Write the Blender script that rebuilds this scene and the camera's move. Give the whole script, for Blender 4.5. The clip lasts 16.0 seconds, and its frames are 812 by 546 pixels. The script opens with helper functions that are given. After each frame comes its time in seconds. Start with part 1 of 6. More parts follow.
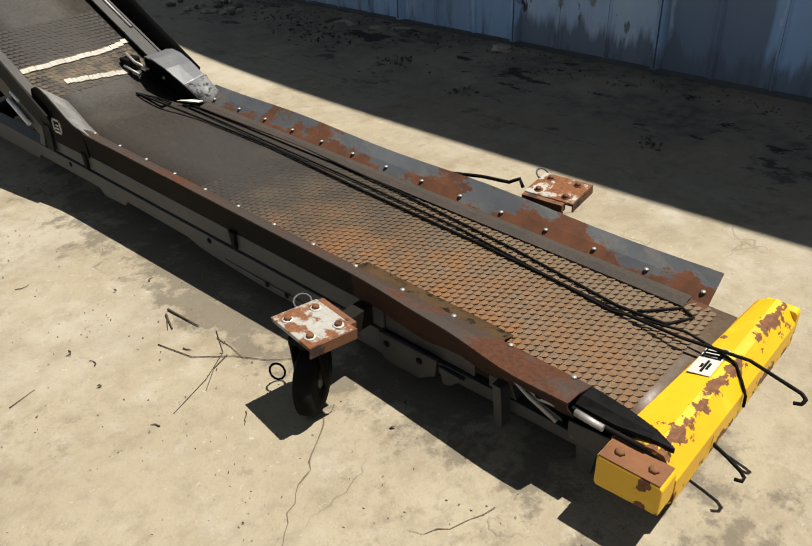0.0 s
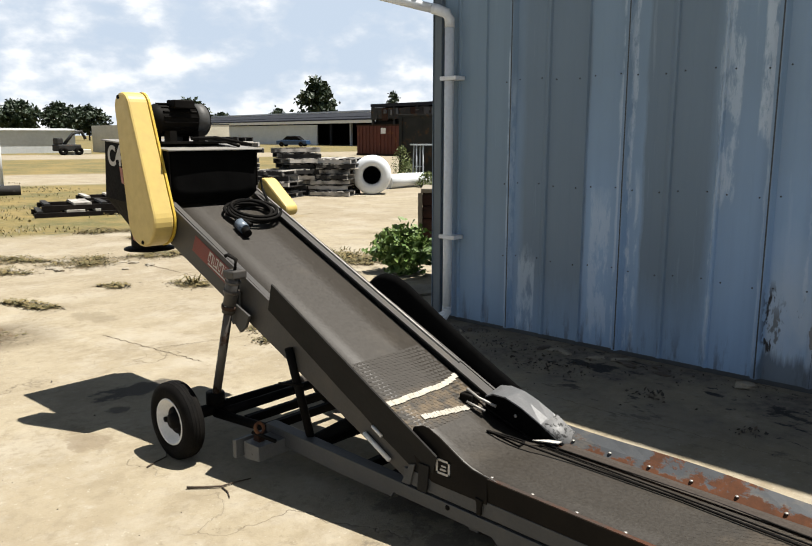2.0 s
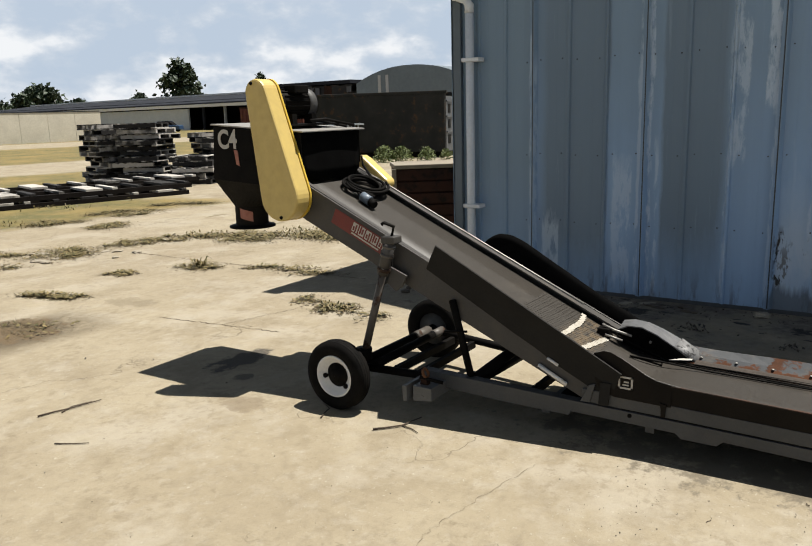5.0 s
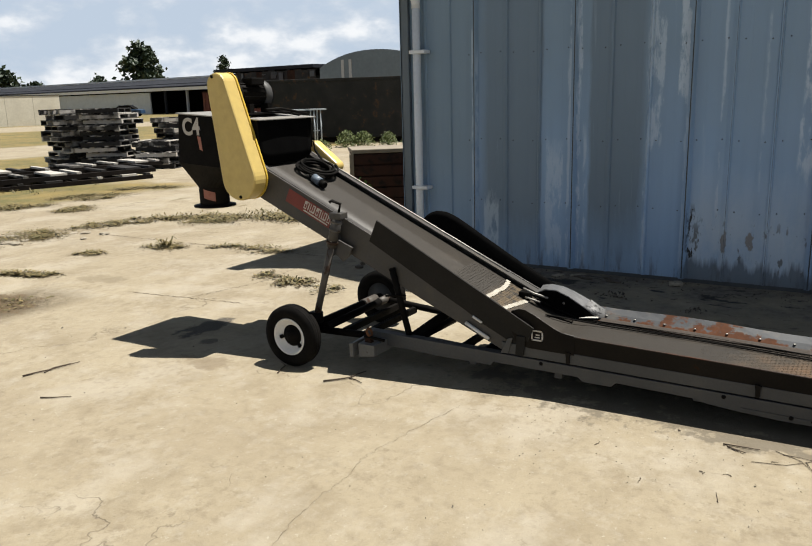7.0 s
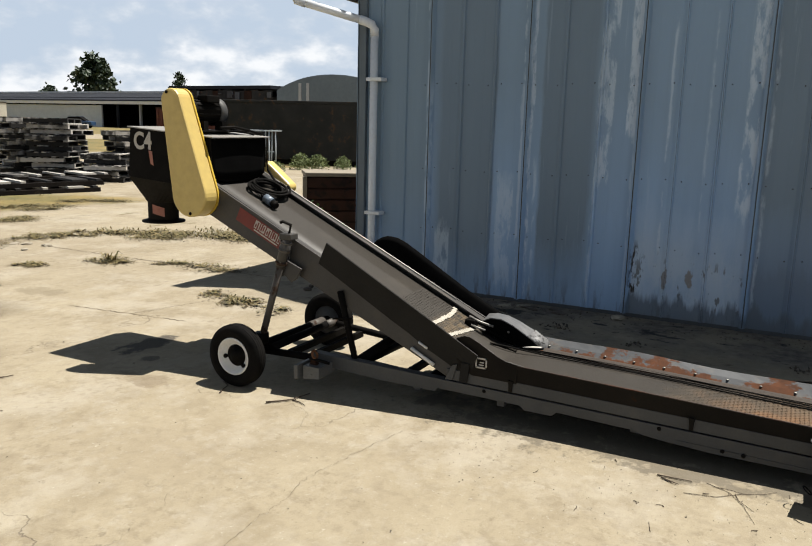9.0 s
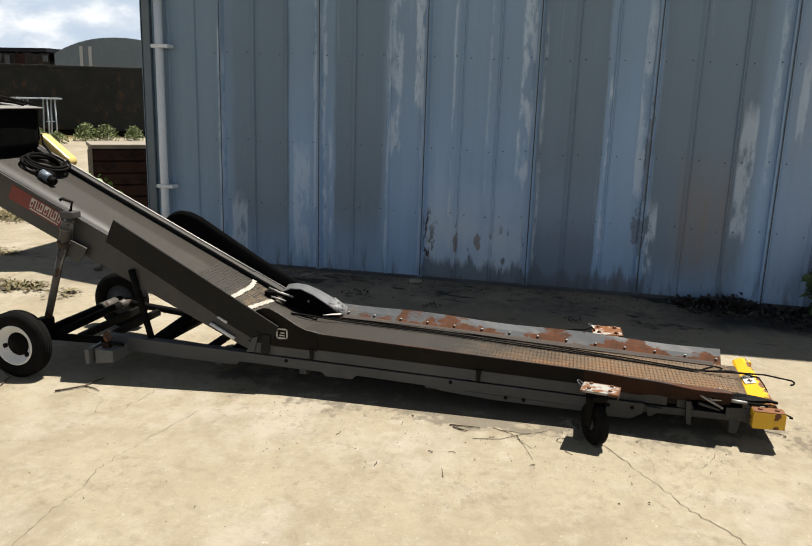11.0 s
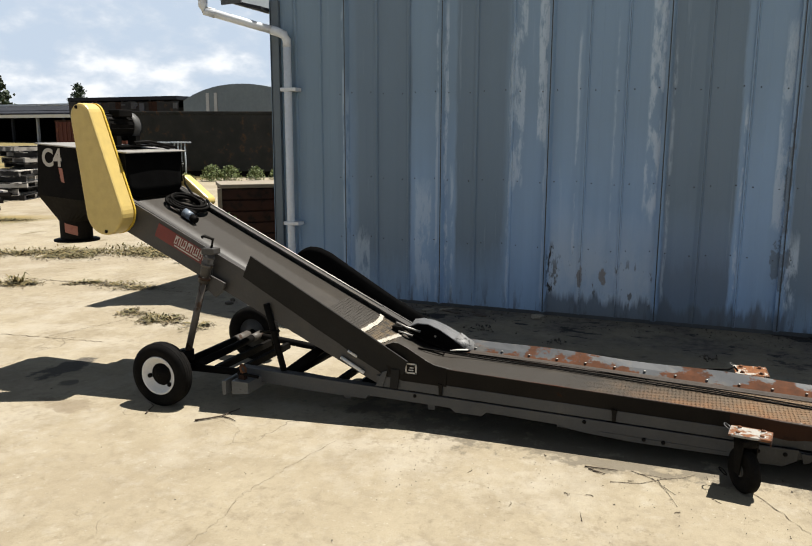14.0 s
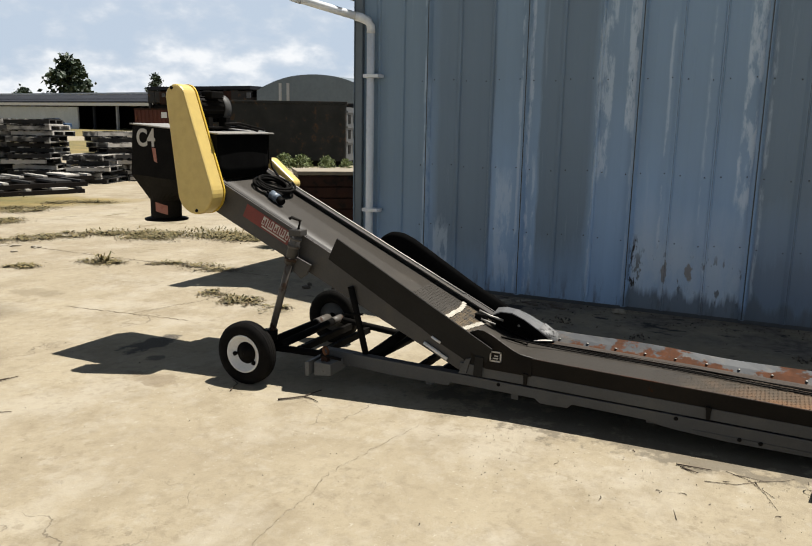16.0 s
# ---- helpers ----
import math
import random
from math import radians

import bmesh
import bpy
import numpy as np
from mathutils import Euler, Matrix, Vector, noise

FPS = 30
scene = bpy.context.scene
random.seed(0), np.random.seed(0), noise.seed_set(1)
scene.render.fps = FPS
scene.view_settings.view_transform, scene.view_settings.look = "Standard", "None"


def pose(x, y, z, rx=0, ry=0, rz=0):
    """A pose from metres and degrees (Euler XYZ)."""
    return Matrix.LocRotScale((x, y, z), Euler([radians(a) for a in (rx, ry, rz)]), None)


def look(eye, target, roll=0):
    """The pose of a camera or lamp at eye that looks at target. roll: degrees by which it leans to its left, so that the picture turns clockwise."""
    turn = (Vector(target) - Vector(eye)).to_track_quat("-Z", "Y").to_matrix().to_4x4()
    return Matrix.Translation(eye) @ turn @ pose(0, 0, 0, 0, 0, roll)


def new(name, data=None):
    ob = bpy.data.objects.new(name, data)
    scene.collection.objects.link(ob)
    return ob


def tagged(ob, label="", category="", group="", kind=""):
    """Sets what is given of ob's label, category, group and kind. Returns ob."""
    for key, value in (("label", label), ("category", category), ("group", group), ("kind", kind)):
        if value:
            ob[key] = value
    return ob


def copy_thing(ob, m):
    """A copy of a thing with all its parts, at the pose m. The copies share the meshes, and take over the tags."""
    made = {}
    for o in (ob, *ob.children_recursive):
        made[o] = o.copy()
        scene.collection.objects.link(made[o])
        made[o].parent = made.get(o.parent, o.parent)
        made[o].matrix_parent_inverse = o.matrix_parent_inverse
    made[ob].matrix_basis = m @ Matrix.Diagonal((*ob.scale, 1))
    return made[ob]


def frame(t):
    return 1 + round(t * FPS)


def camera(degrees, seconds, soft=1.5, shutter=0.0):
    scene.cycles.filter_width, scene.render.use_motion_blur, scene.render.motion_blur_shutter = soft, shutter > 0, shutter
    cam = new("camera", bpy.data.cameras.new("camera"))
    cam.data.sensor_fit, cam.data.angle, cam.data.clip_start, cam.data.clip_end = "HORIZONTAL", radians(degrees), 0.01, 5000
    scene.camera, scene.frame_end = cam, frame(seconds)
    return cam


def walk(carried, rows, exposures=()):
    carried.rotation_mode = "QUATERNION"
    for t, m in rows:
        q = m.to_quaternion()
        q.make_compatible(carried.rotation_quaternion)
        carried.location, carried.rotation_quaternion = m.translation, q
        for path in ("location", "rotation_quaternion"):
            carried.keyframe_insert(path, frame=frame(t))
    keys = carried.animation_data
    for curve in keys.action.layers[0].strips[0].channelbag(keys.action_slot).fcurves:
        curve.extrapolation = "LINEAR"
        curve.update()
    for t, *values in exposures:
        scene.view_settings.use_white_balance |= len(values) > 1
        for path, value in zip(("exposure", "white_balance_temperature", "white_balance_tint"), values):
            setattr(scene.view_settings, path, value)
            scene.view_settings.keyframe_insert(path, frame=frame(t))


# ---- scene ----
cam = camera(56.2, 16.0, soft=1.15)
PATH = [
    (0, (0.506, 0.155, 1.355), (1.74, 1.305, 0.279), -2.3),
    (0.5, (0.298, 0.437, 1.357), (1.675, 1.426, 0.296), -4.3),
    (1, (0.052, 0.702, 1.401), (1.49, 1.806, 0.556), -5.2),
    (1.5, (-0.22, 0.974, 1.473), (1.244, 2.218, 0.917), -2.1),
    (2, (-0.365, 1.331, 1.508), (1.082, 2.665, 1.151), 0.0),
    (2.5, (-0.594, 1.565, 1.51), (0.838, 2.932, 1.227), 0.4),
    (3, (-0.8, 1.742, 1.504), (0.67, 3.06, 1.182), 0.4),
    (3.5, (-0.919, 2.01, 1.479), (0.61, 3.247, 1.114), 0.6),
    (4, (-1.14, 2.101, 1.486), (0.446, 3.253, 1.088), 0.4),
    (4.2, (-1.24, 2.113, 1.504), (0.378, 3.222, 1.113), -0.0),
    (6.3, (-1.914, 1.814, 1.526), (-0.276, 2.87, 1.076), -3.3),
    (6.5, (-1.949, 1.779, 1.532), (-0.302, 2.809, 1.055), -3.1),
    (7, (-1.959, 1.641, 1.551), (-0.285, 2.637, 1.098), -1.6),
    (7.5, (-1.962, 1.629, 1.553), (-0.269, 2.606, 1.128), -0.5),
    (8, (-1.972, 1.644, 1.552), (-0.268, 2.611, 1.151), 0.4),
    (8.2, (-1.959, 1.643, 1.541), (-0.253, 2.611, 1.151), 0.8),
    (10.3, (-2.018, 1.568, 1.558), (-0.159, 2.167, 1.129), 1.8),
    (10.5, (-2.017, 1.561, 1.559), (-0.144, 2.107, 1.121), 1.8),
    (11, (-2.02, 1.539, 1.566), (-0.115, 1.95, 1.116), 1.8),
    (11.5, (-2.034, 1.518, 1.574), (-0.107, 1.808, 1.126), 1.8),
    (12, (-2.042, 1.505, 1.576), (-0.102, 1.702, 1.133), 2.2),
    (12.5, (-2.052, 1.518, 1.581), (-0.111, 1.719, 1.144), 1.6),
    (13, (-2.04, 1.553, 1.573), (-0.116, 1.913, 1.163), 0.8),
    (13.5, (-2.023, 1.603, 1.567), (-0.135, 2.141, 1.183), 0.2),
    (14, (-2.032, 1.651, 1.561), (-0.191, 2.341, 1.196), 0.2),
    (14.5, (-2.018, 1.718, 1.533), (-0.218, 2.515, 1.18), 0.5),
    (15, (-2.054, 1.747, 1.524), (-0.286, 2.61, 1.163), 0.6),
    (15.5, (-2.065, 1.757, 1.524), (-0.296, 2.606, 1.138), 1.1),
    (16, (-2.052, 1.78, 1.511), (-0.279, 2.62, 1.127), 1.1),
]
EXPOSURES = [(0.0, 0.94), (0.5, 0.90), (1.0, 1.00), (1.5, 1.22), (2.0, 1.16), (2.5, 0.94), (3.0, 0.90), (4.0, 0.90), (8.0, 0.98), (10.5, 1.06), (12.0, 1.18), (13.0, 1.20), (14.0, 1.10), (14.5, 1.02), (15.0, 0.98), (16.0, 0.98)]
walk(cam, [(t, look(eye, target, roll)) for t, eye, target, roll in PATH], EXPOSURES)

# ---- light ----
SUN_WAY = Vector((-0.27, 0.26, -1.0)).normalized()
sun = new("sun", bpy.data.lights.new("sun", "SUN"))
sun.data.energy, sun.data.angle, sun.data.color = 5.0, radians(0.5), (1.0, 0.955, 0.88)
sun.matrix_world = look(-SUN_WAY * 50, (0, 0, 0))

world = bpy.data.worlds.new("sky")
scene.world = world
world.use_nodes = True
wn, wl = world.node_tree.nodes, world.node_tree.links
wn.clear()
w_out = wn.new("ShaderNodeOutputWorld")
w_bg = wn.new("ShaderNodeBackground")
w_sky = wn.new("ShaderNodeTexSky")
w_sky.sky_type, w_sky.sun_disc = "NISHITA", False
w_sky.sun_elevation, w_sky.sun_rotation = radians(69.5), radians(134)
w_sky.air_density, w_sky.dust_density, w_sky.ozone_density = 1.0, 0.6, 1.6
w_co = wn.new("ShaderNodeTexCoord")
w_map = wn.new("ShaderNodeMapping")
w_map.inputs["Scale"].default_value = (1.0, 1.0, 1.9)
w_map.inputs["Location"].default_value = (0.35, 0.2, 0.0)
wl.new(w_co.outputs["Generated"], w_map.inputs["Vector"])


def w_range(value, lo, hi, a, b):
    r = wn.new("ShaderNodeMapRange")
    for key, v in (("From Min", lo), ("From Max", hi), ("To Min", a), ("To Max", b)):
        r.inputs[key].default_value = v
    wl.new(value, r.inputs["Value"])
    return r.outputs["Result"]


def w_math(op, a, b):
    m = wn.new("ShaderNodeMath")
    m.operation = op
    wl.new(a, m.inputs[0])
    wl.new(b, m.inputs[1])
    return m.outputs[0]


def w_noise(scale, detail, rough):
    t = wn.new("ShaderNodeTexNoise")
    t.inputs["Scale"].default_value, t.inputs["Detail"].default_value, t.inputs["Roughness"].default_value = scale, detail, rough
    wl.new(w_map.outputs["Vector"], t.inputs["Vector"])
    return t.outputs["Fac"]


def w_mix(fac, a, b):
    m = wn.new("ShaderNodeMix")
    m.data_type = "RGBA"
    if isinstance(fac, float):
        m.inputs["Factor"].default_value = fac
    else:
        wl.new(fac, m.inputs["Factor"])
    for key, value in (("A", a), ("B", b)):
        socket = [q for q in m.inputs if q.name == key and q.type == "RGBA"][0]
        if isinstance(value, tuple):
            socket.default_value = (*value, 1)
        else:
            wl.new(value, socket)
    return [q for q in m.outputs if q.type == "RGBA"][0]


w_sep = wn.new("ShaderNodeSeparateXYZ")
wl.new(w_co.outputs["Generated"], w_sep.inputs["Vector"])
height = w_sep.outputs[2]
# fair-weather cumulus that stands low round the horizon, a clear zenith above
puffs = w_math("ADD", w_noise(11.0, 10.0, 0.53), w_range(height, 0.05, 0.46, 0.045, -0.20))
cloud = w_range(puffs, 0.45, 0.66, 0.0, 0.90)
shade = w_range(puffs, 0.50, 0.62, 0.0, 1.0)
puff_colour = w_mix(shade, (11.0, 11.8, 12.8), (15.4, 15.6, 15.8))
haze = w_range(height, 0.20, 0.48, 0.92, 0.05)
zenith = w_mix(0.72, w_sky.outputs["Color"], (1.75, 1.92, 2.1))
air = w_mix(haze, zenith, (8.9, 10.5, 12.6))
wl.new(w_mix(cloud, air, puff_colour), w_bg.inputs["Color"])
w_bg.inputs["Strength"].default_value = 0.0325
wl.new(w_bg.outputs["Background"], w_out.inputs["Surface"])


# ---- materials ----
class Nodes:
    """A small builder for node materials."""

    def __init__(self, name):
        self.mat = bpy.data.materials.new(name)
        self.mat.use_nodes = True
        self.n, self.l = self.mat.node_tree.nodes, self.mat.node_tree.links
        self.bsdf = self.n["Principled BSDF"]
        self.co = self.n.new("ShaderNodeTexCoord")

    def coords(self, scale=(1, 1, 1), space="Object"):
        m = self.n.new("ShaderNodeMapping")
        m.inputs["Scale"].default_value = scale
        self.l.new(self.co.outputs[space], m.inputs["Vector"])
        return m.outputs["Vector"]

    def noise(self, scale, detail=5.0, rough=0.6, stretch=(1, 1, 1), space="Object"):
        t = self.n.new("ShaderNodeTexNoise")
        t.inputs["Scale"].default_value, t.inputs["Detail"].default_value, t.inputs["Roughness"].default_value = scale, detail, rough
        self.l.new(self.coords(stretch, space), t.inputs["Vector"])
        return t.outputs["Fac"]

    def ramp(self, fac, lo, hi, a=0.0, b=1.0):
        r = self.n.new("ShaderNodeMapRange")
        for key, value in (("From Min", lo), ("From Max", hi), ("To Min", a), ("To Max", b)):
            r.inputs[key].default_value = value
        self.l.new(fac, r.inputs["Value"])
        return r.outputs["Result"]

    def math(self, op, a, b):
        m = self.n.new("ShaderNodeMath")
        m.operation = op
        for socket, value in zip(m.inputs, (a, b)):
            if isinstance(value, (int, float)):
                socket.default_value = value
            else:
                self.l.new(value, socket)
        return m.outputs[0]

    def mix(self, fac, a, b):
        m = self.n.new("ShaderNodeMix")
        m.data_type = "RGBA"
        for key, value in (("Factor", fac), ("A", a), ("B", b)):
            socket = [s for s in m.inputs if s.name == key and s.type == ("VALUE" if key == "Factor" else "RGBA")][0]
            if isinstance(value, (int, float)):
                socket.default_value = value
            elif isinstance(value, tuple):
                socket.default_value = (*value, 1.0)
            else:
                self.l.new(value, socket)
        return [s for s in m.outputs if s.type == "RGBA"][0]

    def done(self, color, rough, metal=0.0, height=None, bump=0.3, depth=0.01):
        if isinstance(color, tuple):
            self.bsdf.inputs["Base Color"].default_value = (*color, 1)
        else:
            self.l.new(color, self.bsdf.inputs["Base Color"])
        for key, value in (("Roughness", rough), ("Metallic", metal)):
            if isinstance(value, (int, float)):
                self.bsdf.inputs[key].default_value = value
            else:
                self.l.new(value, self.bsdf.inputs[key])
        if height is not None:
            b = self.n.new("ShaderNodeBump")
            b.inputs["Strength"].default_value, b.inputs["Distance"].default_value = bump, depth
            self.l.new(height, b.inputs["Height"])
            self.l.new(b.outputs["Normal"], self.bsdf.inputs["Normal"])
        return self.mat

    def random(self):
        return self.n.new("ShaderNodeObjectInfo").outputs["Random"]

    def axis(self, which, space="Object"):
        s = self.n.new("ShaderNodeSeparateXYZ")
        self.l.new(self.co.outputs[space], s.inputs["Vector"])
        return s.outputs[which]


def worn(name, paint, second, rust=(0.16, 0.06, 0.025), amount=0.5, edge=0.03, scale=6.0, rough=0.55, metal=0.0, bump=0.25, grain=90.0, dust=None, spec=0.3):
    """Painted or bare metal: two tones, rust patches with crisp rims, fine grain, dust."""
    m = Nodes(name)
    big, fine, spots = m.noise(scale * 0.5), m.noise(grain, 3), m.noise(scale, 8, 0.65)
    col = m.mix(m.ramp(big, 0.35, 0.65), paint, second)
    col = m.mix(m.ramp(fine, 0.3, 0.7, 0.0, 0.35), col, tuple(c * 0.6 for c in paint))
    if dust:
        col = m.mix(m.ramp(m.noise(scale * 1.7, 6), 0.5, 0.75, 0.0, 0.7), col, dust)
    mask = m.ramp(spots, amount, amount + edge)
    deep = m.mix(m.ramp(fine, 0.3, 0.7), rust, tuple(c * 0.5 for c in rust))
    col = m.mix(mask, col, deep)
    r = m.ramp(mask, 0, 1, rough, 0.9)
    m.bsdf.inputs["Specular IOR Level"].default_value = spec
    return m.done(col, r, metal, m.math("ADD", fine, mask), bump, 0.002)


def plain(name, a, b, scale=12.0, rough=0.6, metal=0.0, bump=0.15, detail=5.0, stretch=(1, 1, 1)):
    m = Nodes(name)
    f, g = m.noise(scale, detail, 0.6, stretch), m.noise(scale * 9, 3)
    col = m.mix(m.ramp(f, 0.3, 0.7), a, b)
    col = m.mix(m.ramp(g, 0.35, 0.75, 0, 0.3), col, tuple(c * 0.55 for c in a))
    m.bsdf.inputs["Specular IOR Level"].default_value = 0.035 if max(a) < 0.03 else 0.45
    return m.done(col, m.ramp(g, 0.2, 0.8, max(0.03, rough - 0.12), min(1, rough + 0.12)), metal, g, bump, 0.003)


def flare_material():
    """Grey sheet whose lower, inner half is eaten by a ragged band of rust."""
    m = Nodes("flare_rust_band")
    fine, patch = m.noise(90, 3), m.noise(5.5, 8, 0.68, (1, 0.7, 1))
    col = m.mix(m.ramp(m.noise(2.6, 6), 0.35, 0.65), (0.036, 0.039, 0.043), (0.062, 0.066, 0.071))
    col = m.mix(m.ramp(m.noise(14, 6, 0.7, (1, 0.5, 1)), 0.52, 0.66, 0, 0.6), col, (0.10, 0.088, 0.072))
    mask = m.ramp(m.math("ADD", patch, m.ramp(m.axis(0), 0.235, 0.30, 0.15, -0.05)), 0.51, 0.545)
    rust = m.mix(m.ramp(m.noise(12, 6, 0.7), 0.35, 0.65), (0.098, 0.036, 0.015), (0.056, 0.024, 0.012))
    col = m.mix(mask, col, rust)
    m.bsdf.inputs["Specular IOR Level"].default_value = 0.25
    return m.done(col, m.ramp(mask, 0, 1, 0.62, 0.9), 0.0, m.math("ADD", fine, mask), 0.3, 0.002)


def chipped_yellow():
    """Yellow paint flaked to brown rust along the fold and round the near corner."""
    m = Nodes("yellow_paint_chipped")
    x, y, z = m.axis(0), m.axis(1), m.axis(2)
    fine, spots = m.noise(90, 3), m.noise(13, 8, 0.66)
    col = m.mix(m.ramp(m.noise(3, 4), 0.35, 0.65), (0.560, 0.330, 0.004), (0.520, 0.275, 0.004))
    col = m.mix(m.ramp(m.noise(20, 5), 0.55, 0.7, 0, 0.35), col, (0.576, 0.416, 0.04))
    fold = m.ramp(m.math("ABSOLUTE", m.math("ADD", y, 2.072), 0.0), 0.030, 0.0, 0.0, 0.17)
    corner = m.math("MULTIPLY", m.math("MULTIPLY", m.ramp(x, -0.16, -0.31, 0.0, 0.13), m.ramp(x, -0.345, -0.325)), m.ramp(y, -2.10, -2.05))
    rim = m.math("ADD", m.ramp(y, -1.985, -1.97, 0.0, 0.10), m.ramp(z, 0.135, 0.105, 0.0, 0.12))
    mask = m.ramp(m.math("ADD", m.math("ADD", spots, fold), m.math("ADD", corner, rim)), 0.635, 0.645)
    rust = m.mix(m.ramp(fine, 0.3, 0.7), (0.152, 0.06, 0.0176), (0.068, 0.028, 0.0128))
    col = m.mix(mask, col, rust)
    return m.done(col, m.ramp(mask, 0, 1, 0.45, 0.9), 0.0, m.math("SUBTRACT", fine, m.math("MULTIPLY", mask, 2.0)), 0.3, 0.002)


SHADE_AND_STAINS = ((1.78, 1.9, 0.36, 1.6, (0.080, 0.066, 0.046), 0.75), (1.74, 5.50, 0.26, 0.13, (0.020, 0.017, 0.014), 0.85), (1.50, 5.24, 0.08, 0.06, (0.030, 0.025, 0.020), 0.7), (1.20, 4.95, 0.10, 0.24, (0.125, 0.095, 0.060), 0.6), (1.45, 7.55, 0.32, 0.42, (0.090, 0.060, 0.028), 0.85), (2.45, 7.5, 0.14, 0.3, (0.125, 0.10, 0.062), 0.5))


def ground_material():
    m = Nodes("yard_ground")
    x, y = m.axis(0), m.axis(1)
    big, mid, fine, grit = m.noise(0.35, 4), m.noise(1.6, 7, 0.62), m.noise(14, 6, 0.65), m.noise(120, 3, 0.7)
    col = m.mix(m.ramp(mid, 0.32, 0.68), (0.2176, 0.1824, 0.1216), (0.2608, 0.224, 0.1552))
    col = m.mix(m.ramp(big, 0.42, 0.66, 0, 0.55), col, (0.1856, 0.1504, 0.0992))
    col = m.mix(m.ramp(fine, 0.5, 0.72, 0, 0.6), col, (0.16, 0.1312, 0.0896))
    col = m.mix(m.ramp(fine, 0.28, 0.42, 0.35, 0.0), col, (0.3008, 0.2752, 0.2208))
    col = m.mix(m.ramp(grit, 0.62, 0.75, 0, 0.6), col, (0.1408, 0.1152, 0.0768))
    col = m.mix(m.ramp(m.noise(5.5, 8, 0.72), 0.55, 0.70, 0, 0.45), col, (0.32, 0.296, 0.24))
    col = m.mix(m.ramp(m.noise(30, 6, 0.75), 0.58, 0.72, 0, 0.55), col, (0.136, 0.108, 0.068))
    film = m.noise(2.3, 10, 0.72)
    col = m.mix(m.ramp(film, 0.50, 0.60, 0, 0.45), col, (0.152, 0.1216, 0.0768))
    col = m.mix(m.ramp(m.noise(1.1, 9, 0.7), 0.50, 0.60, 0, 0.45), col, (0.304, 0.276, 0.22))
    col = m.mix(m.ramp(m.noise(8.0, 9, 0.75, (1.0, 0.7, 1)), 0.60, 0.66, 0, 0.5), col, (0.12, 0.0944, 0.0592))
    col = m.mix(m.ramp(m.noise(34, 7, 0.75), 0.60, 0.67, 0, 0.75), col, (0.368, 0.344, 0.28))
    col = m.mix(m.ramp(m.noise(47, 7, 0.75), 0.63, 0.69, 0, 0.8), col, (0.088, 0.0704, 0.0448))
    worn_patch = m.math("MULTIPLY", m.ramp(m.noise(1.7, 6, 0.6), 0.46, 0.60), m.ramp(m.noise(17, 8, 0.75), 0.50, 0.62, 0, 0.7))
    col = m.mix(worn_patch, col, (0.148, 0.1184, 0.0768))
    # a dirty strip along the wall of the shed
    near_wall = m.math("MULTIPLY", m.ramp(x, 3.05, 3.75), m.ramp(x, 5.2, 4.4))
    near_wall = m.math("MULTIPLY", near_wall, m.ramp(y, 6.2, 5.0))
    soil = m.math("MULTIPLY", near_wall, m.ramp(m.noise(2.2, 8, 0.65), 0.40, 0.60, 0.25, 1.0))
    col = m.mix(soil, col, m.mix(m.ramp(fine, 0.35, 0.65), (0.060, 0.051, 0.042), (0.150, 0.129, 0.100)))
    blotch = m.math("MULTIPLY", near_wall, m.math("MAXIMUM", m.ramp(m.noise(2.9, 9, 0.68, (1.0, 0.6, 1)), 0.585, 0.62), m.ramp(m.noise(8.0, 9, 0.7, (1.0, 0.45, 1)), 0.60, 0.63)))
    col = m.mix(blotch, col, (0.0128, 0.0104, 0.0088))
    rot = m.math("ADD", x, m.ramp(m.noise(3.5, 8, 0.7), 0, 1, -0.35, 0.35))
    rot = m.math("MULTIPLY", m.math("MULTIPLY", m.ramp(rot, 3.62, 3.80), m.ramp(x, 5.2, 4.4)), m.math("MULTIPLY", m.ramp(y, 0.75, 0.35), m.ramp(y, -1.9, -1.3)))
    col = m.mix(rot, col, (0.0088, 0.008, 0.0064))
    # dry grass field beyond the slab, with bare tracks through it
    edge = m.math("ADD", m.math("ADD", y, m.math("MULTIPLY", x, 0.12)), m.ramp(m.noise(0.45, 6), 0, 1, -1.2, 1.2))
    west = m.math("ADD", x, m.ramp(m.noise(0.5, 6), 0, 1, -1.5, 1.5))
    field = m.math("MULTIPLY", m.ramp(edge, 13.3, 13.9), m.math("MAXIMUM", m.ramp(west, 8.8, 8.0), m.ramp(edge, 18.6, 19.4)))
    stain = m.math("MULTIPLY", m.ramp(m.noise(3.1, 7, 0.7), 0.30, 0.48), m.math("MULTIPLY", m.math("MULTIPLY", m.ramp(x, 0.7, 1.2), m.ramp(x, 2.1, 1.7)), m.math("MULTIPLY", m.ramp(y, 6.9, 7.2), m.ramp(y, 7.9, 7.6))))
    col = m.mix(m.math("MULTIPLY", stain, 0.9), col, (0.060, 0.043, 0.022))
    # painted shade under conveyor, dark patches below the outlet, dried mud beside the wheel
    for cx, cy, wx, wy, tint, force in SHADE_AND_STAINS:
        far = m.math("ADD", m.math("POWER", m.math("DIVIDE", m.math("SUBTRACT", x, cx), wx), 2.0), m.math("POWER", m.math("DIVIDE", m.math("SUBTRACT", y, cy), wy), 2.0))
        col = m.mix(m.ramp(m.math("ADD", far, m.ramp(m.noise(7, 8, 0.72), 0.3, 0.7, -1.1, 1.1)), 1.0, 0.5, 0, force), col, tint)
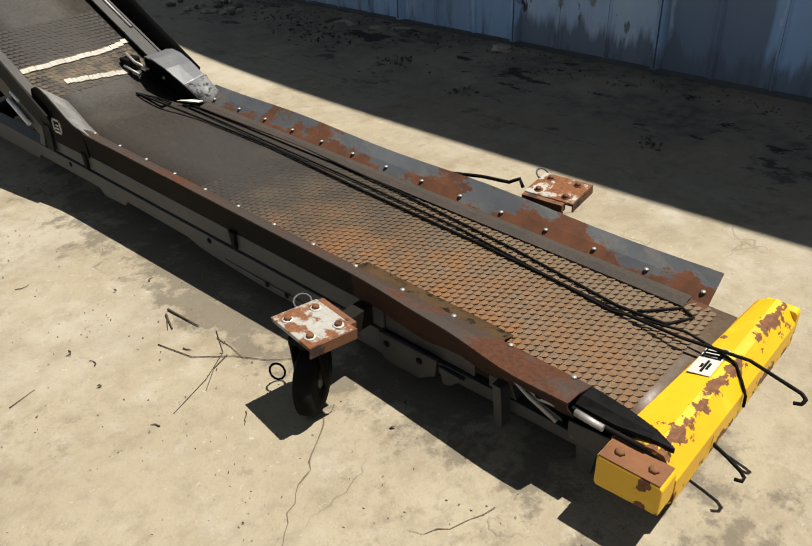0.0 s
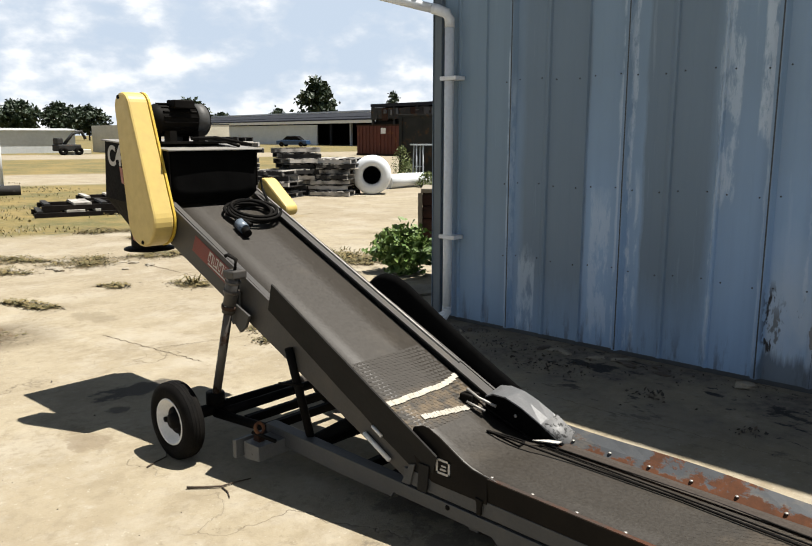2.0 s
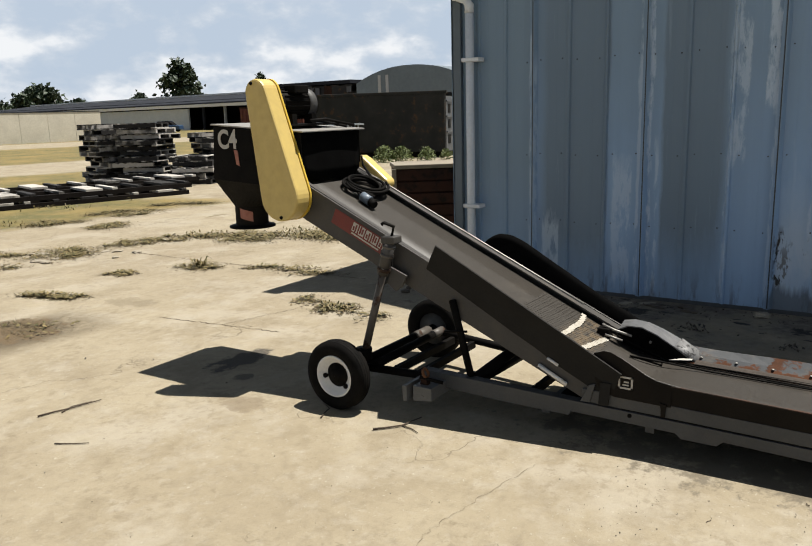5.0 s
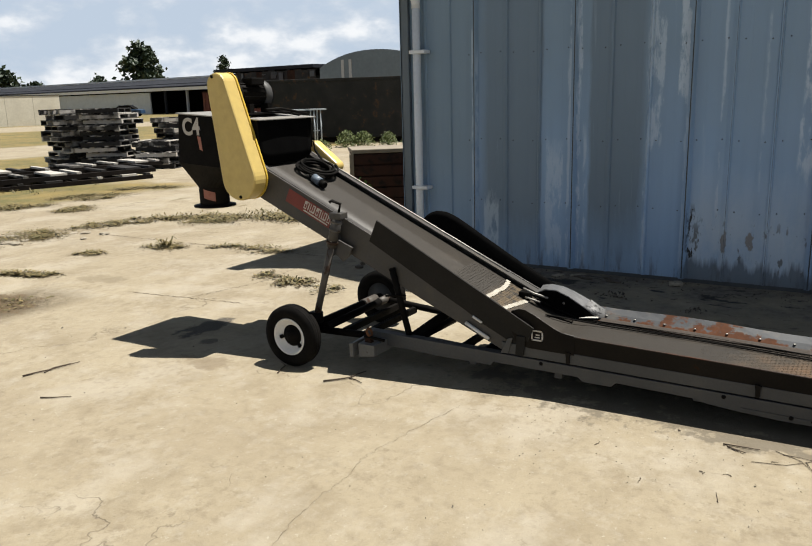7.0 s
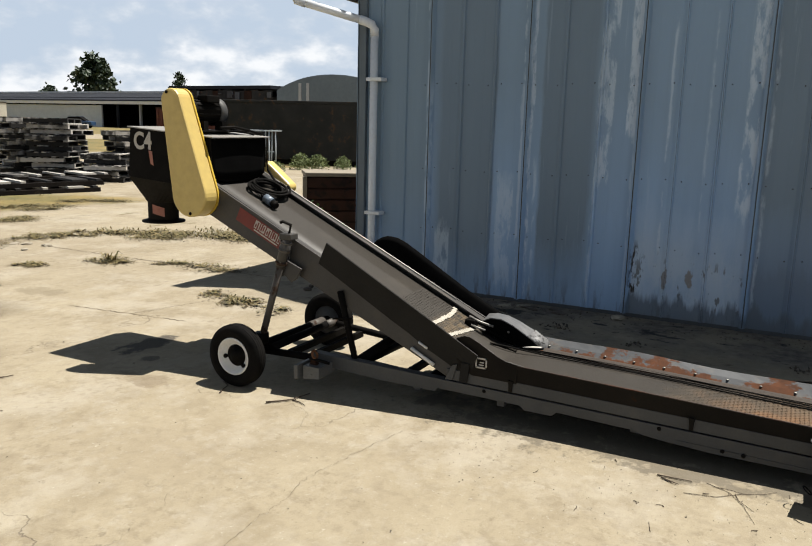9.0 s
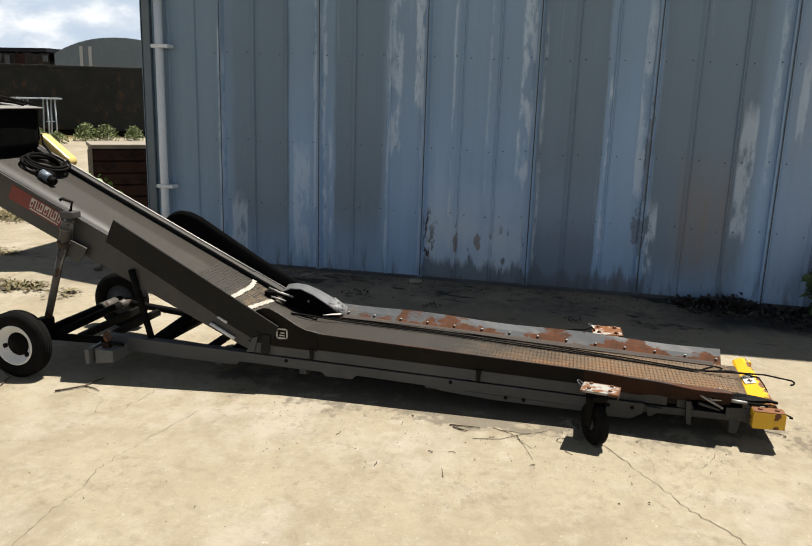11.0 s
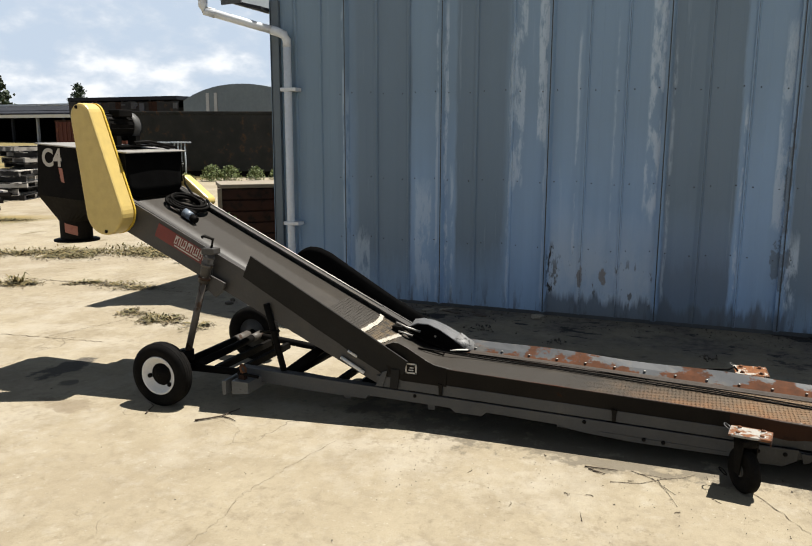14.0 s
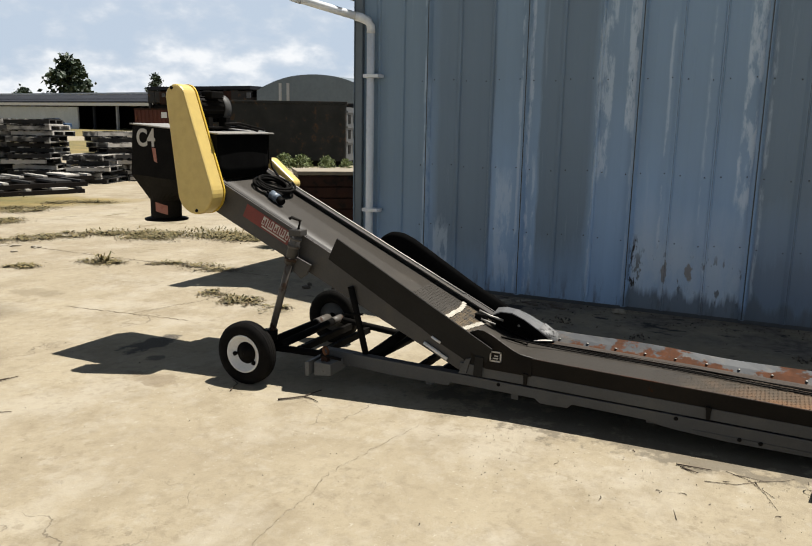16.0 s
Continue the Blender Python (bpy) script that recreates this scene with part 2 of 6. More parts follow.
    grass = m.mix(m.ramp(m.noise(0.5, 7, 0.7), 0.38, 0.62), (0.180, 0.128, 0.038), (0.070, 0.066, 0.017))
    grass = m.mix(m.ramp(m.noise(6, 6, 0.7), 0.48, 0.7, 0, 0.5), grass, (0.215, 0.165, 0.075))
    grass = m.mix(m.ramp(m.noise(1.6, 8, 0.75), 0.53, 0.64, 0, 0.75), grass, (0.044, 0.044, 0.013))
    far_mix = m.math("ADD", m.math("ADD", m.math("MULTIPLY", y, 0.94), m.math("MULTIPLY", x, 0.34)), m.ramp(m.noise(0.12, 4), 0, 1, -2, 2))
    track1 = m.math("MULTIPLY", m.ramp(far_mix, 26.5, 27.5), m.ramp(far_mix, 34.5, 33.5))
    track2 = m.math("MULTIPLY", m.ramp(far_mix, 53.0, 55.0), m.ramp(far_mix, 68.0, 66.0))
    fork = m.math("MULTIPLY", m.ramp(m.math("SUBTRACT", x, m.math("MULTIPLY", y, 0.80)), 1.5, 3.5), m.math("MULTIPLY", m.ramp(far_mix, 27.0, 28.0), m.ramp(far_mix, 68.0, 66.0)))
    bare = m.math("MAXIMUM", m.math("MAXIMUM", track1, track2), fork)
    col = m.mix(m.math("MULTIPLY", field, m.math("SUBTRACT", 1.0, bare)), col, grass)
    # patchy weeds rooted in dirt on the far slab
    patch = m.math("MULTIPLY", m.ramp(m.noise(0.8, 6, 0.7, (1.0, 1.6, 1)), 0.60, 0.66), m.ramp(m.math("ADD", x, y), 11.0, 14.0))
    col = m.mix(m.math("MULTIPLY", patch, 0.75), col, (0.096, 0.0736, 0.032))
    vor = m.n.new("ShaderNodeTexVoronoi")
    vor.feature = "DISTANCE_TO_EDGE"
    vor.inputs["Scale"].default_value = 0.42
    warp = m.n.new("ShaderNodeVectorMath")
    warp.operation = "ADD"
    nz = m.n.new("ShaderNodeTexNoise")
    nz.inputs["Scale"].default_value, nz.inputs["Detail"].default_value = 2.5, 5
    m.l.new(m.coords(), nz.inputs["Vector"])
    m.l.new(m.coords(), warp.inputs[0])
    m.l.new(nz.outputs["Color"], warp.inputs[1])
    m.l.new(warp.outputs[0], vor.inputs["Vector"])
    crack = m.ramp(vor.outputs["Distance"], 0.0, 0.0035, 1.0, 0.0)
    crack = m.math("MULTIPLY", crack, m.ramp(m.noise(0.9, 3), 0.48, 0.6))
    col = m.mix(m.math("MULTIPLY", crack, 0.7), col, (0.0768, 0.0576, 0.0384))
    h = m.math("SUBTRACT", m.math("ADD", fine, m.math("MULTIPLY", grit, 0.4)), crack)
    return m.done(col, 0.92, 0.0, h, 0.45, 0.012)


def sheet_material(name, a, b, streak=(0.47, 0.56, 0.66)):
    """Faded painted steel sheet: bare grey bays between blue ones, scraped streaks along the ribs, flaking low down."""
    m = Nodes(name)
    y0, z = m.axis(1), m.axis(2)
    tall = m.noise(2.2, 6, 0.6, (1, 1.6, 0.12))
    thin = m.noise(6.0, 7, 0.72, (1, 2.0, 0.09))
    cloud = m.noise(1.1, 4, 0.55, (1, 1.3, 0.6))
    ragged = m.noise(9.0, 9, 0.72, (1, 1.2, 0.22))
    spot = m.noise(5.0, 8, 0.66, (1, 1, 0.55))
    y = m.math("ADD", y0, m.ramp(ragged, 0, 1, -0.035, 0.035))
    zr = m.math("ADD", z, m.ramp(ragged, 0, 1, -0.25, 0.25))

    def window(lo, hi, soft_lo, soft_hi):
        return m.math("MULTIPLY", m.ramp(y, lo - soft_lo, lo + soft_lo), m.ramp(y, hi + soft_hi, hi - soft_hi))

    col = m.mix(m.ramp(tall, 0.35, 0.65), a, tuple(c * 0.84 for c in a))
    high = m.math("MULTIPLY", m.ramp(m.math("ADD", z, m.ramp(cloud, 0, 1, -0.8, 0.8)), 0.7, 1.9), m.ramp(y, 2.6, 3.4, 0.62, 0.85))
    col = m.mix(high, col, (0.166, 0.243, 0.328))
    end = m.math("MULTIPLY", m.ramp(y, 4.60, 4.70), m.ramp(z, 0.25, 1.1, 0.35, 0.9))
    col = m.mix(end, col, (0.156, 0.226, 0.296))
    tail = m.math("MULTIPLY", m.ramp(y, 0.0, -0.1), m.ramp(cloud, 0.3, 0.7, 0.35, 0.85))
    col = m.mix(tail, col, (0.198, 0.260, 0.358))
    # bays that have lost their blue
    for lo, hi, s_lo, s_hi, foot in ((4.02, 4.58, 0.012, 0.06, 0.25), (3.15, 3.60, 0.035, 0.012, 0.35), (1.335, 1.855, 0.010, 0.012, 0.75), (0.16, 0.925, 0.06, 0.012, 0.10), (-2.9, -2.0, 0.05, 0.02, 0.3)):
        w = m.math("MULTIPLY", window(lo, hi, s_lo, s_hi), m.ramp(zr, foot - 0.2, foot + 0.25, 0.30, 0.95))
        col = m.mix(w, col, m.mix(m.ramp(cloud, 0.35, 0.65), b, tuple(c * 1.12 for c in b)))
    # slate-coloured foot of one bay, brown run-off in the next
    col = m.mix(m.math("MULTIPLY", window(1.335, 1.855, 0.010, 0.012), m.ramp(zr, 0.95, 0.45, 0.0, 0.75)), col, (0.088, 0.116, 0.158))
    brown = m.math("MULTIPLY", window(0.32, 0.72, 0.05, 0.03), m.math("MULTIPLY", m.ramp(zr, 1.25, 0.85), m.ramp(z, 0.1, 0.45)))
    col = m.mix(m.math("MULTIPLY", brown, m.ramp(thin, 0.35, 0.6, 0.15, 0.75)), col, (0.185, 0.160, 0.150))
    # scraped light streaks along the ribs: place, half width, foot, head, strength
    for at, half, lo, hi, force in ((4.672, 0.016, 0.05, 2.6, 0.55), (4.628, 0.010, 0.05, 1.9, 0.40), (4.50, 0.075, 0.05, 0.62, 0.50), (3.90, 0.075, 0.15, 1.1, 0.45), (3.775, 0.014, 0.0, 3.2, 0.55), (3.690, 0.016, 0.0, 2.6, 0.65), (3.635, 0.012, 0.0, 1.2, 0.5), (3.125, 0.012, 0.1, 2.3, 0.50), (3.06, 0.05, 1.1, 3.4, 0.55), (2.86, 0.040, 1.5, 3.4, 0.75), (2.82, 0.012, 0.1, 1.5, 0.40), (2.565, 0.010, 0.4, 2.4, 0.50), (2.27, 0.008, 0.4, 2.4, 0.35), (1.965, 0.055, 0.9, 3.4, 0.70), (1.83, 0.010, 0.2, 2.2, 0.45), (1.297, 0.012, 0.3, 1.75, 0.80), (1.03, 0.040, 0.85, 2.3, 0.55), (0.90, 0.045, 0.25, 0.75, 0.75), (0.235, 0.055, 0.55, 1.55, 0.60), (0.075, 0.020, 0.9, 2.6, 0.45), (-0.12, 0.030, 1.35, 2.0, 0.55), (-0.33, 0.008, 0.3, 1.5, 0.40)):
        w = m.math("MULTIPLY", m.ramp(m.math("ABSOLUTE", m.math("SUBTRACT", y, at), 0.0), half + 0.006, max(0.0, half - 0.006), 0.0, force), m.math("MULTIPLY", m.ramp(zr, lo - 0.04, lo + 0.04), m.ramp(zr, hi + 0.08, hi - 0.08)))
        col = m.mix(m.math("MULTIPLY", w, m.ramp(m.noise(5.0 + at, 8, 0.7, (1, 1.2, 0.35)), 0.44, 0.53)), col, streak)
    col = m.mix(m.ramp(thin, 0.63, 0.72, 0, 0.16), col, streak)
    col = m.mix(m.ramp(thin, 0.38, 0.26, 0, 0.35), col, tuple(c * 0.40 for c in a))
    # one bay chalked white low down, with dark chips and a ragged wet foot
    chalk_bay = m.math("MULTIPLY", window(1.905, 2.76, 0.015, 0.012), m.ramp(m.math("ADD", z, m.ramp(tall, 0, 1, -0.3, 0.3)), 0.95, 0.45, 0.0, 0.55))
    col = m.mix(m.math("MULTIPLY", chalk_bay, m.ramp(spot, 0.30, 0.55, 0.35, 1.0)), col, (0.47, 0.53, 0.58))
    chips = m.math("MULTIPLY", m.math("MULTIPLY", window(1.905, 2.76, 0.015, 0.012), m.ramp(m.noise(11, 7, 0.6, (1, 1.5, 0.55)), 0.60, 0.63)), m.math("MULTIPLY", m.ramp(z, 0.60, 0.42), m.ramp(z, 0.08, 0.15)))
    col = m.mix(m.math("MULTIPLY", chips, 0.8), col, (0.085, 0.08, 0.072))
    wet = m.math("MULTIPLY", m.ramp(m.math("ADD", z, m.ramp(m.noise(8.0, 6, 0.6, (1, 1.3, 0.1)), 0.2, 0.8, -0.15, 0.15)), 0.20, 0.13), window(0.9, 2.8, 0.02, 0.02))
    col = m.mix(m.math("MULTIPLY", wet, 0.85), col, (0.082, 0.106, 0.135))
    # a torn lap, a dark bruise beside a rib, a rust spot
    tear = m.math("MULTIPLY", m.ramp(m.math("ABSOLUTE", m.math("SUBTRACT", y0, 2.742), 0.0), 0.050, 0.02), m.math("MULTIPLY", m.ramp(z, 0.08, 0.12), m.ramp(z, 0.66, 0.55)))
    col = m.mix(m.math("MULTIPLY", tear, m.ramp(m.noise(9, 6, 0.6, (1, 2.2, 0.7)), 0.53, 0.56)), col, (0.02, 0.018, 0.017))
    for cy, cz, wy, wz, tint in ((0.985, 0.56, 0.085, 0.17, (0.095, 0.125, 0.16)), (0.97, 1.15, 0.03, 0.45, (0.10, 0.13, 0.165)), (-1.08, 0.66, 0.08, 0.14, (0.19, 0.125, 0.075)), (2.30, 0.40, 0.03, 0.10, (0.16, 0.12, 0.08)), (2.50, 0.36, 0.02, 0.10, (0.14, 0.11, 0.08))):
        far = m.math("ADD", m.math("POWER", m.math("DIVIDE", m.math("SUBTRACT", y, cy), wy), 2.0), m.math("POWER", m.math("DIVIDE", m.math("SUBTRACT", z, cz), wz), 2.0))
        col = m.mix(m.ramp(m.math("ADD", far, m.ramp(m.noise(13, 8, 0.7, (1, 1, 0.6)), 0.3, 0.7, -1.5, 1.5)), 0.9, 0.6, 0, 0.75), col, tint)
    rust = m.math("MULTIPLY", m.ramp(m.noise(9, 8, 0.7, (1, 1, 0.5)), 0.68, 0.73), m.ramp(z, 0.6, 0.2))
    col = m.mix(rust, col, (0.15, 0.10, 0.065))
    d = m.math("MULTIPLY", m.ramp(m.noise(9, 8, 0.7, (1, 1.3, 0.22)), 0.52, 0.60), m.ramp(z, 0.30, 0.05))
    col = m.mix(m.math("MULTIPLY", d, 0.7), col, (0.075, 0.085, 0.098))
    return m.done(col, m.ramp(thin, 0.3, 0.7, 0.42, 0.62), 0.0, m.math("ADD", thin, m.math("MULTIPLY", cloud, 0.8)), 0.14, 0.004)


def leaf_material(name, a, b):
    m = Nodes(name)
    i = m.n.new("ShaderNodeNewGeometry").outputs["Random Per Island"]
    col = m.mix(i, a, b)
    m.bsdf.inputs["Subsurface Weight"].default_value = 0.0
    return m.done(col, 0.6, 0.0, m.noise(40, 3), 0.2, 0.002)


def wood_material():
    m = Nodes("weathered_wood")
    rnd = m.random()
    col = m.mix(m.ramp(m.math("ADD", m.noise(5, 5), m.ramp(rnd, 0, 1, -0.55, 0.40)), 0.38, 0.72), (0.007, 0.006, 0.0055), (0.36, 0.34, 0.31))
    return m.done(col, 0.85, 0.0, m.noise(60, 3), 0.3, 0.003)


def belt_material(name, lift):
    """Worn rubber: dark up the incline, dusty and rust-stained towards the tail; lift: how far the wear has bleached it."""
    m = Nodes(name)
    y = m.math("ADD", m.axis(1), 2.6)
    x = m.axis(0)
    big, fine, dustn = m.noise(3.2, 6), m.noise(80, 4, 0.7), m.noise(9, 7, 0.7)
    up_dark = m.mix(m.ramp(fine, 0.3, 0.7), (0.0215, 0.0182, 0.0145), (0.0325, 0.0280, 0.0225))
    low_dust = m.mix(m.ramp(fine, 0.3, 0.7), tuple(c * lift for c in (0.0455, 0.0325, 0.0205)), tuple(c * lift for c in (0.0740, 0.0540, 0.0345)))
    reach = m.math("ADD", y, m.ramp(big, 0.2, 0.8, -0.3, 0.3))
    col = m.mix(m.ramp(reach, 2.1, 1.3), up_dark, low_dust)
    rusty = m.math("MULTIPLY", m.math("MULTIPLY", m.ramp(reach, 1.95, 1.55), m.ramp(reach, 0.45, 0.95, 0.25, 1.0)), m.ramp(dustn, 0.38, 0.62, 0.10, 1.0))
    rusty = m.math("MULTIPLY", rusty, m.ramp(m.math("ADD", x, m.ramp(big, 0.2, 0.8, -0.12, 0.12)), 0.12, -0.20, 0.15, 1.0))
    col = m.mix(m.math("MULTIPLY", rusty, 0.85), col, tuple(c * (0.5 + 0.5 * lift) for c in (0.12, 0.0512, 0.016)))
    col = m.mix(m.ramp(m.noise(4, 8, 0.7), 0.55, 0.75, 0, 0.40), col, (0.0592, 0.0496, 0.0376))
    # grain spilt at the foot of the incline
    crumbs = m.math("MULTIPLY", m.math("MULTIPLY", m.ramp(y, 3.20, 3.26), m.ramp(y, 3.42, 3.36)), m.ramp(m.noise(22, 6, 0.7), 0.42, 0.58, 0.0, 0.55))
    col = m.mix(crumbs, col, (0.136, 0.096, 0.052))
    m.bsdf.inputs["Specular IOR Level"].default_value = 0.35
    return m.done(col, m.ramp(fine, 0.2, 0.8, 0.38, 0.58), 0.0, fine, 0.25, 0.002)


MAT = {
    "ground": ground_material(),
    "sheet": sheet_material("blue_grey_sheet", (0.238, 0.368, 0.556), (0.116, 0.166, 0.222)),
    "trim": plain("grey_trim_paint", (0.36, 0.40, 0.43), (0.30, 0.335, 0.36), 5, 0.5),
    "white_pvc": plain("white_pipe", (0.66, 0.69, 0.72), (0.60, 0.63, 0.66), 5, 0.45),
    "frame": worn("frame_grey", (0.040, 0.038, 0.036), (0.052, 0.049, 0.046), amount=0.72, rough=0.5, scale=5, dust=(0.062, 0.054, 0.043)),
    "base": worn("base_channel_grey", (0.048, 0.049, 0.050), (0.064, 0.065, 0.065), amount=0.70, rough=0.55, scale=5, dust=(0.074, 0.070, 0.063)),
    "tail_steel": worn("grimy_tail_steel", (0.021, 0.021, 0.021), (0.042, 0.042, 0.041), (0.095, 0.090, 0.082), amount=0.635, edge=0.03, scale=16, rough=0.5),
    "rust_strip": worn("rust_caked_strip", (0.060, 0.036, 0.016), (0.042, 0.026, 0.013), (0.018, 0.011, 0.007), amount=0.56, edge=0.05, scale=26, rough=0.9, spec=0.1),
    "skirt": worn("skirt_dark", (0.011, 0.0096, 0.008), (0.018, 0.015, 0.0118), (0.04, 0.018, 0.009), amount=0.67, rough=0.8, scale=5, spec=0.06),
    "flare": flare_material(),
    "flare_near": worn("flare_rusted_brown", (0.034, 0.027, 0.023), (0.042, 0.023, 0.014), (0.066, 0.022, 0.008), amount=0.51, edge=0.08, scale=5.0, rough=0.6),
    "rust_dark": worn("dark_rust", (0.040, 0.017, 0.009), (0.022, 0.012, 0.008), (0.018, 0.010, 0.007), amount=0.55, edge=0.08, scale=7, rough=0.85, spec=0.15),
    "knee": worn("knee_sheet_grey", (0.175, 0.170, 0.158), (0.130, 0.126, 0.118), (0.15, 0.075, 0.035), amount=0.64, edge=0.06, scale=7, rough=0.42, spec=0.5),
    "rust": worn("rust", (0.156, 0.0663, 0.0273), (0.0936, 0.039, 0.0195), (0.0468, 0.0234, 0.0156), amount=0.58, scale=10, rough=0.85),
    "belt": belt_material("belt_rubber", 1.05),
    "belt_scale": belt_material("belt_scale_rubber", 2.0),
    "yellow": chipped_yellow(),
    "pale_yellow": plain("pale_yellow_plastic", (0.4992, 0.3744, 0.1248), (0.486, 0.361, 0.117), 2, 0.42, bump=0.02),
    "bright_yellow": plain("bright_yellow_plastic", (0.528, 0.368, 0.048), (0.48, 0.32, 0.036), 6, 0.5),
    "seam_shade_and_screw": plain("seam_shade_and_screw_grey", (0.035, 0.04, 0.046), (0.06, 0.068, 0.08), 6, 0.8),
    "scuffed": worn("scuffed_plate", (0.095, 0.097, 0.100), (0.130, 0.131, 0.133), (0.22, 0.21, 0.20), amount=0.64, edge=0.08, scale=14, rough=0.4),
    "hitch": worn("hitch_grey", (0.085, 0.085, 0.083), (0.12, 0.12, 0.117), (0.06, 0.05, 0.045), amount=0.62, scale=9, rough=0.5),
    "silver": worn("scuffed_sheen_grey", (0.17, 0.17, 0.17), (0.10, 0.10, 0.10), (0.03, 0.03, 0.03), amount=0.50, edge=0.06, scale=34, rough=0.55, spec=0.4),
    "seal": plain("brown_rubber", (0.034, 0.024, 0.017), (0.022, 0.016, 0.011), 12, 0.85),
    "black_gloss": plain("glossy_black_paint", (0.004, 0.004, 0.004), (0.014, 0.014, 0.014), 8, 0.28),
    "black": plain("black_paint", (0.005, 0.0047, 0.0045), (0.010, 0.009, 0.008), 8, 0.6),
    "hopper_grey": plain("dull_black_paint", (0.012, 0.011, 0.0095), (0.02, 0.018, 0.015), 6, 0.7),
    "guard": worn("guard_black_steel", (0.013, 0.0125, 0.0115), (0.020, 0.019, 0.0175), (0.035, 0.02, 0.012), amount=0.68, rough=0.7, scale=5, spec=0.1),
    "pitch": plain("matt_black_rubber", (0.0022, 0.0022, 0.0022), (0.004, 0.004, 0.004), 10, 0.9),
    "rubber": plain("black_rubber", (0.004, 0.004, 0.004), (0.011, 0.010, 0.009), 14, 0.75),
    "jack": worn("jack_steel", (0.105, 0.096, 0.084), (0.052, 0.045, 0.039), (0.05, 0.028, 0.017), amount=0.52, scale=9, rough=0.5),
    "white": plain("white_rim_paint", (0.64, 0.632, 0.616), (0.576, 0.568, 0.544), 9, 0.5),
    "plate": worn("caster_plate", (0.272, 0.26, 0.232), (0.224, 0.212, 0.188), (0.1685, 0.06864, 0.02808), amount=0.49, edge=0.04, scale=13, rough=0.7),
    "plate_far": worn("caster_plate_rusted", (0.32, 0.304, 0.264), (0.272, 0.256, 0.224), (0.176, 0.068, 0.024), amount=0.47, edge=0.04, scale=13, rough=0.7),
    "bare": plain("bare_metal", (0.336, 0.32, 0.296), (0.224, 0.216, 0.2), 20, 0.58, 0.6),
    "tape": plain("white_tape", (0.368, 0.344, 0.296), (0.264, 0.24, 0.192), 30, 0.7),
    "red": plain("red_decal", (0.165, 0.020, 0.014), (0.125, 0.016, 0.012), 15, 0.5),
    "pink": plain("faded_pink_decal", (0.36, 0.16, 0.11), (0.27, 0.085, 0.06), 22, 0.6),
    "ink": plain("light_decal", (0.4493, 0.4243, 0.3869), (0.3869, 0.3619, 0.3245), 30, 0.6),
    "plug": plain("grey_blue_plug", (0.156, 0.195, 0.2418), (0.078, 0.0936, 0.117), 30, 0.4),
    "rack_black": plain("black_rack_steel", (0.008, 0.007, 0.0065), (0.018, 0.015, 0.013), 3, 0.8),
    "wood": wood_material(),
    "twig": plain("dry_twig", (0.062, 0.043, 0.027), (0.034, 0.023, 0.015), 40, 0.9),
    "crack": plain("crack_dirt", (0.125, 0.096, 0.062), (0.075, 0.056, 0.036), 30, 0.95),
    "leaf": leaf_material("green_leaf", (0.044, 0.096, 0.0144), (0.12, 0.18, 0.036)),
    "weed": leaf_material("weed_blade", (0.058, 0.054, 0.014), (0.165, 0.122, 0.046)),
    "yard_weed": leaf_material("yard_weed_leaf", (0.045, 0.075, 0.014), (0.125, 0.150, 0.040)),
    "soil": leaf_material("dry_soil", (0.040, 0.032, 0.013), (0.125, 0.090, 0.040)),
    # darker copy of the green leaf, the wall's shade put into its colour
    "shade_leaf": leaf_material("shaded_weed_leaf", (0.02, 0.045, 0.012), (0.06, 0.095, 0.03)),
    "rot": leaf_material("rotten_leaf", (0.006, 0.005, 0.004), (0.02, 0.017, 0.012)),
    "car_blue": plain("dark_blue_car", (0.02, 0.05, 0.11), (0.015, 0.04, 0.09), 2, 0.35),
    "tree": leaf_material("tree_leaf", (0.008, 0.020, 0.007), (0.02, 0.037, 0.013)),
    "litter": leaf_material("leaf_litter", (0.01872, 0.01498, 0.01123), (0.0624, 0.0468, 0.0312)),
    "white_rubble": plain("pale_rubble", (0.27, 0.24, 0.19), (0.19, 0.165, 0.12), 12, 0.9),
    "block": plain("pale_block_wall", (0.592, 0.56, 0.464), (0.48, 0.448, 0.368), 0.9, 0.9),
    "roof_dark": plain("dark_roof", (0.02, 0.022, 0.027), (0.032, 0.034, 0.04), 0.4, 0.85),
    "roof_pale": plain("pale_roof_edge", (0.3432, 0.3494, 0.3557), (0.2808, 0.287, 0.2995), 0.3, 0.6),
    "shed_pale": plain("pale_shed_wall", (0.50, 0.52, 0.52), (0.42, 0.44, 0.45), 0.5, 0.6),
    "quonset": plain("arched_shed_sheet", (0.120, 0.150, 0.175), (0.095, 0.120, 0.142), 0.5, 0.6),
    "container": worn("rusty_container", (0.014, 0.0145, 0.014), (0.026, 0.026, 0.024), (0.080, 0.046, 0.026), amount=0.575, edge=0.07, scale=3.5, rough=0.8),
    "red_container": worn("red_container", (0.088, 0.024, 0.0144), (0.064, 0.0192, 0.012), amount=0.6, scale=1.5, rough=0.8),
    "brick": worn("dark_red_timber", (0.040, 0.015, 0.009), (0.020, 0.009, 0.006), (0.008, 0.006, 0.005), amount=0.54, edge=0.1, scale=6, rough=0.9),
    "coping": plain("tan_coping", (0.24, 0.208, 0.16), (0.176, 0.152, 0.116), 6, 0.9),
    "soffit": plain("soffit_metal", (0.07, 0.075, 0.08), (0.05, 0.055, 0.06), 3, 0.6),
}


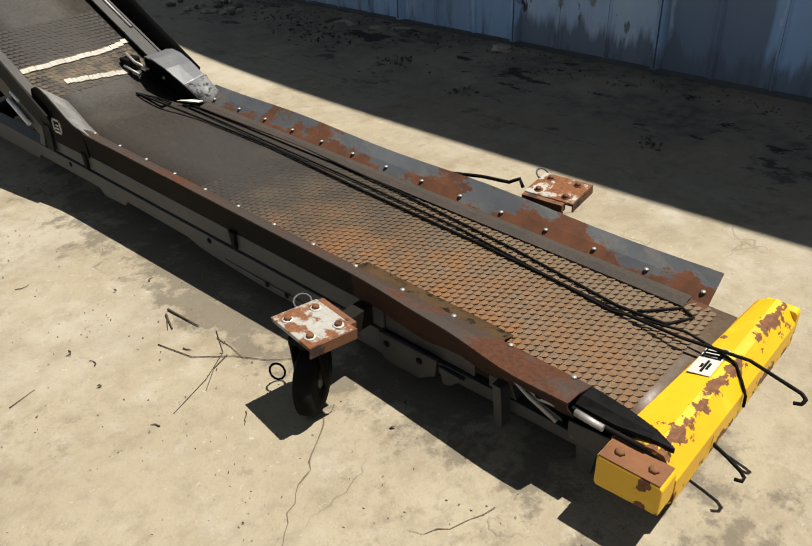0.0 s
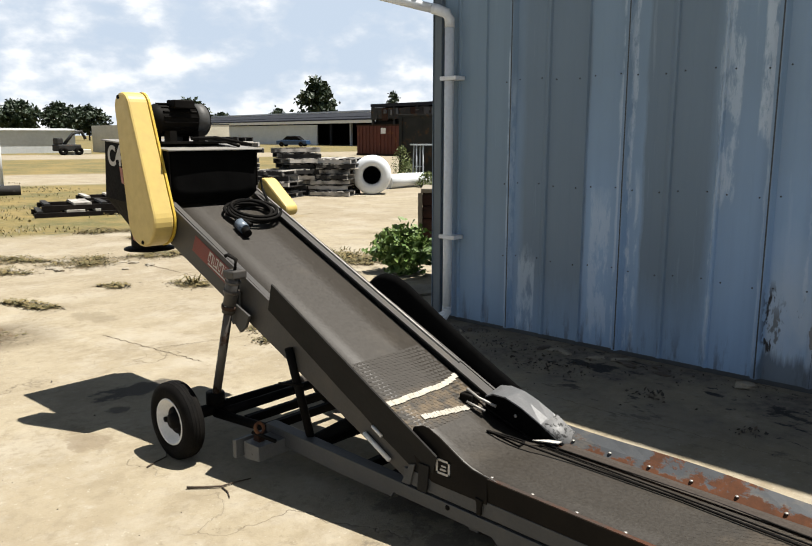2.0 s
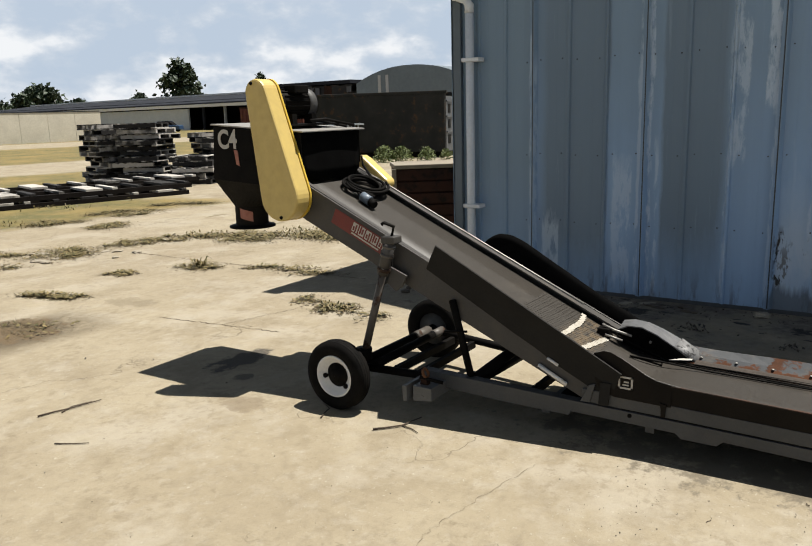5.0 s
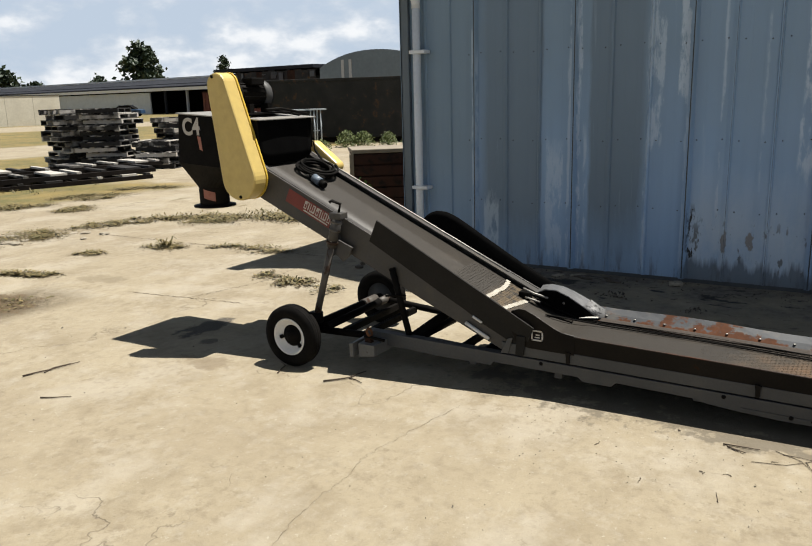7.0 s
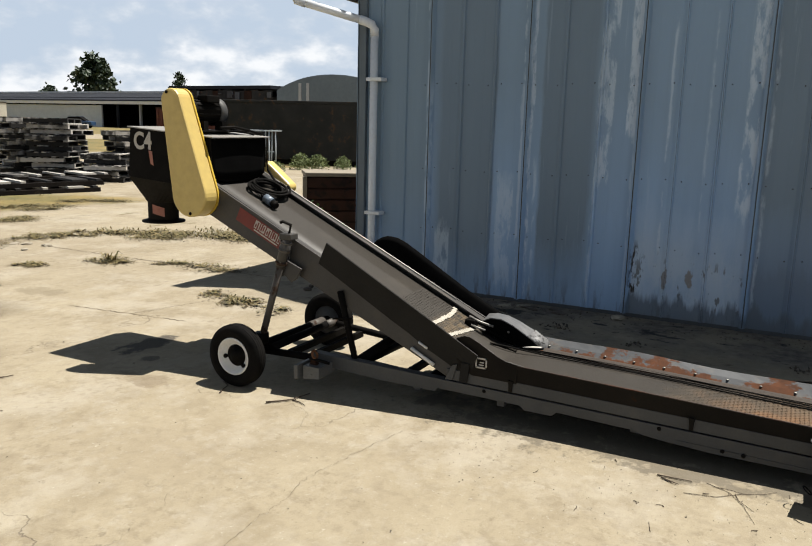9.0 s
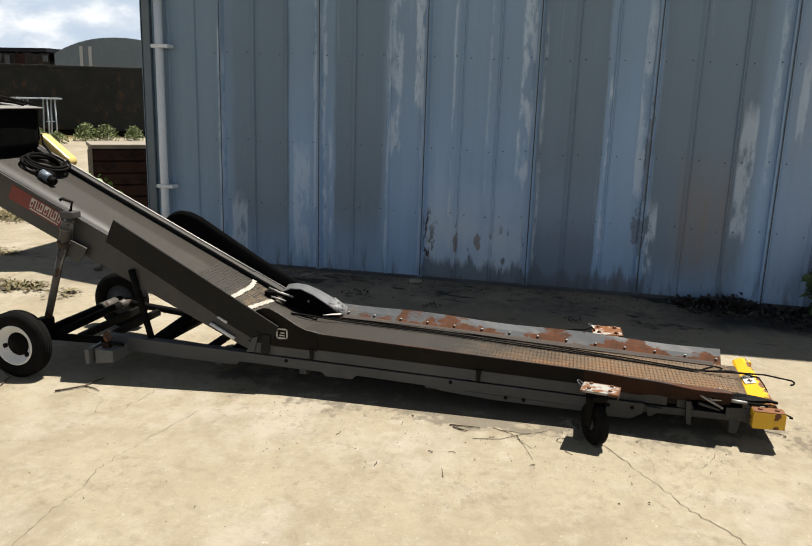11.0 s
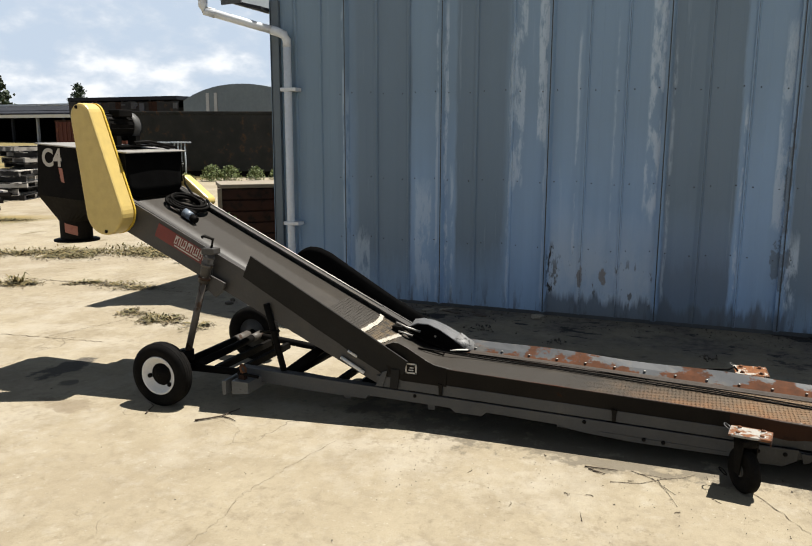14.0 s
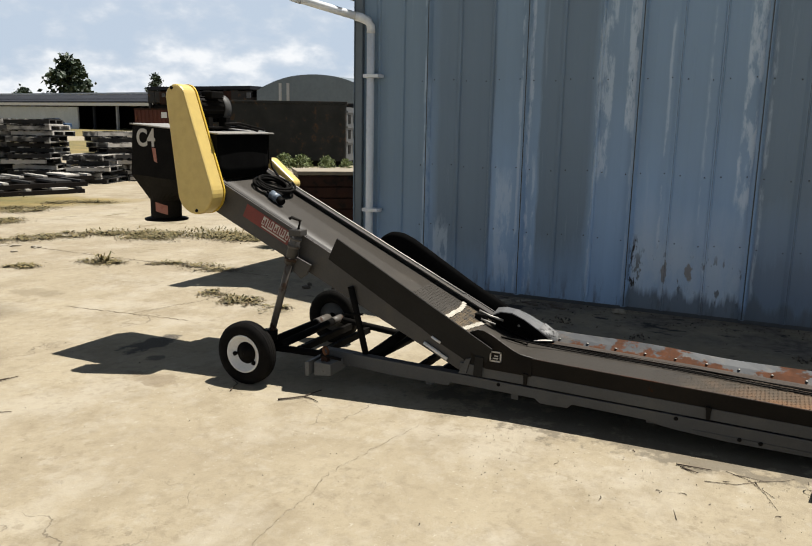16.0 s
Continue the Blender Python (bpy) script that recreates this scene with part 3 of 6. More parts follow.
# ---- geometry helpers ----
class Geo:
    """Gathers vertices and faces in world metres."""

    def __init__(self):
        self.v, self.f, self.smooth = [], [], []

    def add(self, verts, faces, smooth=False):
        n = len(self.v)
        self.v += [tuple(p) for p in verts]
        self.f += [tuple(n + i for i in face) for face in faces]
        self.smooth += [smooth] * len(faces)
        return self

    def box(self, lo, hi, m=None):
        (a, b, c), (d, e, f) = lo, hi
        pts = [Vector(p) for p in ((a, b, c), (d, b, c), (d, e, c), (a, e, c), (a, b, f), (d, b, f), (d, e, f), (a, e, f))]
        if m is not None:
            pts = [m @ p for p in pts]
        return self.add(pts, [(3, 2, 1, 0), (4, 5, 6, 7), (0, 1, 5, 4), (1, 2, 6, 5), (2, 3, 7, 6), (3, 0, 4, 7)])

    def prism(self, poly, x0, x1, m=None, axis="x"):
        """A polygon of (y, z) pushed from x0 to x1; axis "y": polygon of (x, z); axis "z": polygon of (x, y)."""
        n = len(poly)
        put = {"x": lambda p, d: (d, p[0], p[1]), "y": lambda p, d: (p[0], d, p[1]), "z": lambda p, d: (p[0], p[1], d)}[axis]
        pts = [Vector(put(p, x0)) for p in poly] + [Vector(put(p, x1)) for p in poly]
        if m is not None:
            pts = [m @ p for p in pts]
        return self.add(pts, [tuple(range(n))[::-1], tuple(range(n, 2 * n))] + [(i, (i + 1) % n, n + (i + 1) % n, n + i) for i in range(n)])

    def tube(self, pts, r, n=8, closed=False, taper=None):
        pts = [Vector(p) for p in pts]
        rings, k = [], len(pts)
        up = Vector((0.13, 0.27, 0.95))
        for i, p in enumerate(pts):
            a = pts[(i - 1) % k] if closed or i else p
            b = pts[(i + 1) % k] if closed or i < k - 1 else p
            d = (b - a).normalized()
            if abs(d.dot(up)) > 0.97:
                up = Vector((0.9, 0.3, 0.1))
            u = d.cross(up).normalized()
            w = u.cross(d)
            rr = r * (1 + (taper - 1) * i / max(1, k - 1)) if taper is not None else r
            rings += [p + (u * math.cos(2 * math.pi * j / n) + w * math.sin(2 * math.pi * j / n)) * rr for j in range(n)]
        faces = []
        for i in range(k if closed else k - 1):
            for j in range(n):
                a, b = i * n + j, i * n + (j + 1) % n
                c, d = ((i + 1) % k) * n + (j + 1) % n, ((i + 1) % k) * n + j
                faces.append((a, b, c, d))
        self.add(rings, faces, True)
        if not closed:
            base = len(self.v) - len(rings)
            self.f += [tuple(base + j for j in range(n))[::-1], tuple(base + (k - 1) * n + j for j in range(n))]
            self.smooth += [False, False]
        return self

    def lathe(self, profile, m, n=28, close=True):
        """Profile of (axial, radius) turned round the local x axis, then placed by m."""
        k = len(profile)
        pts = [m @ Vector((a, r * math.cos(2 * math.pi * j / n), r * math.sin(2 * math.pi * j / n))) for a, r in profile for j in range(n)]
        faces = [(i * n + j, i * n + (j + 1) % n, (i + 1) % k * n + (j + 1) % n, (i + 1) % k * n + j) for i in range(k if close else k - 1) for j in range(n)]
        return self.add(pts, faces, True)

    def disc(self, m, r, n=24):
        return self.add([m @ Vector((0, r * math.cos(2 * math.pi * j / n), r * math.sin(2 * math.pi * j / n))) for j in range(n)], [tuple(range(n))])

    def grid(self, rows, thick=None, smooth=True):
        """A sheet through rows of points; thick: a vector that gives it a back."""
        r, c = len(rows), len(rows[0])
        flat = [Vector(p) for row in rows for p in row]
        quads = [(i * c + j, i * c + j + 1, (i + 1) * c + j + 1, (i + 1) * c + j) for i in range(r - 1) for j in range(c - 1)]
        if thick is None:
            return self.add(flat, quads, smooth)
        t = Vector(thick)
        n = len(flat)
        rim = [i for i in range(c)] + [i * c + c - 1 for i in range(1, r)] + [(r - 1) * c + j for j in range(c - 2, -1, -1)] + [i * c for i in range(r - 2, 0, -1)]
        faces = quads + [tuple(n + q for q in face[::-1]) for face in quads] + [(rim[i], n + rim[i], n + rim[(i + 1) % len(rim)], rim[(i + 1) % len(rim)]) for i in range(len(rim))]
        return self.add(flat + [p + t for p in flat], faces, smooth)

    def mesh(self, name, base=(0, 0, 0), bevel=0.0):
        me = bpy.data.meshes.new(name)
        b = Vector(base)
        me.from_pydata([Vector(p) - b for p in self.v], [], self.f)
        me.polygons.foreach_set("use_smooth", self.smooth)
        bm = bmesh.new()
        bm.from_mesh(me)
        bmesh.ops.recalc_face_normals(bm, faces=bm.faces)
        if bevel:
            edges = [e for e in bm.edges if len(e.link_faces) == 2 and e.calc_face_angle(0) > 0.7]
            bmesh.ops.bevel(bm, geom=edges, offset=bevel, segments=2, affect="EDGES", profile=0.5)
        bm.to_mesh(me)
        bm.free()
        return me


BASES = {}


def thing(name, at, label, category, group="", kind=""):
    ob = new(name)
    ob.location = at
    ob.empty_display_size = 0.1
    BASES[ob.name] = Vector(at)
    return tagged(ob, label, category, group, kind)


def part(name, geo, material, parent, label="", bevel=0.0):
    base = BASES[parent.name]
    ob = new(name, geo.mesh(name, base, bevel))
    ob.data.materials.append(MAT[material])
    ob.parent = parent
    BASES[ob.name] = base
    if label:
        tagged(ob, label)
    return ob


def solid(name, geo, material, label, category="", at=(0, 0, 0), group="", kind="", bevel=0.0):
    """A thing or piece of the setting that is one mesh."""
    ob = new(name, geo.mesh(name, at, bevel))
    ob.location = at
    ob.data.materials.append(MAT[material])
    BASES[ob.name] = Vector(at)
    return tagged(ob, label, category, group, kind)


rng = random.Random(7)

# ---- ground ----
rings = [0, 3, 6, 10, 16, 26, 45, 90, 200, 600, 2500]
line = sorted({s * r for r in rings for s in (-1, 1)})
g = Geo().grid([[(x + 2, y + 4, 0.0) for x in line] for y in line])
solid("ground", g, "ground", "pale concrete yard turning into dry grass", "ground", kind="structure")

# ---- shed ----
WX, CORNER = 4.376, 5.40


def roof_z(y):
    """The arched top of the gable wall."""
    return 4.86 - 2.10 * abs((y - 0.3) / 5.1) ** 2.6


ARCH = [5.40 - 0.2670 * k for k in range(40)]
wall = Geo()
wall.prism([(CORNER - 0.02, 0.0)] + [(y, roof_z(y) - 0.01) for y in ARCH if -4.9 < y < CORNER - 0.05] + [(-4.9, 0.0)], WX + 0.045, WX + 0.16)
wall_front = solid("wall_front", wall, "soffit", "backing of the metal shed wall", "wall", kind="structure")
side = Geo().box((WX + 0.17, CORNER - 0.10, 0), (WX + 9.0, CORNER - 0.03, 2.64))
solid("wall_side", side, "sheet", "blue-grey sheet metal side wall", "wall", kind="structure")

SEAMS = (CORNER, 4.652, 3.735, 2.800, 1.885, 0.968, 0.004, -0.972, -1.900, -2.830, -3.760, -4.690)


def sheet_panel(y_hi, y_lo):
    """One ribbed sheet, from y_hi down to y_lo, with ribs every third."""
    w = y_hi - y_lo
    prof = []
    step = w / 3
    for k in range(3):
        y = y_hi - k * step
        h, half, base = (0.042, 0.016, 0.034) if k == 0 else (0.016, 0.007, 0.016)
        prof += [(y, -h), (y - half, -h), (y - base, 0.0), (y - step * 0.34, 0.0), (y - step * 0.36, -0.0008), (y - step * 0.64, -0.0008), (y - step * 0.66, 0.0), (y - step + base, 0.0)]
        nh = (0.036, 0.018) if k == 2 else (0.016, 0.007)
        prof += [(y - step + nh[1], -nh[0]), (y - step + 0.0005, -nh[0])]
    rows = [[(WX + d + 0.03, y, 0.035 + f * (roof_z(y) - 0.045)) for y, d in prof] for f in (0, 0.33, 0.66, 1.0)]
    return Geo().grid(rows, smooth=False)


for a, b in zip(SEAMS, SEAMS[1:]):
    me = sheet_panel(a, b)
    ob = new("panel", me.mesh("panel"))
    ob.data.materials.append(MAT["sheet"])
    ob.parent = wall_front

# dark strips that paint the shadow of each lap beside the ribs
for a, b in zip(SEAMS[1:], SEAMS[2:]):
    for f, w in ((0.0, 0.009), (1 / 3, 0.0022), (2 / 3, 0.0022)) if a < 3 else ((0.0, 0.009),):
        y = a + (b - a) * f
        ob = new("seam", Geo().box((WX - (0.0125 if f == 0 else -0.0135), y - 0.0015 - w, 0.04), (WX + 0.03, y - 0.0015, roof_z(y) - 0.02)).mesh("seam"))
        ob.data.materials.append(MAT["seam_shade_and_screw"])
        ob.parent = wall_front

# screws along the girts
screw = Geo().lathe([(0, 0.0005), (0, 0.0058), (-0.004, 0.005), (-0.005, 0.0005)], pose(0, 0, 0), 8, False).mesh("screw")
screw.materials.append(MAT["seam_shade_and_screw"])
for k, (a, b) in enumerate(zip(SEAMS[1:-2], SEAMS[2:])):
    for z in (0.60, 1.15, 1.90):
        for f in (-0.065, 0.065, 0.268, 0.40, 0.60, 0.73):
            ob = new("screw", screw)
            ob.location = (WX + 0.03 - 0.001, a + (b - a) * f, z + 0.012 * math.sin(k * 3 + f * 9))
            ob.parent = wall_front

trim = Geo().box((WX - 0.012, CORNER - 0.09, 0.03), (WX + 0.16, CORNER, roof_z(CORNER) - 0.02))
solid("corner_trim", trim, "quonset", "grey corner trim of the metal shed", "trim", kind="structure", bevel=0.006)

roof = Geo().prism([(y, roof_z(y) + 0.005) for y in ARCH] + [(y, roof_z(y) + 0.075) for y in ARCH[::-1]], WX - 0.03, WX + 9.0)
solid("roof", roof, "soffit", "dark arched metal roof of the shed", "roof", kind="structure")
eave = Geo().prism([(5.405, 2.645), (5.785, 2.735), (5.785, 2.76), (5.405, 2.67)], WX - 0.15, WX + 9.0)
solid("eave_soffit", eave, "roof_dark", "dark boxed eave soffit", "soffit", kind="structure")
solid("eave_fascia", Geo().box((WX - 0.15, 5.788, 2.735), (WX + 9.0, 5.808, 2.90)), "trim", "grey eave fascia of the roof", "trim", kind="structure")
cap = Geo().prism([(5.60, 2.71), (5.808, 2.70), (5.808, 2.90), (5.60, 2.92)], WX - 0.172, WX - 0.152)
solid("eave_cap", cap, "soffit", "grey end cap of the boxed eave", "trim", kind="structure")

spout = thing("downspout", (WX, 5.2, 0.0), "white plastic downspout strapped to the shed corner", "downspout")
sx = WX - 0.045
part("pipe", Geo().tube([(sx, 5.205, 0.10), (sx, 5.205, 0.5), (sx, 5.205, 2.34)], 0.036, 14), "white_pvc", spout)
part("elbow", Geo().tube([(sx, 5.205, 2.32), (sx, 5.205, 2.38), (sx - 0.012, 5.225, 2.425), (sx - 0.04, 5.29, 2.455), (sx - 0.055, 5.33, 2.467)], 0.041, 14), "white_pvc", spout)
part("upper_pipe", Geo().tube([(sx - 0.05, 5.315, 2.463), (4.08, 5.83, 2.615)], 0.036, 14), "white_pvc", spout)
part("upper_elbow", Geo().tube([(4.09, 5.80, 2.607), (4.055, 5.875, 2.63), (4.045, 5.893, 2.67), (4.045, 5.893, 2.79)], 0.042, 14), "white_pvc", spout)
part("shoe", Geo().tube([(sx, 5.205, 0.13), (sx, 5.205, 0.09), (sx - 0.03, 5.21, 0.055), (sx - 0.12, 5.23, 0.045)], 0.040, 14), "white_pvc", spout)
for z in (1.94, 0.705):
    part("strap", Geo().box((sx - 0.047, 5.10, z - 0.016), (WX + 0.02, 5.262, z + 0.016)), "white_pvc", spout, bevel=0.004)
gutter = Geo().prism([(5.814, 2.775), (5.94, 2.775), (5.97, 2.905), (5.814, 2.905)], WX - 0.37, WX + 9.0)
solid("gutter", gutter, "soffit", "dark grey roof gutter along the eave", "gutter", kind="structure")

# ---- conveyor ----
XN, XF = 1.66, 2.285


def bed_z(y):
    return 0.205 + 0.035 * (y - 0.7)


def lip_z(y):
    return 0.275 + 0.483 * (y - 3.0)


def belt_z(y):
    flat, up = bed_z(y) - 0.012, lip_z(y) - 0.028
    if y < 2.85:
        return flat
    if y > 3.15:
        return up
    s = (y - 2.85) / 0.3
    return (bed_z(2.85) - 0.012) * (1 - s) ** 2 + 2 * s * (1 - s) * 0.258 + s * s * (lip_z(3.15) - 0.028)


conveyor = thing("belt_conveyor", (1.97, 2.6, 0.0), "grey inclined belt conveyor with rusted sides standing on concrete", "conveyor")

ys = [0.60 + 0.05 * k for k in range(int((5.05 - 0.60) / 0.05) + 1)]
g = Geo().grid([[(x, y, belt_z(y)) for x in (1.70, 1.86, 2.05, 2.215)] for y in ys], thick=(0, 0, -0.012))
belt = part("belt", g, "belt", conveyor, "worn dark rubber belt dusted with rust")
# raised scales of the rough-top belt: tilted tongues, highest at their rounded ends
TONGUE = ((-1.0, 0.55), (1.0, 0.55), (0.95, -0.25), (0.55, -0.80), (0.0, -1.0), (-0.55, -0.80), (-0.95, -0.25))
g = Geo()
for y_from, y_to, tall in ((0.655, 2.25, 1.0), (3.22, 3.62, 0.30)):
    row, y = 0, y_from
    while y < y_to:
        sl = (belt_z(y + 0.01) - belt_z(y)) / 0.01
        up = Vector((0, -sl, 1)).normalized()
        al = Vector((0, 1, sl)).normalized()
        n = 20
        fade = tall * min(1.0, max(0.04, (2.2 - y) / 1.0)) if y < 3 else tall
        for k in range(n):
            c = Vector((1.716 + (k + 0.5 * (row % 2)) * (0.49 / n), y, belt_z(y)))
            wob = 1 + 0.12 * math.sin(k * 12.9 + row * 7.3)
            top = [c + Vector((0.0117 * u, 0, 0)) + al * 0.0124 * v + up * (0.0014 + 0.0023 * (0.6 - v) * wob) * fade for u, v in TONGUE]
            low = [c + Vector((0.0117 * u, 0, 0)) + al * 0.0124 * v - up * 0.001 for u, v in TONGUE]
            g.add(top + low, [tuple(range(7))] + [(i, (i + 1) % 7, 7 + (i + 1) % 7, 7 + i) for i in range(7)])
        row += 1
        y += 0.0195
scales = part("belt_texture", g, "belt_scale", belt)
tagged(scales, kind="stuff")

# flares along the flat bed
def tail_ease(y):
    s = min(1.0, max(0.0, (y - 0.72) / 0.75))
    return s * s * (3 - 2 * s)


def near_edge(y):
    """How far the bent outer edge of the near flare stands over the bed."""
    s = tail_ease(y)
    return 0.044 + 0.010 * s + 0.004 * math.sin(y * 19) * (1 - s)


def near_out(y):
    """The outer edge, which is bent outwards towards the tail."""
    return 1.644 - 0.042 * (1 - tail_ease(y)) + 0.003 * math.sin(y * 13) * (1 - tail_ease(y))


def rail_top(y):
    return 0.207 + 0.0246 * (y - 1.45)


def rail_groove(y):
    return 0.150 + 0.0235 * (y - 1.45)


rows, fall, rusted = [], [], []
for k in range(60):
    y = 0.728 + (2.86 - 0.728) * k / 59
    z, e, x = bed_z(y), near_edge(y), near_out(y)
    rows.append([(1.724, y, z + 0.002), (1.706, y, z + 0.026), (0.45 * 1.706 + 0.55 * x, y, z + 0.014 + 0.62 * e), (x, y, z + e)])
    foot = rail_top(y) - 0.002 if y > 1.3 else 0.186 + 0.006 * math.sin(y * 31)
    (fall if y > 1.40 else rusted).append([(x, y, z + e - 0.001), (x + 0.001, y, z + e - 0.018), (1.652 - 0.012 * (1 - tail_ease(y)), y, foot)])
rusted.append(fall[0])
part("flare", Geo().grid(rows, thick=(0, 0, -0.004), smooth=False), "flare_near", conveyor, "bent rust-blotched sheet metal flare")
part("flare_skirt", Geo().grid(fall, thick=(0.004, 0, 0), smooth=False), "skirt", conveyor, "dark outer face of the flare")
part("flare_skirt", Geo().grid(rusted, thick=(0.004, 0, 0), smooth=False), "rust_dark", conveyor, "dark rusted outer face of the flare")
rows = []
for k in range(24):
    y = 0.675 + (2.86 - 0.675) * k / 23
    dent = 0.006 * math.sin(y * 7 + 1)
    z = bed_z(y) - 0.006
    rows.append([(2.186, y, z - 0.004), (2.206, y, z), (2.24, y, z + 0.030), (2.280 + 0.3 * dent, y, z + 0.060 - dent)])
part("flare", Geo().grid(rows, thick=(0.002, 0, -0.004), smooth=False), "flare", conveyor, "rust-blotched sheet metal flare")
bolt = Geo().lathe([(0, 0.0005), (0, 0.0075), (0.004, 0.0065), (0.0055, 0.0005)], pose(0, 0, 0, 0, -90, 0), 8, False).mesh("bolt")
bolt.materials.append(MAT["bare"])
for x, y0, y1, n in ((1.700, 0.77, 2.82, 13), (2.225, 0.70, 2.80, 14)):
    for k in range(n):
        y = y0 + (y1 - y0) * k / (n - 1)
        ob = new("bolt", bolt)
        ob.parent = conveyor
        ob.location = Vector((x, y, bed_z(y) + (0.029 if x < 2 else 0.014))) - BASES[conveyor.name]

rows = [[(2.158, y, bed_z(y) - 0.004), (2.185, y, bed_z(y) + 0.004), (2.207, y, bed_z(y) + 0.003)] for y in [0.72 + 0.1 * k for k in range(22)]]
part("seal_strip", Geo().grid(rows, thick=(0, 0, -0.003), smooth=False), "seal", conveyor, "brown rubber seal strip")
rows = [[(1.706, y, bed_z(y) + 0.006), (1.735, y, bed_z(y) + 0.007), (1.772 - 0.02 * max(0, 1.1 - y), y, bed_z(y) - 0.002)] for y in [0.98 + 0.05 * k for k in range(11)]]
part("seal_strip", Geo().grid(rows, thick=(0, 0, -0.003)), "rust_strip", conveyor, "rust-caked seal strip")

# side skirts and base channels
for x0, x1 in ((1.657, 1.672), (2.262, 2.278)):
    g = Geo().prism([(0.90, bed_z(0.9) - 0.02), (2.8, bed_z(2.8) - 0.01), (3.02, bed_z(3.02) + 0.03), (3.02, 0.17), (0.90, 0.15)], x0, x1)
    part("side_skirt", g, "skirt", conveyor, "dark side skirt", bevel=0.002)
upper = Geo().prism([(1.31, rail_groove(1.31)), (3.20, rail_groove(3.2)), (3.20, rail_top(3.2)), (1.31, rail_top(1.31))], 1.649, 1.700)
part("upper_rail", upper, "base", conveyor, "grey steel upper rail", bevel=0.002)
lower = [(1.31, rail_groove(1.31) - 0.005), (4.06, 0.203), (4.06, 0.132), (3.60, 0.112), (3.262, 0.109), (3.250, 0.130), (2.775, 0.121), (2.750, 0.099), (2.605, 0.098), (2.580, 0.122), (2.200, 0.109), (2.150, 0.094), (2.05, 0.084), (1.84, 0.071), (1.31, 0.066)]
part("base_channel", Geo().prism(lower, 1.643, 1.700), "base", conveyor, "grey steel base channel", bevel=0.002)
part("channel_lip", Geo().prism([(1.40, 0.083), (2.0, 0.098), (2.0, 0.104), (1.40, 0.089)], 1.6395, 1.6425), "base", conveyor)

def cz(y, lo):
    return (0.064 if lo else 0.150) + 0.026 * (y - 1.6)


prof = [(0.66, cz(0.66, 0)), (3.55, cz(3.55, 0)), (3.55, cz(3.55, 1)), (2.95, cz(2.95, 1)), (2.9, cz(2.9, 1) - 0.022), (2.55, cz(2.55, 1) - 0.022), (2.5, cz(2.5, 1)), (1.95, cz(1.95, 1)), (1.9, cz(1.9, 1) - 0.016), (1.1, cz(1.1, 1) - 0.012), (1.05, cz(1.05, 1)), (0.66, cz(0.66, 1) + 0.01)]
part("base_channel", Geo().prism(prof, 2.25, 2.288), "base", conveyor, "grey steel base channel", bevel=0.002)
for y in (1.935, 2.83):
    z = rail_groove(y)
    part("side_strap", Geo().prism([(y - 0.016, z + 0.062), (y + 0.016, z + 0.068), (y + 0.010, z + 0.040), (y + 0.009, z + 0.004), (y - 0.009, z + 0.004), (y - 0.010, z + 0.040)], 1.636, 1.6485), "skirt", conveyor, "dark bent strap", bevel=0.002)
hole = Geo().lathe([(0, 0.0004), (0, 0.010), (-0.002, 0.010), (-0.002, 0.0004)], pose(0, 0, 0), 10, False).mesh("bolt_hole")
hole.materials.append(MAT["black"])
for y, z, x in ((2.975, 0.163, 1.6425), (2.077, 0.143, 1.6425), (1.172, 0.118, 1.6335), (1.286, 0.118, 1.6335), (1.70, 0.092, 1.6390), (1.79, 0.094, 1.6390)):
    ob = new("bolt_hole", hole)
    ob.parent = conveyor
    ob.location = Vector((x, y, z)) - BASES[conveyor.name]
# worn tail end of the near side: lower rail, bracket plate, rib, slot and foot
part("tail_rail", Geo().prism([(0.630, 0.102), (1.305, 0.094), (1.305, 0.132), (0.90, 0.136), (0.630, 0.128)], 1.647, 1.690), "tail_steel", conveyor, "grey steel tail rail", bevel=0.002)
part("bracket_plate", Geo().prism([(1.318, 0.146), (1.312, 0.074), (1.285, 0.058), (1.178, 0.057), (1.120, 0.092), (1.116, 0.146)], 1.634, 1.6455), "tail_steel", conveyor, "grey bracket plate", bevel=0.003)
part("bracket_tab", Geo().prism([(1.108, 0.132), (1.095, 0.082), (1.072, 0.088), (1.030, 0.128)], 1.634, 1.6455), "tail_steel", conveyor, "bent grey tab", bevel=0.002)
part("upper_rail", Geo().prism([(1.010, 0.140), (1.305, 0.147), (1.305, 0.196), (1.010, 0.188)], 1.6535, 1.690), "tail_steel", conveyor, "grey steel upper rail", bevel=0.002)
part("upper_rail", Geo().prism([(0.885, 0.137), (0.965, 0.139), (0.965, 0.190), (0.905, 0.188)], 1.6500, 1.690), "tail_steel", conveyor, "worn end of the upper rail", bevel=0.002)
part("rail_rib", Geo().prism([(0.930, 0.190), (0.905, 0.188), (0.896, 0.070), (0.918, 0.072)], 1.612, 1.6495), "tail_steel", conveyor, "grey upright rib", bevel=0.002)
# black box put behind the slot for the shade inside it
part("slot_shade", Geo().box((1.6905, 0.66, 0.10), (1.700, 1.30, 0.19)), "pitch", conveyor)
part("slot_link", Geo().prism([(0.865, 0.176), (0.765, 0.148), (0.765, 0.138), (0.865, 0.160)], 1.655, 1.668), "tail_steel", conveyor, "grey slotted link", bevel=0.002)
part("latch_plate", Geo().prism([(0.853, 0.236), (0.790, 0.240), (0.768, 0.205), (0.835, 0.196)], 1.6210, 1.6265), "plate", conveyor, "scuffed pale latch plate", bevel=0.002)
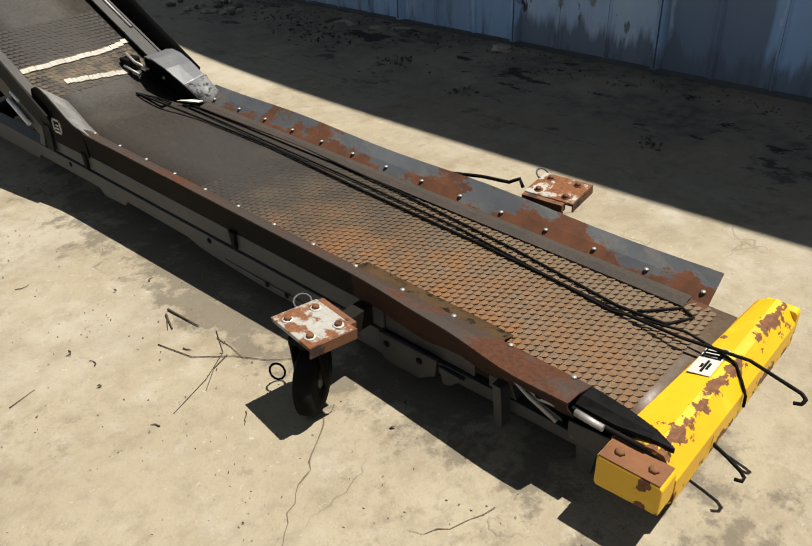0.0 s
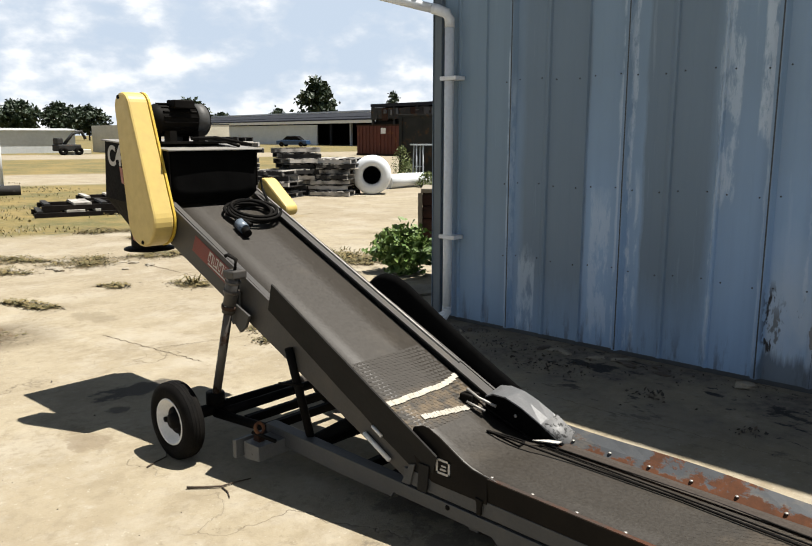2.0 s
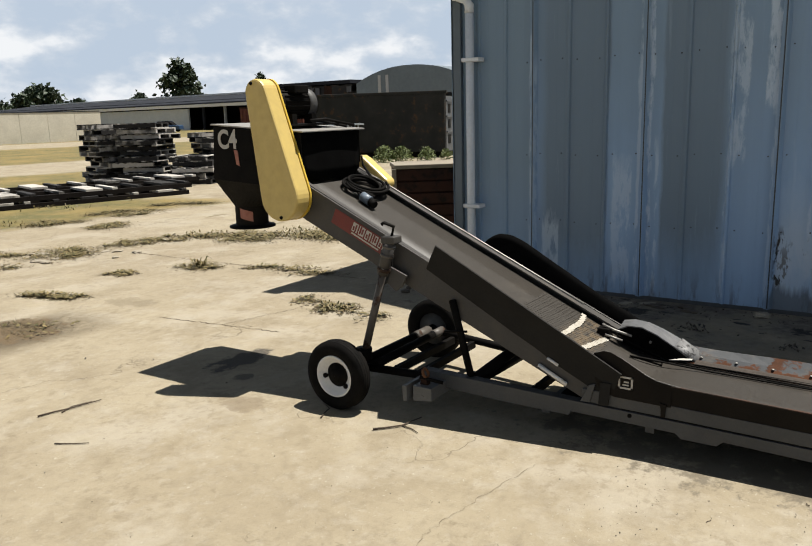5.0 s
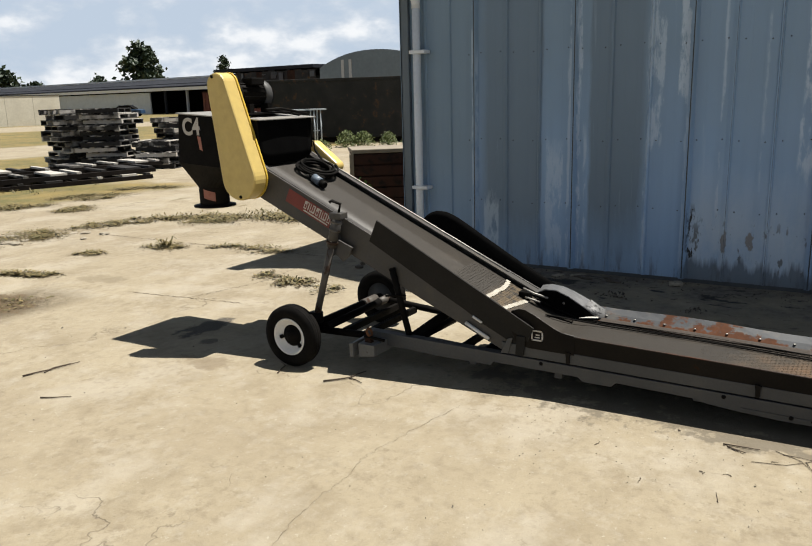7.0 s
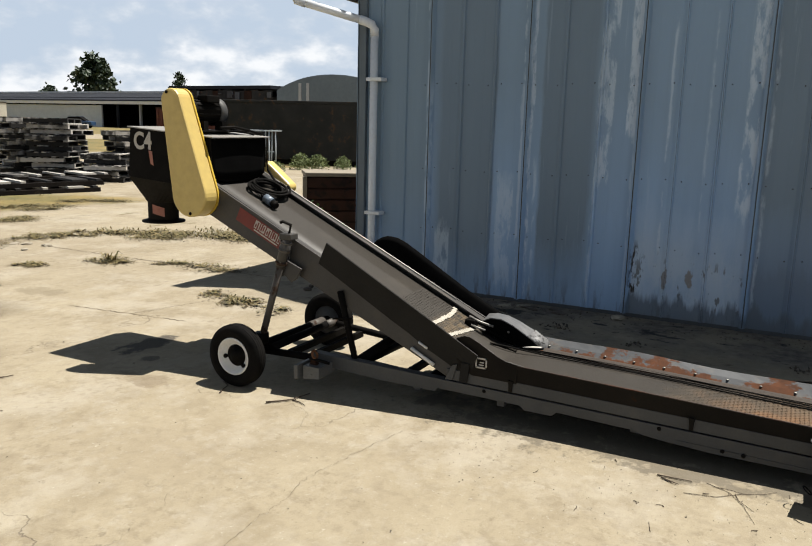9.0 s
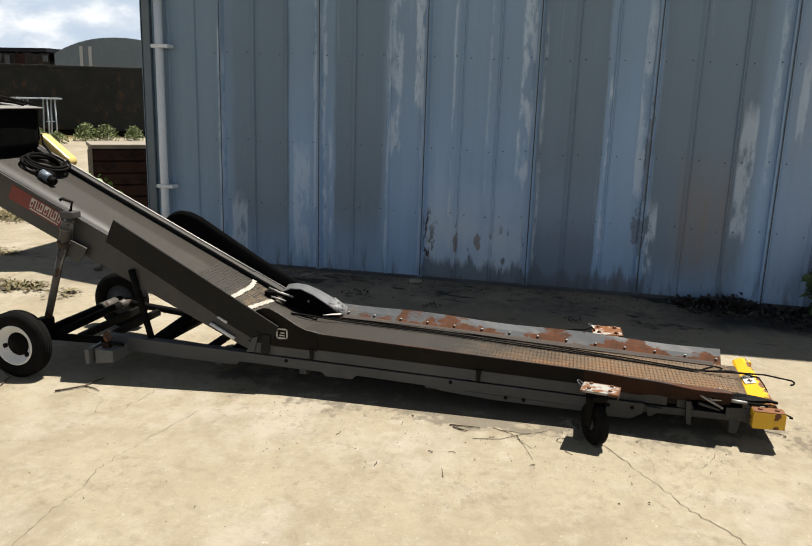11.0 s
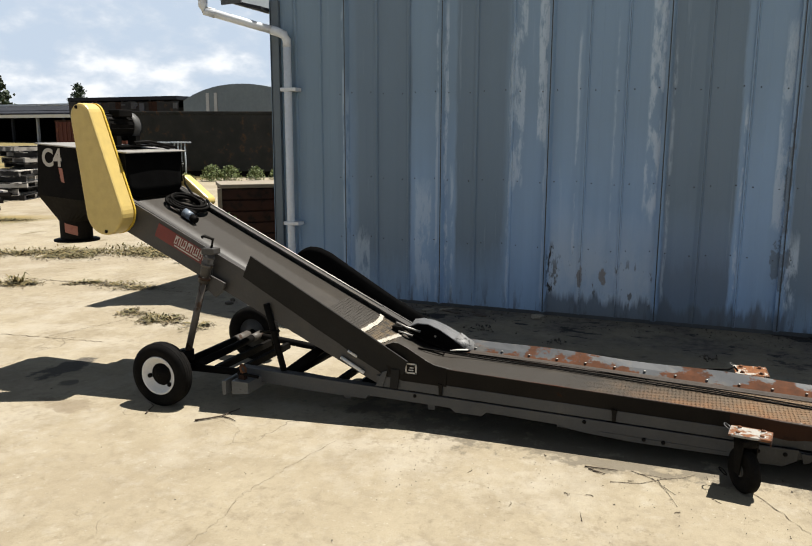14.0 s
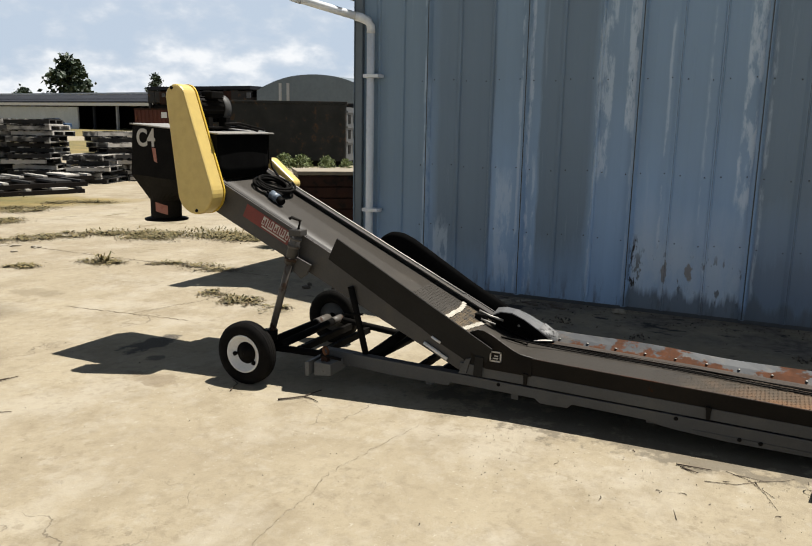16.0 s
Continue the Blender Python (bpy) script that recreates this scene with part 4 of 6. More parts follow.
part("latch_bolt", Geo().lathe([(0, 0.0005), (0, 0.011), (-0.006, 0.009), (-0.007, 0.0005)], pose(1.6208, 0.808, 0.220), 8, False), "black", conveyor)
part("latch_rod", Geo().tube([(1.618, 0.870, 0.228), (1.616, 0.83, 0.205), (1.622, 0.76, 0.168)], 0.006, 8), "bare", conveyor, "scraped bright rod")
part("end_plate", Geo().prism([(0.632, 0.100), (0.742, 0.118), (0.742, 0.168), (0.632, 0.176)], 1.640, 1.6465), "tail_steel", conveyor, "grey end plate", bevel=0.003)
part("tail_foot", Geo().prism([(0.722, 0.101), (0.716, 0.038), (0.678, 0.036), (0.668, 0.101)], 1.648, 1.672), "tail_steel", conveyor, "grey steel foot", bevel=0.003)
part("return_belt", Geo().prism([(0.66, 0.118), (3.35, 0.150), (3.35, 0.158), (0.66, 0.126)], 1.705, 2.245), "pitch", conveyor, "black underside of the belt")
for y in (0.9, 1.5, 2.2, 2.9, 3.4):
    part("cross_tie", Geo().box((1.70, y - 0.02, 0.075), (2.25, y + 0.02, 0.11)), "base", conveyor)

# incline sides
side_poly = [(2.97, lip_z(3.0)), (4.98, lip_z(4.98)), (4.98, 1.03), (4.83, 0.955), (3.17, 0.185), (3.03, 0.15), (2.97, 0.17)]
for x0, x1 in ((XN, XN + 0.012), (XF - 0.012, XF)):
    part("side_plate", Geo().prism(side_poly, x0, x1), "frame", conveyor, "dusty grey side plate", bevel=0.002)
for x0, x1 in ((XN + 0.0125, 1.70), (2.216, XF - 0.0125)):
    g = Geo().prism([(3.05, lip_z(3.05) - 0.004), (4.98, lip_z(4.98) - 0.004), (4.98, lip_z(4.98) + 0.006), (3.05, lip_z(3.05) + 0.006)], x0, x1)
    part("lip_rail", g, "frame", conveyor)
# bright bead added for the sun's highlight along the far lip
part("lip_highlight", Geo().tube([(2.262, y, lip_z(y) + 0.010) for y in (3.42, 3.8, 4.2, 4.6, 4.96)], 0.006, 8), "bare", conveyor, "bright bead added as the highlight on the lip edge")
under = Geo().prism([(3.1, lip_z(3.1) - 0.075), (4.95, lip_z(4.95) - 0.075), (4.95, lip_z(4.95) - 0.065), (3.1, lip_z(3.1) - 0.065)], XN + 0.0125, XF - 0.0125)
part("return_pan", under, "frame", conveyor)

# guards on the incline
rows = []
for k in range(9):
    q = k / 8
    ragged = 0.010 * math.sin(k * 2.6) * (1 - q) ** 3
    rows.append([(1.655, 3.075 + 0.958 * q, 0.205 + 0.534 * q + ragged), (1.640, 3.040 + 0.958 * q, 0.292 + 0.512 * q), (1.618, 3.010 + 0.945 * q, 0.357 + 0.513 * q)])
part("side_guard", Geo().grid(rows, thick=(0.006, 0, 0.003), smooth=False), "guard", conveyor, "dark steel side guard, rusty at its foot")
part("guard_leg", Geo().prism([(3.165, 0.275), (3.135, 0.285), (3.160, 0.192), (3.205, 0.190)], 1.640, 1.648), "base", conveyor, "scuffed guard leg", bevel=0.002)
part("guard_leg", Geo().prism([(3.110, 0.300), (3.060, 0.300), (3.072, 0.190), (3.118, 0.190)], 1.634, 1.642), "guard", conveyor, "", bevel=0.002)
TOP = ((3.02, 0.362), (3.10, 0.404), (3.365, 0.540), (3.634, 0.698), (3.80, 0.797), (3.87, 0.826), (3.93, 0.832), (3.985, 0.815), (4.02, 0.785), (4.04, 0.762))
rows = []
for k in range(30):
    q = 3.02 + 1.02 * k / 29
    (ya, za), (yb, zb) = [(p, r) for p, r in zip(TOP, TOP[1:]) if q <= r[0] + 1e-6][0]
    top_z = za + (zb - za) * (q - ya) / (yb - ya)
    low_z = min(lip_z(q) - 0.012, top_z - 0.004)
    curl = 0.035 * max(0.0, (q - 3.72) / 0.32) ** 2
    rows.append([(2.289 + (0.030 * u ** 1.4 - curl * u), q, low_z + (top_z - low_z) * u) for u in (0, 0.25, 0.5, 0.75, 1.0)])
part("side_guard", Geo().grid(rows, thick=(0.005, 0, 0)), "pitch", conveyor, "black rubber side guard with a rounded end")

# knee plates
knee = [(2.80, 0.334), (2.866, 0.345), (2.909, 0.362), (2.97, 0.396), (3.024, 0.426), (3.07, 0.445), (3.10, 0.447), (3.145, 0.430), (3.165, 0.370), (3.12, 0.27), (3.05, 0.238), (2.80, 0.2335)]
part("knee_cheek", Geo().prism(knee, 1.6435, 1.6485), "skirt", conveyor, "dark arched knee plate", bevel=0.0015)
rows = [[(1.6490, 2.76, 0.331), (1.69, 2.76, 0.306)], [(1.6490, 2.866, 0.346), (1.728, 2.86, 0.290)], [(1.6490, 2.909, 0.363), (1.740, 2.94, 0.300)], [(1.6490, 3.024, 0.427), (1.757, 3.05, 0.326)], [(1.6490, 3.09, 0.448), (1.762, 3.12, 0.352)], [(1.6500, 3.145, 0.432), (1.730, 3.19, 0.372)]]
part("knee_plate", Geo().grid(rows, thick=(0, 0, -0.003)), "knee", conveyor, "grey sloping knee sheet")
HOOD = ((2.200, 2.811, 0.266, 2.262, 0.312), (2.184, 2.86, 0.302, 2.266, 0.338), (2.168, 2.92, 0.348, 2.270, 0.368), (2.146, 3.00, 0.404, 2.274, 0.404), (2.132, 3.07, 0.436, 2.278, 0.426), (2.138, 3.14, 0.434, 2.282, 0.432), (2.165, 3.20, 0.402, 2.286, 0.420))
rows = [[(a, b, c), ((a + d) / 2, b, (c + e) / 2 + 0.002), (d, b + 0.005, e)] for a, b, c, d, e in HOOD]
part("knee_hood", Geo().grid(rows, thick=(0.0, 0, -0.006), smooth=False), "scuffed", conveyor, "scuffed dark knee hood")
# pale overlay paints the nose's sheen along with its scuffs
rows = [[(x, y, z + 0.0025) for x, y, z in row] for row in rows[:3]]
rows[2] = [(x, y - 0.01 * k, z - 0.004) for k, (x, y, z) in enumerate(rows[2])]
part("hood_nose", Geo().grid(rows, thick=(0.0, -0.001, 0.0015)), "silver", conveyor, "scuffed nose of the hood with its sheen painted pale")
rows = [[(a + 0.003, b, c - 0.003), (max(a + 0.004, 2.166), b, belt_z(b) + 0.003)] for a, b, c, d, e in HOOD]
part("knee_side", Geo().grid(rows, thick=(0.004, 0, 0), smooth=False), "pitch", conveyor, "black inner face of the hood")
part("hood_bolt", Geo().lathe([(0, 0.0005), (0, 0.008), (-0.006, 0.006), (-0.007, 0.0005)], pose(2.150, 3.03, 0.36), 8, False), "bare", conveyor)
part("latch_strip", Geo().tube([(2.128, 3.27, belt_z(3.27) + 0.050), (2.120, 3.20, belt_z(3.2) + 0.062), (2.135, 3.12, belt_z(3.12) + 0.075)], 0.007, 8), "bare", conveyor, "bright latch strip")
part("latch_strip", Geo().tube([(2.095, 3.245, belt_z(3.245) + 0.02), (2.112, 3.16, belt_z(3.16) + 0.035)], 0.006, 8), "bare", conveyor, "bright latch strip")
part("latch_block", Geo().box((2.10, 3.225, belt_z(3.22) + 0.010), (2.165, 3.29, belt_z(3.22) + 0.060)), "black", conveyor, bevel=0.006)
part("loose_flap", Geo().prism([(2.125, 2.93), (2.165, 2.835), (2.19, 2.832), (2.182, 2.875)], bed_z(2.87) + 0.006, bed_z(2.87) + 0.010, None, "z"), "ink", conveyor, "pale loose flap")

# lacing joints across the belt
for y0, y1, x0, x1 in ((3.375, 3.375, 1.715, 2.215), (3.268, 3.232, 1.835, 2.10)):
    for k in range(16):
        xa = x0 + (x1 - x0) * k / 16
        y = y0 + (y1 - y0) * k / 16 + 0.002 * math.sin(k * 1.7) + (0.007 * (k - 12) if k > 12 and y0 > 3.3 else 0)
        m = pose(xa, y, belt_z(y) + 0.003, 25.8 if y > 3.15 else 14, 0, 1.2 * math.sin(k * 2.3))
        part("belt_lacing", Geo().box((0, -0.014, 0), ((x1 - x0) / 16 - 0.0012, 0.014, 0.003), m), "tape", belt, "pale metal belt lacing" if k == 0 else "")

# head: discharge hood and hopper
BODY = [(4.83, 1.235), (4.83, 1.425), (5.50, 1.475), (5.53, 1.160), (4.98, 1.120), (4.94, 1.20)]
hood = Geo()
hood.prism(BODY, 1.668, 1.676)
hood.prism(BODY, 2.205, 2.213)
hood.prism([(5.50, 1.475), (5.51, 1.475), (5.54, 1.16), (5.53, 1.16)], 1.6765, 2.2045)
part("hopper", hood, "black", conveyor, "black discharge hopper", bevel=0.002)
# square-to-round transition and outlet
SPOUT = (1.86, 5.425)
rows = []
for k in range(33):
    a = 2 * math.pi * k / 32
    c, q = math.cos(a), math.sin(a)
    big = max(abs(c), abs(q))
    square = Vector((1.9405 + 0.2715 * c / big, 5.255 + 0.274 * q / big, 1.158))
    round_ = Vector((SPOUT[0] + 0.100 * c, SPOUT[1] + 0.100 * q, 0.985))
    rows.append([square, square.lerp(round_, 0.5), round_, (round_.x, round_.y, 0.868)])
part("hopper_cone", Geo().grid([list(r) for r in zip(*rows)], smooth=False), "hopper_grey", conveyor, "dull black square-to-round outlet")
top = Geo().prism([(4.80, 1.428), (5.51, 1.478), (5.51, 1.486), (4.80, 1.436)], 1.652, 2.225)
part("hood_lid", top, "bare", conveyor, "grey sheet hood lid", bevel=0.002)
rows = [[(1.678 + 0.526 * k / 12, 4.835 - 0.01 * math.sin(math.pi * k / 12) * (1 - j / 4), 1.425 - (0.268 - 0.045 * (2 * k / 12 - 1) ** 6) * j / 4) for k in range(13)] for j in range(5)]
part("curtain", Geo().grid(rows, thick=(0, 0.006, 0)), "pitch", conveyor, "black rubber curtain")
neck = Geo().lathe([(0, 0.096), (0, 0.102), (0.010, 0.142), (0.020, 0.142), (0.020, 0.096)], pose(SPOUT[0], SPOUT[1], 0.872, 0, 90, 0), 28)
part("spout_flange", neck, "black", conveyor, "black outlet flange")
a0 = math.radians(205)
rows = [[(SPOUT[0] + 0.103 * math.cos(a0 + 0.2 * k), SPOUT[1] + 0.103 * math.sin(a0 + 0.2 * k), z - 0.006 * k) for k in range(-2, 3)] for z in (0.965, 0.905)]
part("decal", Geo().grid(rows), "pink", conveyor, "faded pink decal")
part("decal", Geo().prism([(5.305, 1.24), (5.33, 1.25), (5.345, 1.335), (5.315, 1.330)], 1.6655, 1.6675), "pink", conveyor, "faded pink mark")


def lettering(text, size, m, material, parent, depth=0.001, bold=0.0):
    cu = bpy.data.curves.new("lettering", "FONT")
    cu.body, cu.size, cu.extrude, cu.offset = text, size, depth, bold
    tmp = bpy.data.objects.new("lettering", cu)
    scene.collection.objects.link(tmp)
    me = bpy.data.meshes.new_from_object(tmp.evaluated_get(bpy.context.evaluated_depsgraph_get()))
    bpy.data.objects.remove(tmp)
    me.materials.clear()
    me.materials.append(MAT[material])
    ob = new("lettering", me)
    ob.parent = parent
    ob.matrix_basis = Matrix.Translation(-BASES[parent.name]) @ m
    return ob


tagged(lettering("C4", 0.15, Matrix.Translation((1.6655, 5.47, 1.345)) @ Matrix(((0, 0, -1, 0), (-1, 0, 0, 0), (0, 1, 0, 0), (0, 0, 0, 1))) @ Matrix.Diagonal((0.86, 1.0, 1.0, 1.0)), "ink", conveyor, bold=0.0045), "white stencilled letters")

# yellow chain guard
def capsule(c0, r0, c1, r1, n=14):
    (y0, z0), (y1, z1) = c0, c1
    d = math.hypot(y1 - y0, z1 - z0)
    ang = math.atan2(z1 - z0, y1 - y0)
    off = math.acos((r0 - r1) / d)
    pts = [(y1 + r1 * math.cos(a), z1 + r1 * math.sin(a)) for a in np.linspace(ang - off, ang + off, n)]
    pts += [(y0 + r0 * math.cos(a), z0 + r0 * math.sin(a)) for a in np.linspace(ang + off, ang + 2 * math.pi - off, n + 6)]
    return [(float(a), float(b)) for a, b in pts]


body = capsule((4.892, 1.084), 0.132, (5.018, 1.646), 0.074)
part("chain_guard", Geo().prism(body, 1.530, 1.640), "pale_yellow", conveyor, "pale yellow chain guard", bevel=0.012)
lip = [(y * 1.0, z) for y, z in capsule((4.892, 1.084), 0.135, (5.018, 1.646), 0.077)]
part("guard_flange", Geo().prism(lip, 1.6405, 1.652), "bright_yellow", conveyor, "brighter yellow guard flange")
for y, z in ((5.040, 1.697), (4.880, 0.975)):
    part("guard_bolt", Geo().lathe([(0, 0.0005), (0, 0.011), (-0.006, 0.009), (-0.007, 0.0005)], pose(1.530, y, z), 8, False), "black", conveyor)
far = capsule((4.732, 1.097), 0.036, (4.910, 1.214), 0.052)
part("far_guard", Geo().prism(far, 2.300, 2.385), "pale_yellow", conveyor, "pale yellow rounded bearing guard", bevel=0.012)

# motor on its plate
part("motor_plate", Geo().box((1.70, 4.93, 1.462), (2.16, 5.21, 1.474), pose(0, 0, 0)), "black", conveyor, bevel=0.002)
motor = part("motor", Geo().lathe([(1.70, 0.001), (1.70, 0.066), (1.74, 0.081), (1.955, 0.081), (1.955, 0.083), (2.01, 0.083), (2.025, 0.07), (2.028, 0.001)], pose(0, 5.07, 1.588), 26, False), "black", conveyor, "black electric motor")
for k in range(18):
    a = 2 * math.pi * k / 18
    m = pose(0, 5.07, 1.588) @ Matrix.Rotation(a, 4, "X")
    part("cooling_fin", Geo().box((1.75, -0.003, 0.079), (1.95, 0.003, 0.088), m), "black", motor)
part("fan_cover", Geo().lathe([(1.955, 0.0835), (1.955, 0.089), (2.015, 0.089), (2.036, 0.072), (2.036, 0.06), (2.03, 0.0835)], pose(0, 5.07, 1.588), 26, False), "base", motor, "grey fan cover")
part("terminal_box", Geo().box((1.80, 4.965, 1.645), (1.92, 5.05, 1.690)), "black", motor, bevel=0.006)
for x in (1.78, 1.95):
    for y in (4.99, 5.15):
        part("motor_foot", Geo().box((x - 0.02, y - 0.03, 1.474), (x + 0.02, y + 0.03, 1.530)), "black", motor)
part("adjuster_rod", Geo().tube([(2.20, 4.86, 1.455), (2.02, 4.93, 1.495), (1.86, 4.92, 1.49)], 0.009, 8), "black", conveyor)
part("adjuster_rod", Geo().tube([(2.10, 4.84, 1.45), (2.10, 5.1, 1.495)], 0.008, 8), "black", conveyor)

# maker's decal, drawn as bars
al = Matrix.Rotation(math.atan(0.483), 4, "X")


def on_side(y, z, x=1.6575):
    return Matrix.Translation((x, y, z)) @ al


part("decal", Geo().box((0, 0, 0), (0.002, 0.385, 0.085), on_side(4.29, 0.780)), "red", conveyor, "dark red maker's decal")
for k in range(5):
    y0 = 0.026 + 0.046 * k
    m = on_side(4.29, 0.780, 1.6560)
    part("decal_bar", Geo().box((0, y0, 0.026), (0.0012, y0 + 0.037, 0.077), m), "ink", conveyor)
    part("decal_bar", Geo().box((0, y0 + 0.007, 0.026 + 0.012 * (k % 2)), (0.0012, y0 + 0.016, 0.070), on_side(4.29, 0.780, 1.6545)), "red", conveyor)
    part("decal_bar", Geo().box((0, y0 + 0.021, 0.034), (0.0012, y0 + 0.031, 0.056 + 0.021 * (k % 2)), on_side(4.29, 0.780, 1.6545)), "red", conveyor)
part("decal_bar", Geo().box((0, 0.05, 0.010), (0.0012, 0.24, 0.018), on_side(4.29, 0.780, 1.6560)), "ink", conveyor)
sq = Geo()
for a, b, c, d in ((0, 0, 0.065, 0.008), (0, 0.05, 0.065, 0.058), (0, 0, 0.008, 0.058), (0.057, 0, 0.065, 0.058), (0.018, 0.016, 0.046, 0.022), (0.018, 0.03, 0.04, 0.036)):
    sq.box((1.6400, 2.965 + a, 0.285 + b), (1.6430, 2.965 + c, 0.285 + d))
part("decal", sq, "ink", conveyor, "small white square decal")

# jack, lever, axle and wheels
part("jack_tube", Geo().tube([(1.605, 4.405, 0.25), (1.605, 4.262, 0.72)], 0.021, 12), "jack", conveyor, "scuffed dark steel jack tube")
part("jack_collar", Geo().tube([(1.605, 4.268, 0.70), (1.605, 4.212, 0.885)], 0.031, 12), "frame", conveyor)
for a, b in ((0.10, 0.19), (0.52, 0.60), (0.78, 0.84)):
    p, q = Vector((1.605, 4.268, 0.70)), Vector((1.605, 4.212, 0.885))
    part("jack_ring", Geo().tube([p.lerp(q, a), p.lerp(q, b)], 0.036, 14), "jack", conveyor, "scraped jack ring")
part("jack_plate", Geo().prism([(4.225, 0.79), (4.30, 0.82), (4.33, 0.70), (4.29, 0.63), (4.24, 0.66)], 1.640, 1.648), "base", conveyor, "grey jack bracket plate", bevel=0.002)
part("jack_pin", Geo().tube([(1.575, 4.25, 0.73), (1.655, 4.25, 0.73)], 0.008, 8), "bare", conveyor)
part("jack_head", Geo().box((1.572, 4.170, 0.868), (1.648, 4.252, 0.905)), "frame", conveyor, bevel=0.006)
part("jack_crank", Geo().tube([(1.605, 4.205, 0.90), (1.605, 4.19, 0.955), (1.60, 4.245, 0.972), (1.585, 4.25, 0.965)], 0.009, 8), "black", conveyor)
part("jack_bracket", Geo().prism([(4.13, 0.70), (4.23, 0.74), (4.25, 0.65), (4.20, 0.61), (4.16, 0.64)], 1.62, 1.635), "frame", conveyor, "worn hanging jack bracket", bevel=0.003)
part("jack_foot", Geo().lathe([(-0.03, 0.001), (-0.03, 0.045), (0.03, 0.045), (0.03, 0.001)], pose(1.605, 4.41, 0.25, 0, 90, 0), 14, False), "black", conveyor)
part("lever", Geo().tube([(1.640, 3.875, 0.595), (1.700, 3.79, 0.13)], 0.019, 10), "black", conveyor, "black lever tube")
part("lever_pin", Geo().tube([(1.60, 3.90, 0.44), (1.655, 3.80, 0.44)], 0.006, 8), "black", conveyor)
AY, AZ = 4.437, 0.186
part("axle", Geo().tube([(1.42, AY, AZ), (2.38, AY, AZ)], 0.030, 12), "black", conveyor, "black axle tube")
part("axle_sleeve", Geo().tube([(2.16, AY, AZ), (2.315, AY, AZ)], 0.034, 12), "jack", conveyor, "bare steel axle sleeve")
part("axle_brace", Geo().tube([(1.62, AY - 0.09, AZ + 0.004), (2.34, AY - 0.09, AZ + 0.012)], 0.024, 10), "black", conveyor)
part("axle_sleeve", Geo().tube([(2.22, AY - 0.09, AZ + 0.011), (2.33, AY - 0.09, AZ + 0.012)], 0.027, 12), "jack", conveyor)
part("axle_arm", Geo().tube([(1.60, AY - 0.03, 0.175), (1.76, 3.78, 0.135)], 0.022, 10), "black", conveyor, "black tubular arm")
part("axle_arm", Geo().tube([(2.34, AY, 0.19), (2.22, 3.60, 0.165)], 0.022, 10), "black", conveyor, "black tubular arm")
for y, z in ((4.24, 0.165), (4.10, 0.16)):
    part("cross_bar", Geo().box((1.66, y - 0.014, z - 0.02), (2.28, y + 0.014, z + 0.02)), "black", conveyor)
part("frame_brace", Geo().tube([(1.700, 3.80, 0.165), (2.255, 3.62, 0.345)], 0.030, 12), "black", conveyor, "thick black brace")
part("pivot_bar", Geo().tube([(1.77, 3.80, 0.15), (2.24, 3.74, 0.175)], 0.027, 10), "black", conveyor, "black pivot bar")
part("cross_bar", Geo().box((1.70, 3.50, 0.10), (2.25, 3.53, 0.14)), "black", conveyor)
part("strut", Geo().tube([(1.648, 3.415, 0.330), (1.648, 3.275, 0.256)], 0.010, 8), "white", conveyor, "pale metal strut")
part("strut", Geo().tube([(1.650, 3.372, 0.370), (1.650, 3.318, 0.342)], 0.007, 8), "white", conveyor, "pale metal strut")
part("hitch_box", Geo().prism([(3.925, 0.098), (4.035, 0.083), (4.035, 0.165), (3.925, 0.165)], 1.500, 1.700), "hitch", conveyor, "pale grey steel hitch box", bevel=0.003)
part("hitch_plate", Geo().prism([(4.052, 0.088), (4.076, 0.084), (4.080, 0.168), (4.052, 0.172)], 1.470, 1.640), "hitch", conveyor, "pale grey hitch end plate", bevel=0.003)
part("hitch_lug", Geo().prism([(3.968, 0.1655), (4.012, 0.1655), (4.004, 0.200), (3.976, 0.200)], 1.535, 1.565), "rust_dark", conveyor, "rusty lug")
part("hitch_ring", Geo().tube([(1.555 + 0.022 * math.cos(a), 3.99 + 0.01 * math.sin(a), 0.222 + 0.022 * math.sin(a)) for a in np.linspace(0, 2 * math.pi, 13)[:-1]], 0.008, 8, True), "rust", conveyor, "rusty ring")
part("hitch_pin", Geo().tube([(1.53, 4.01, 0.205), (1.575, 3.90, 0.178)], 0.009, 8), "black", conveyor)


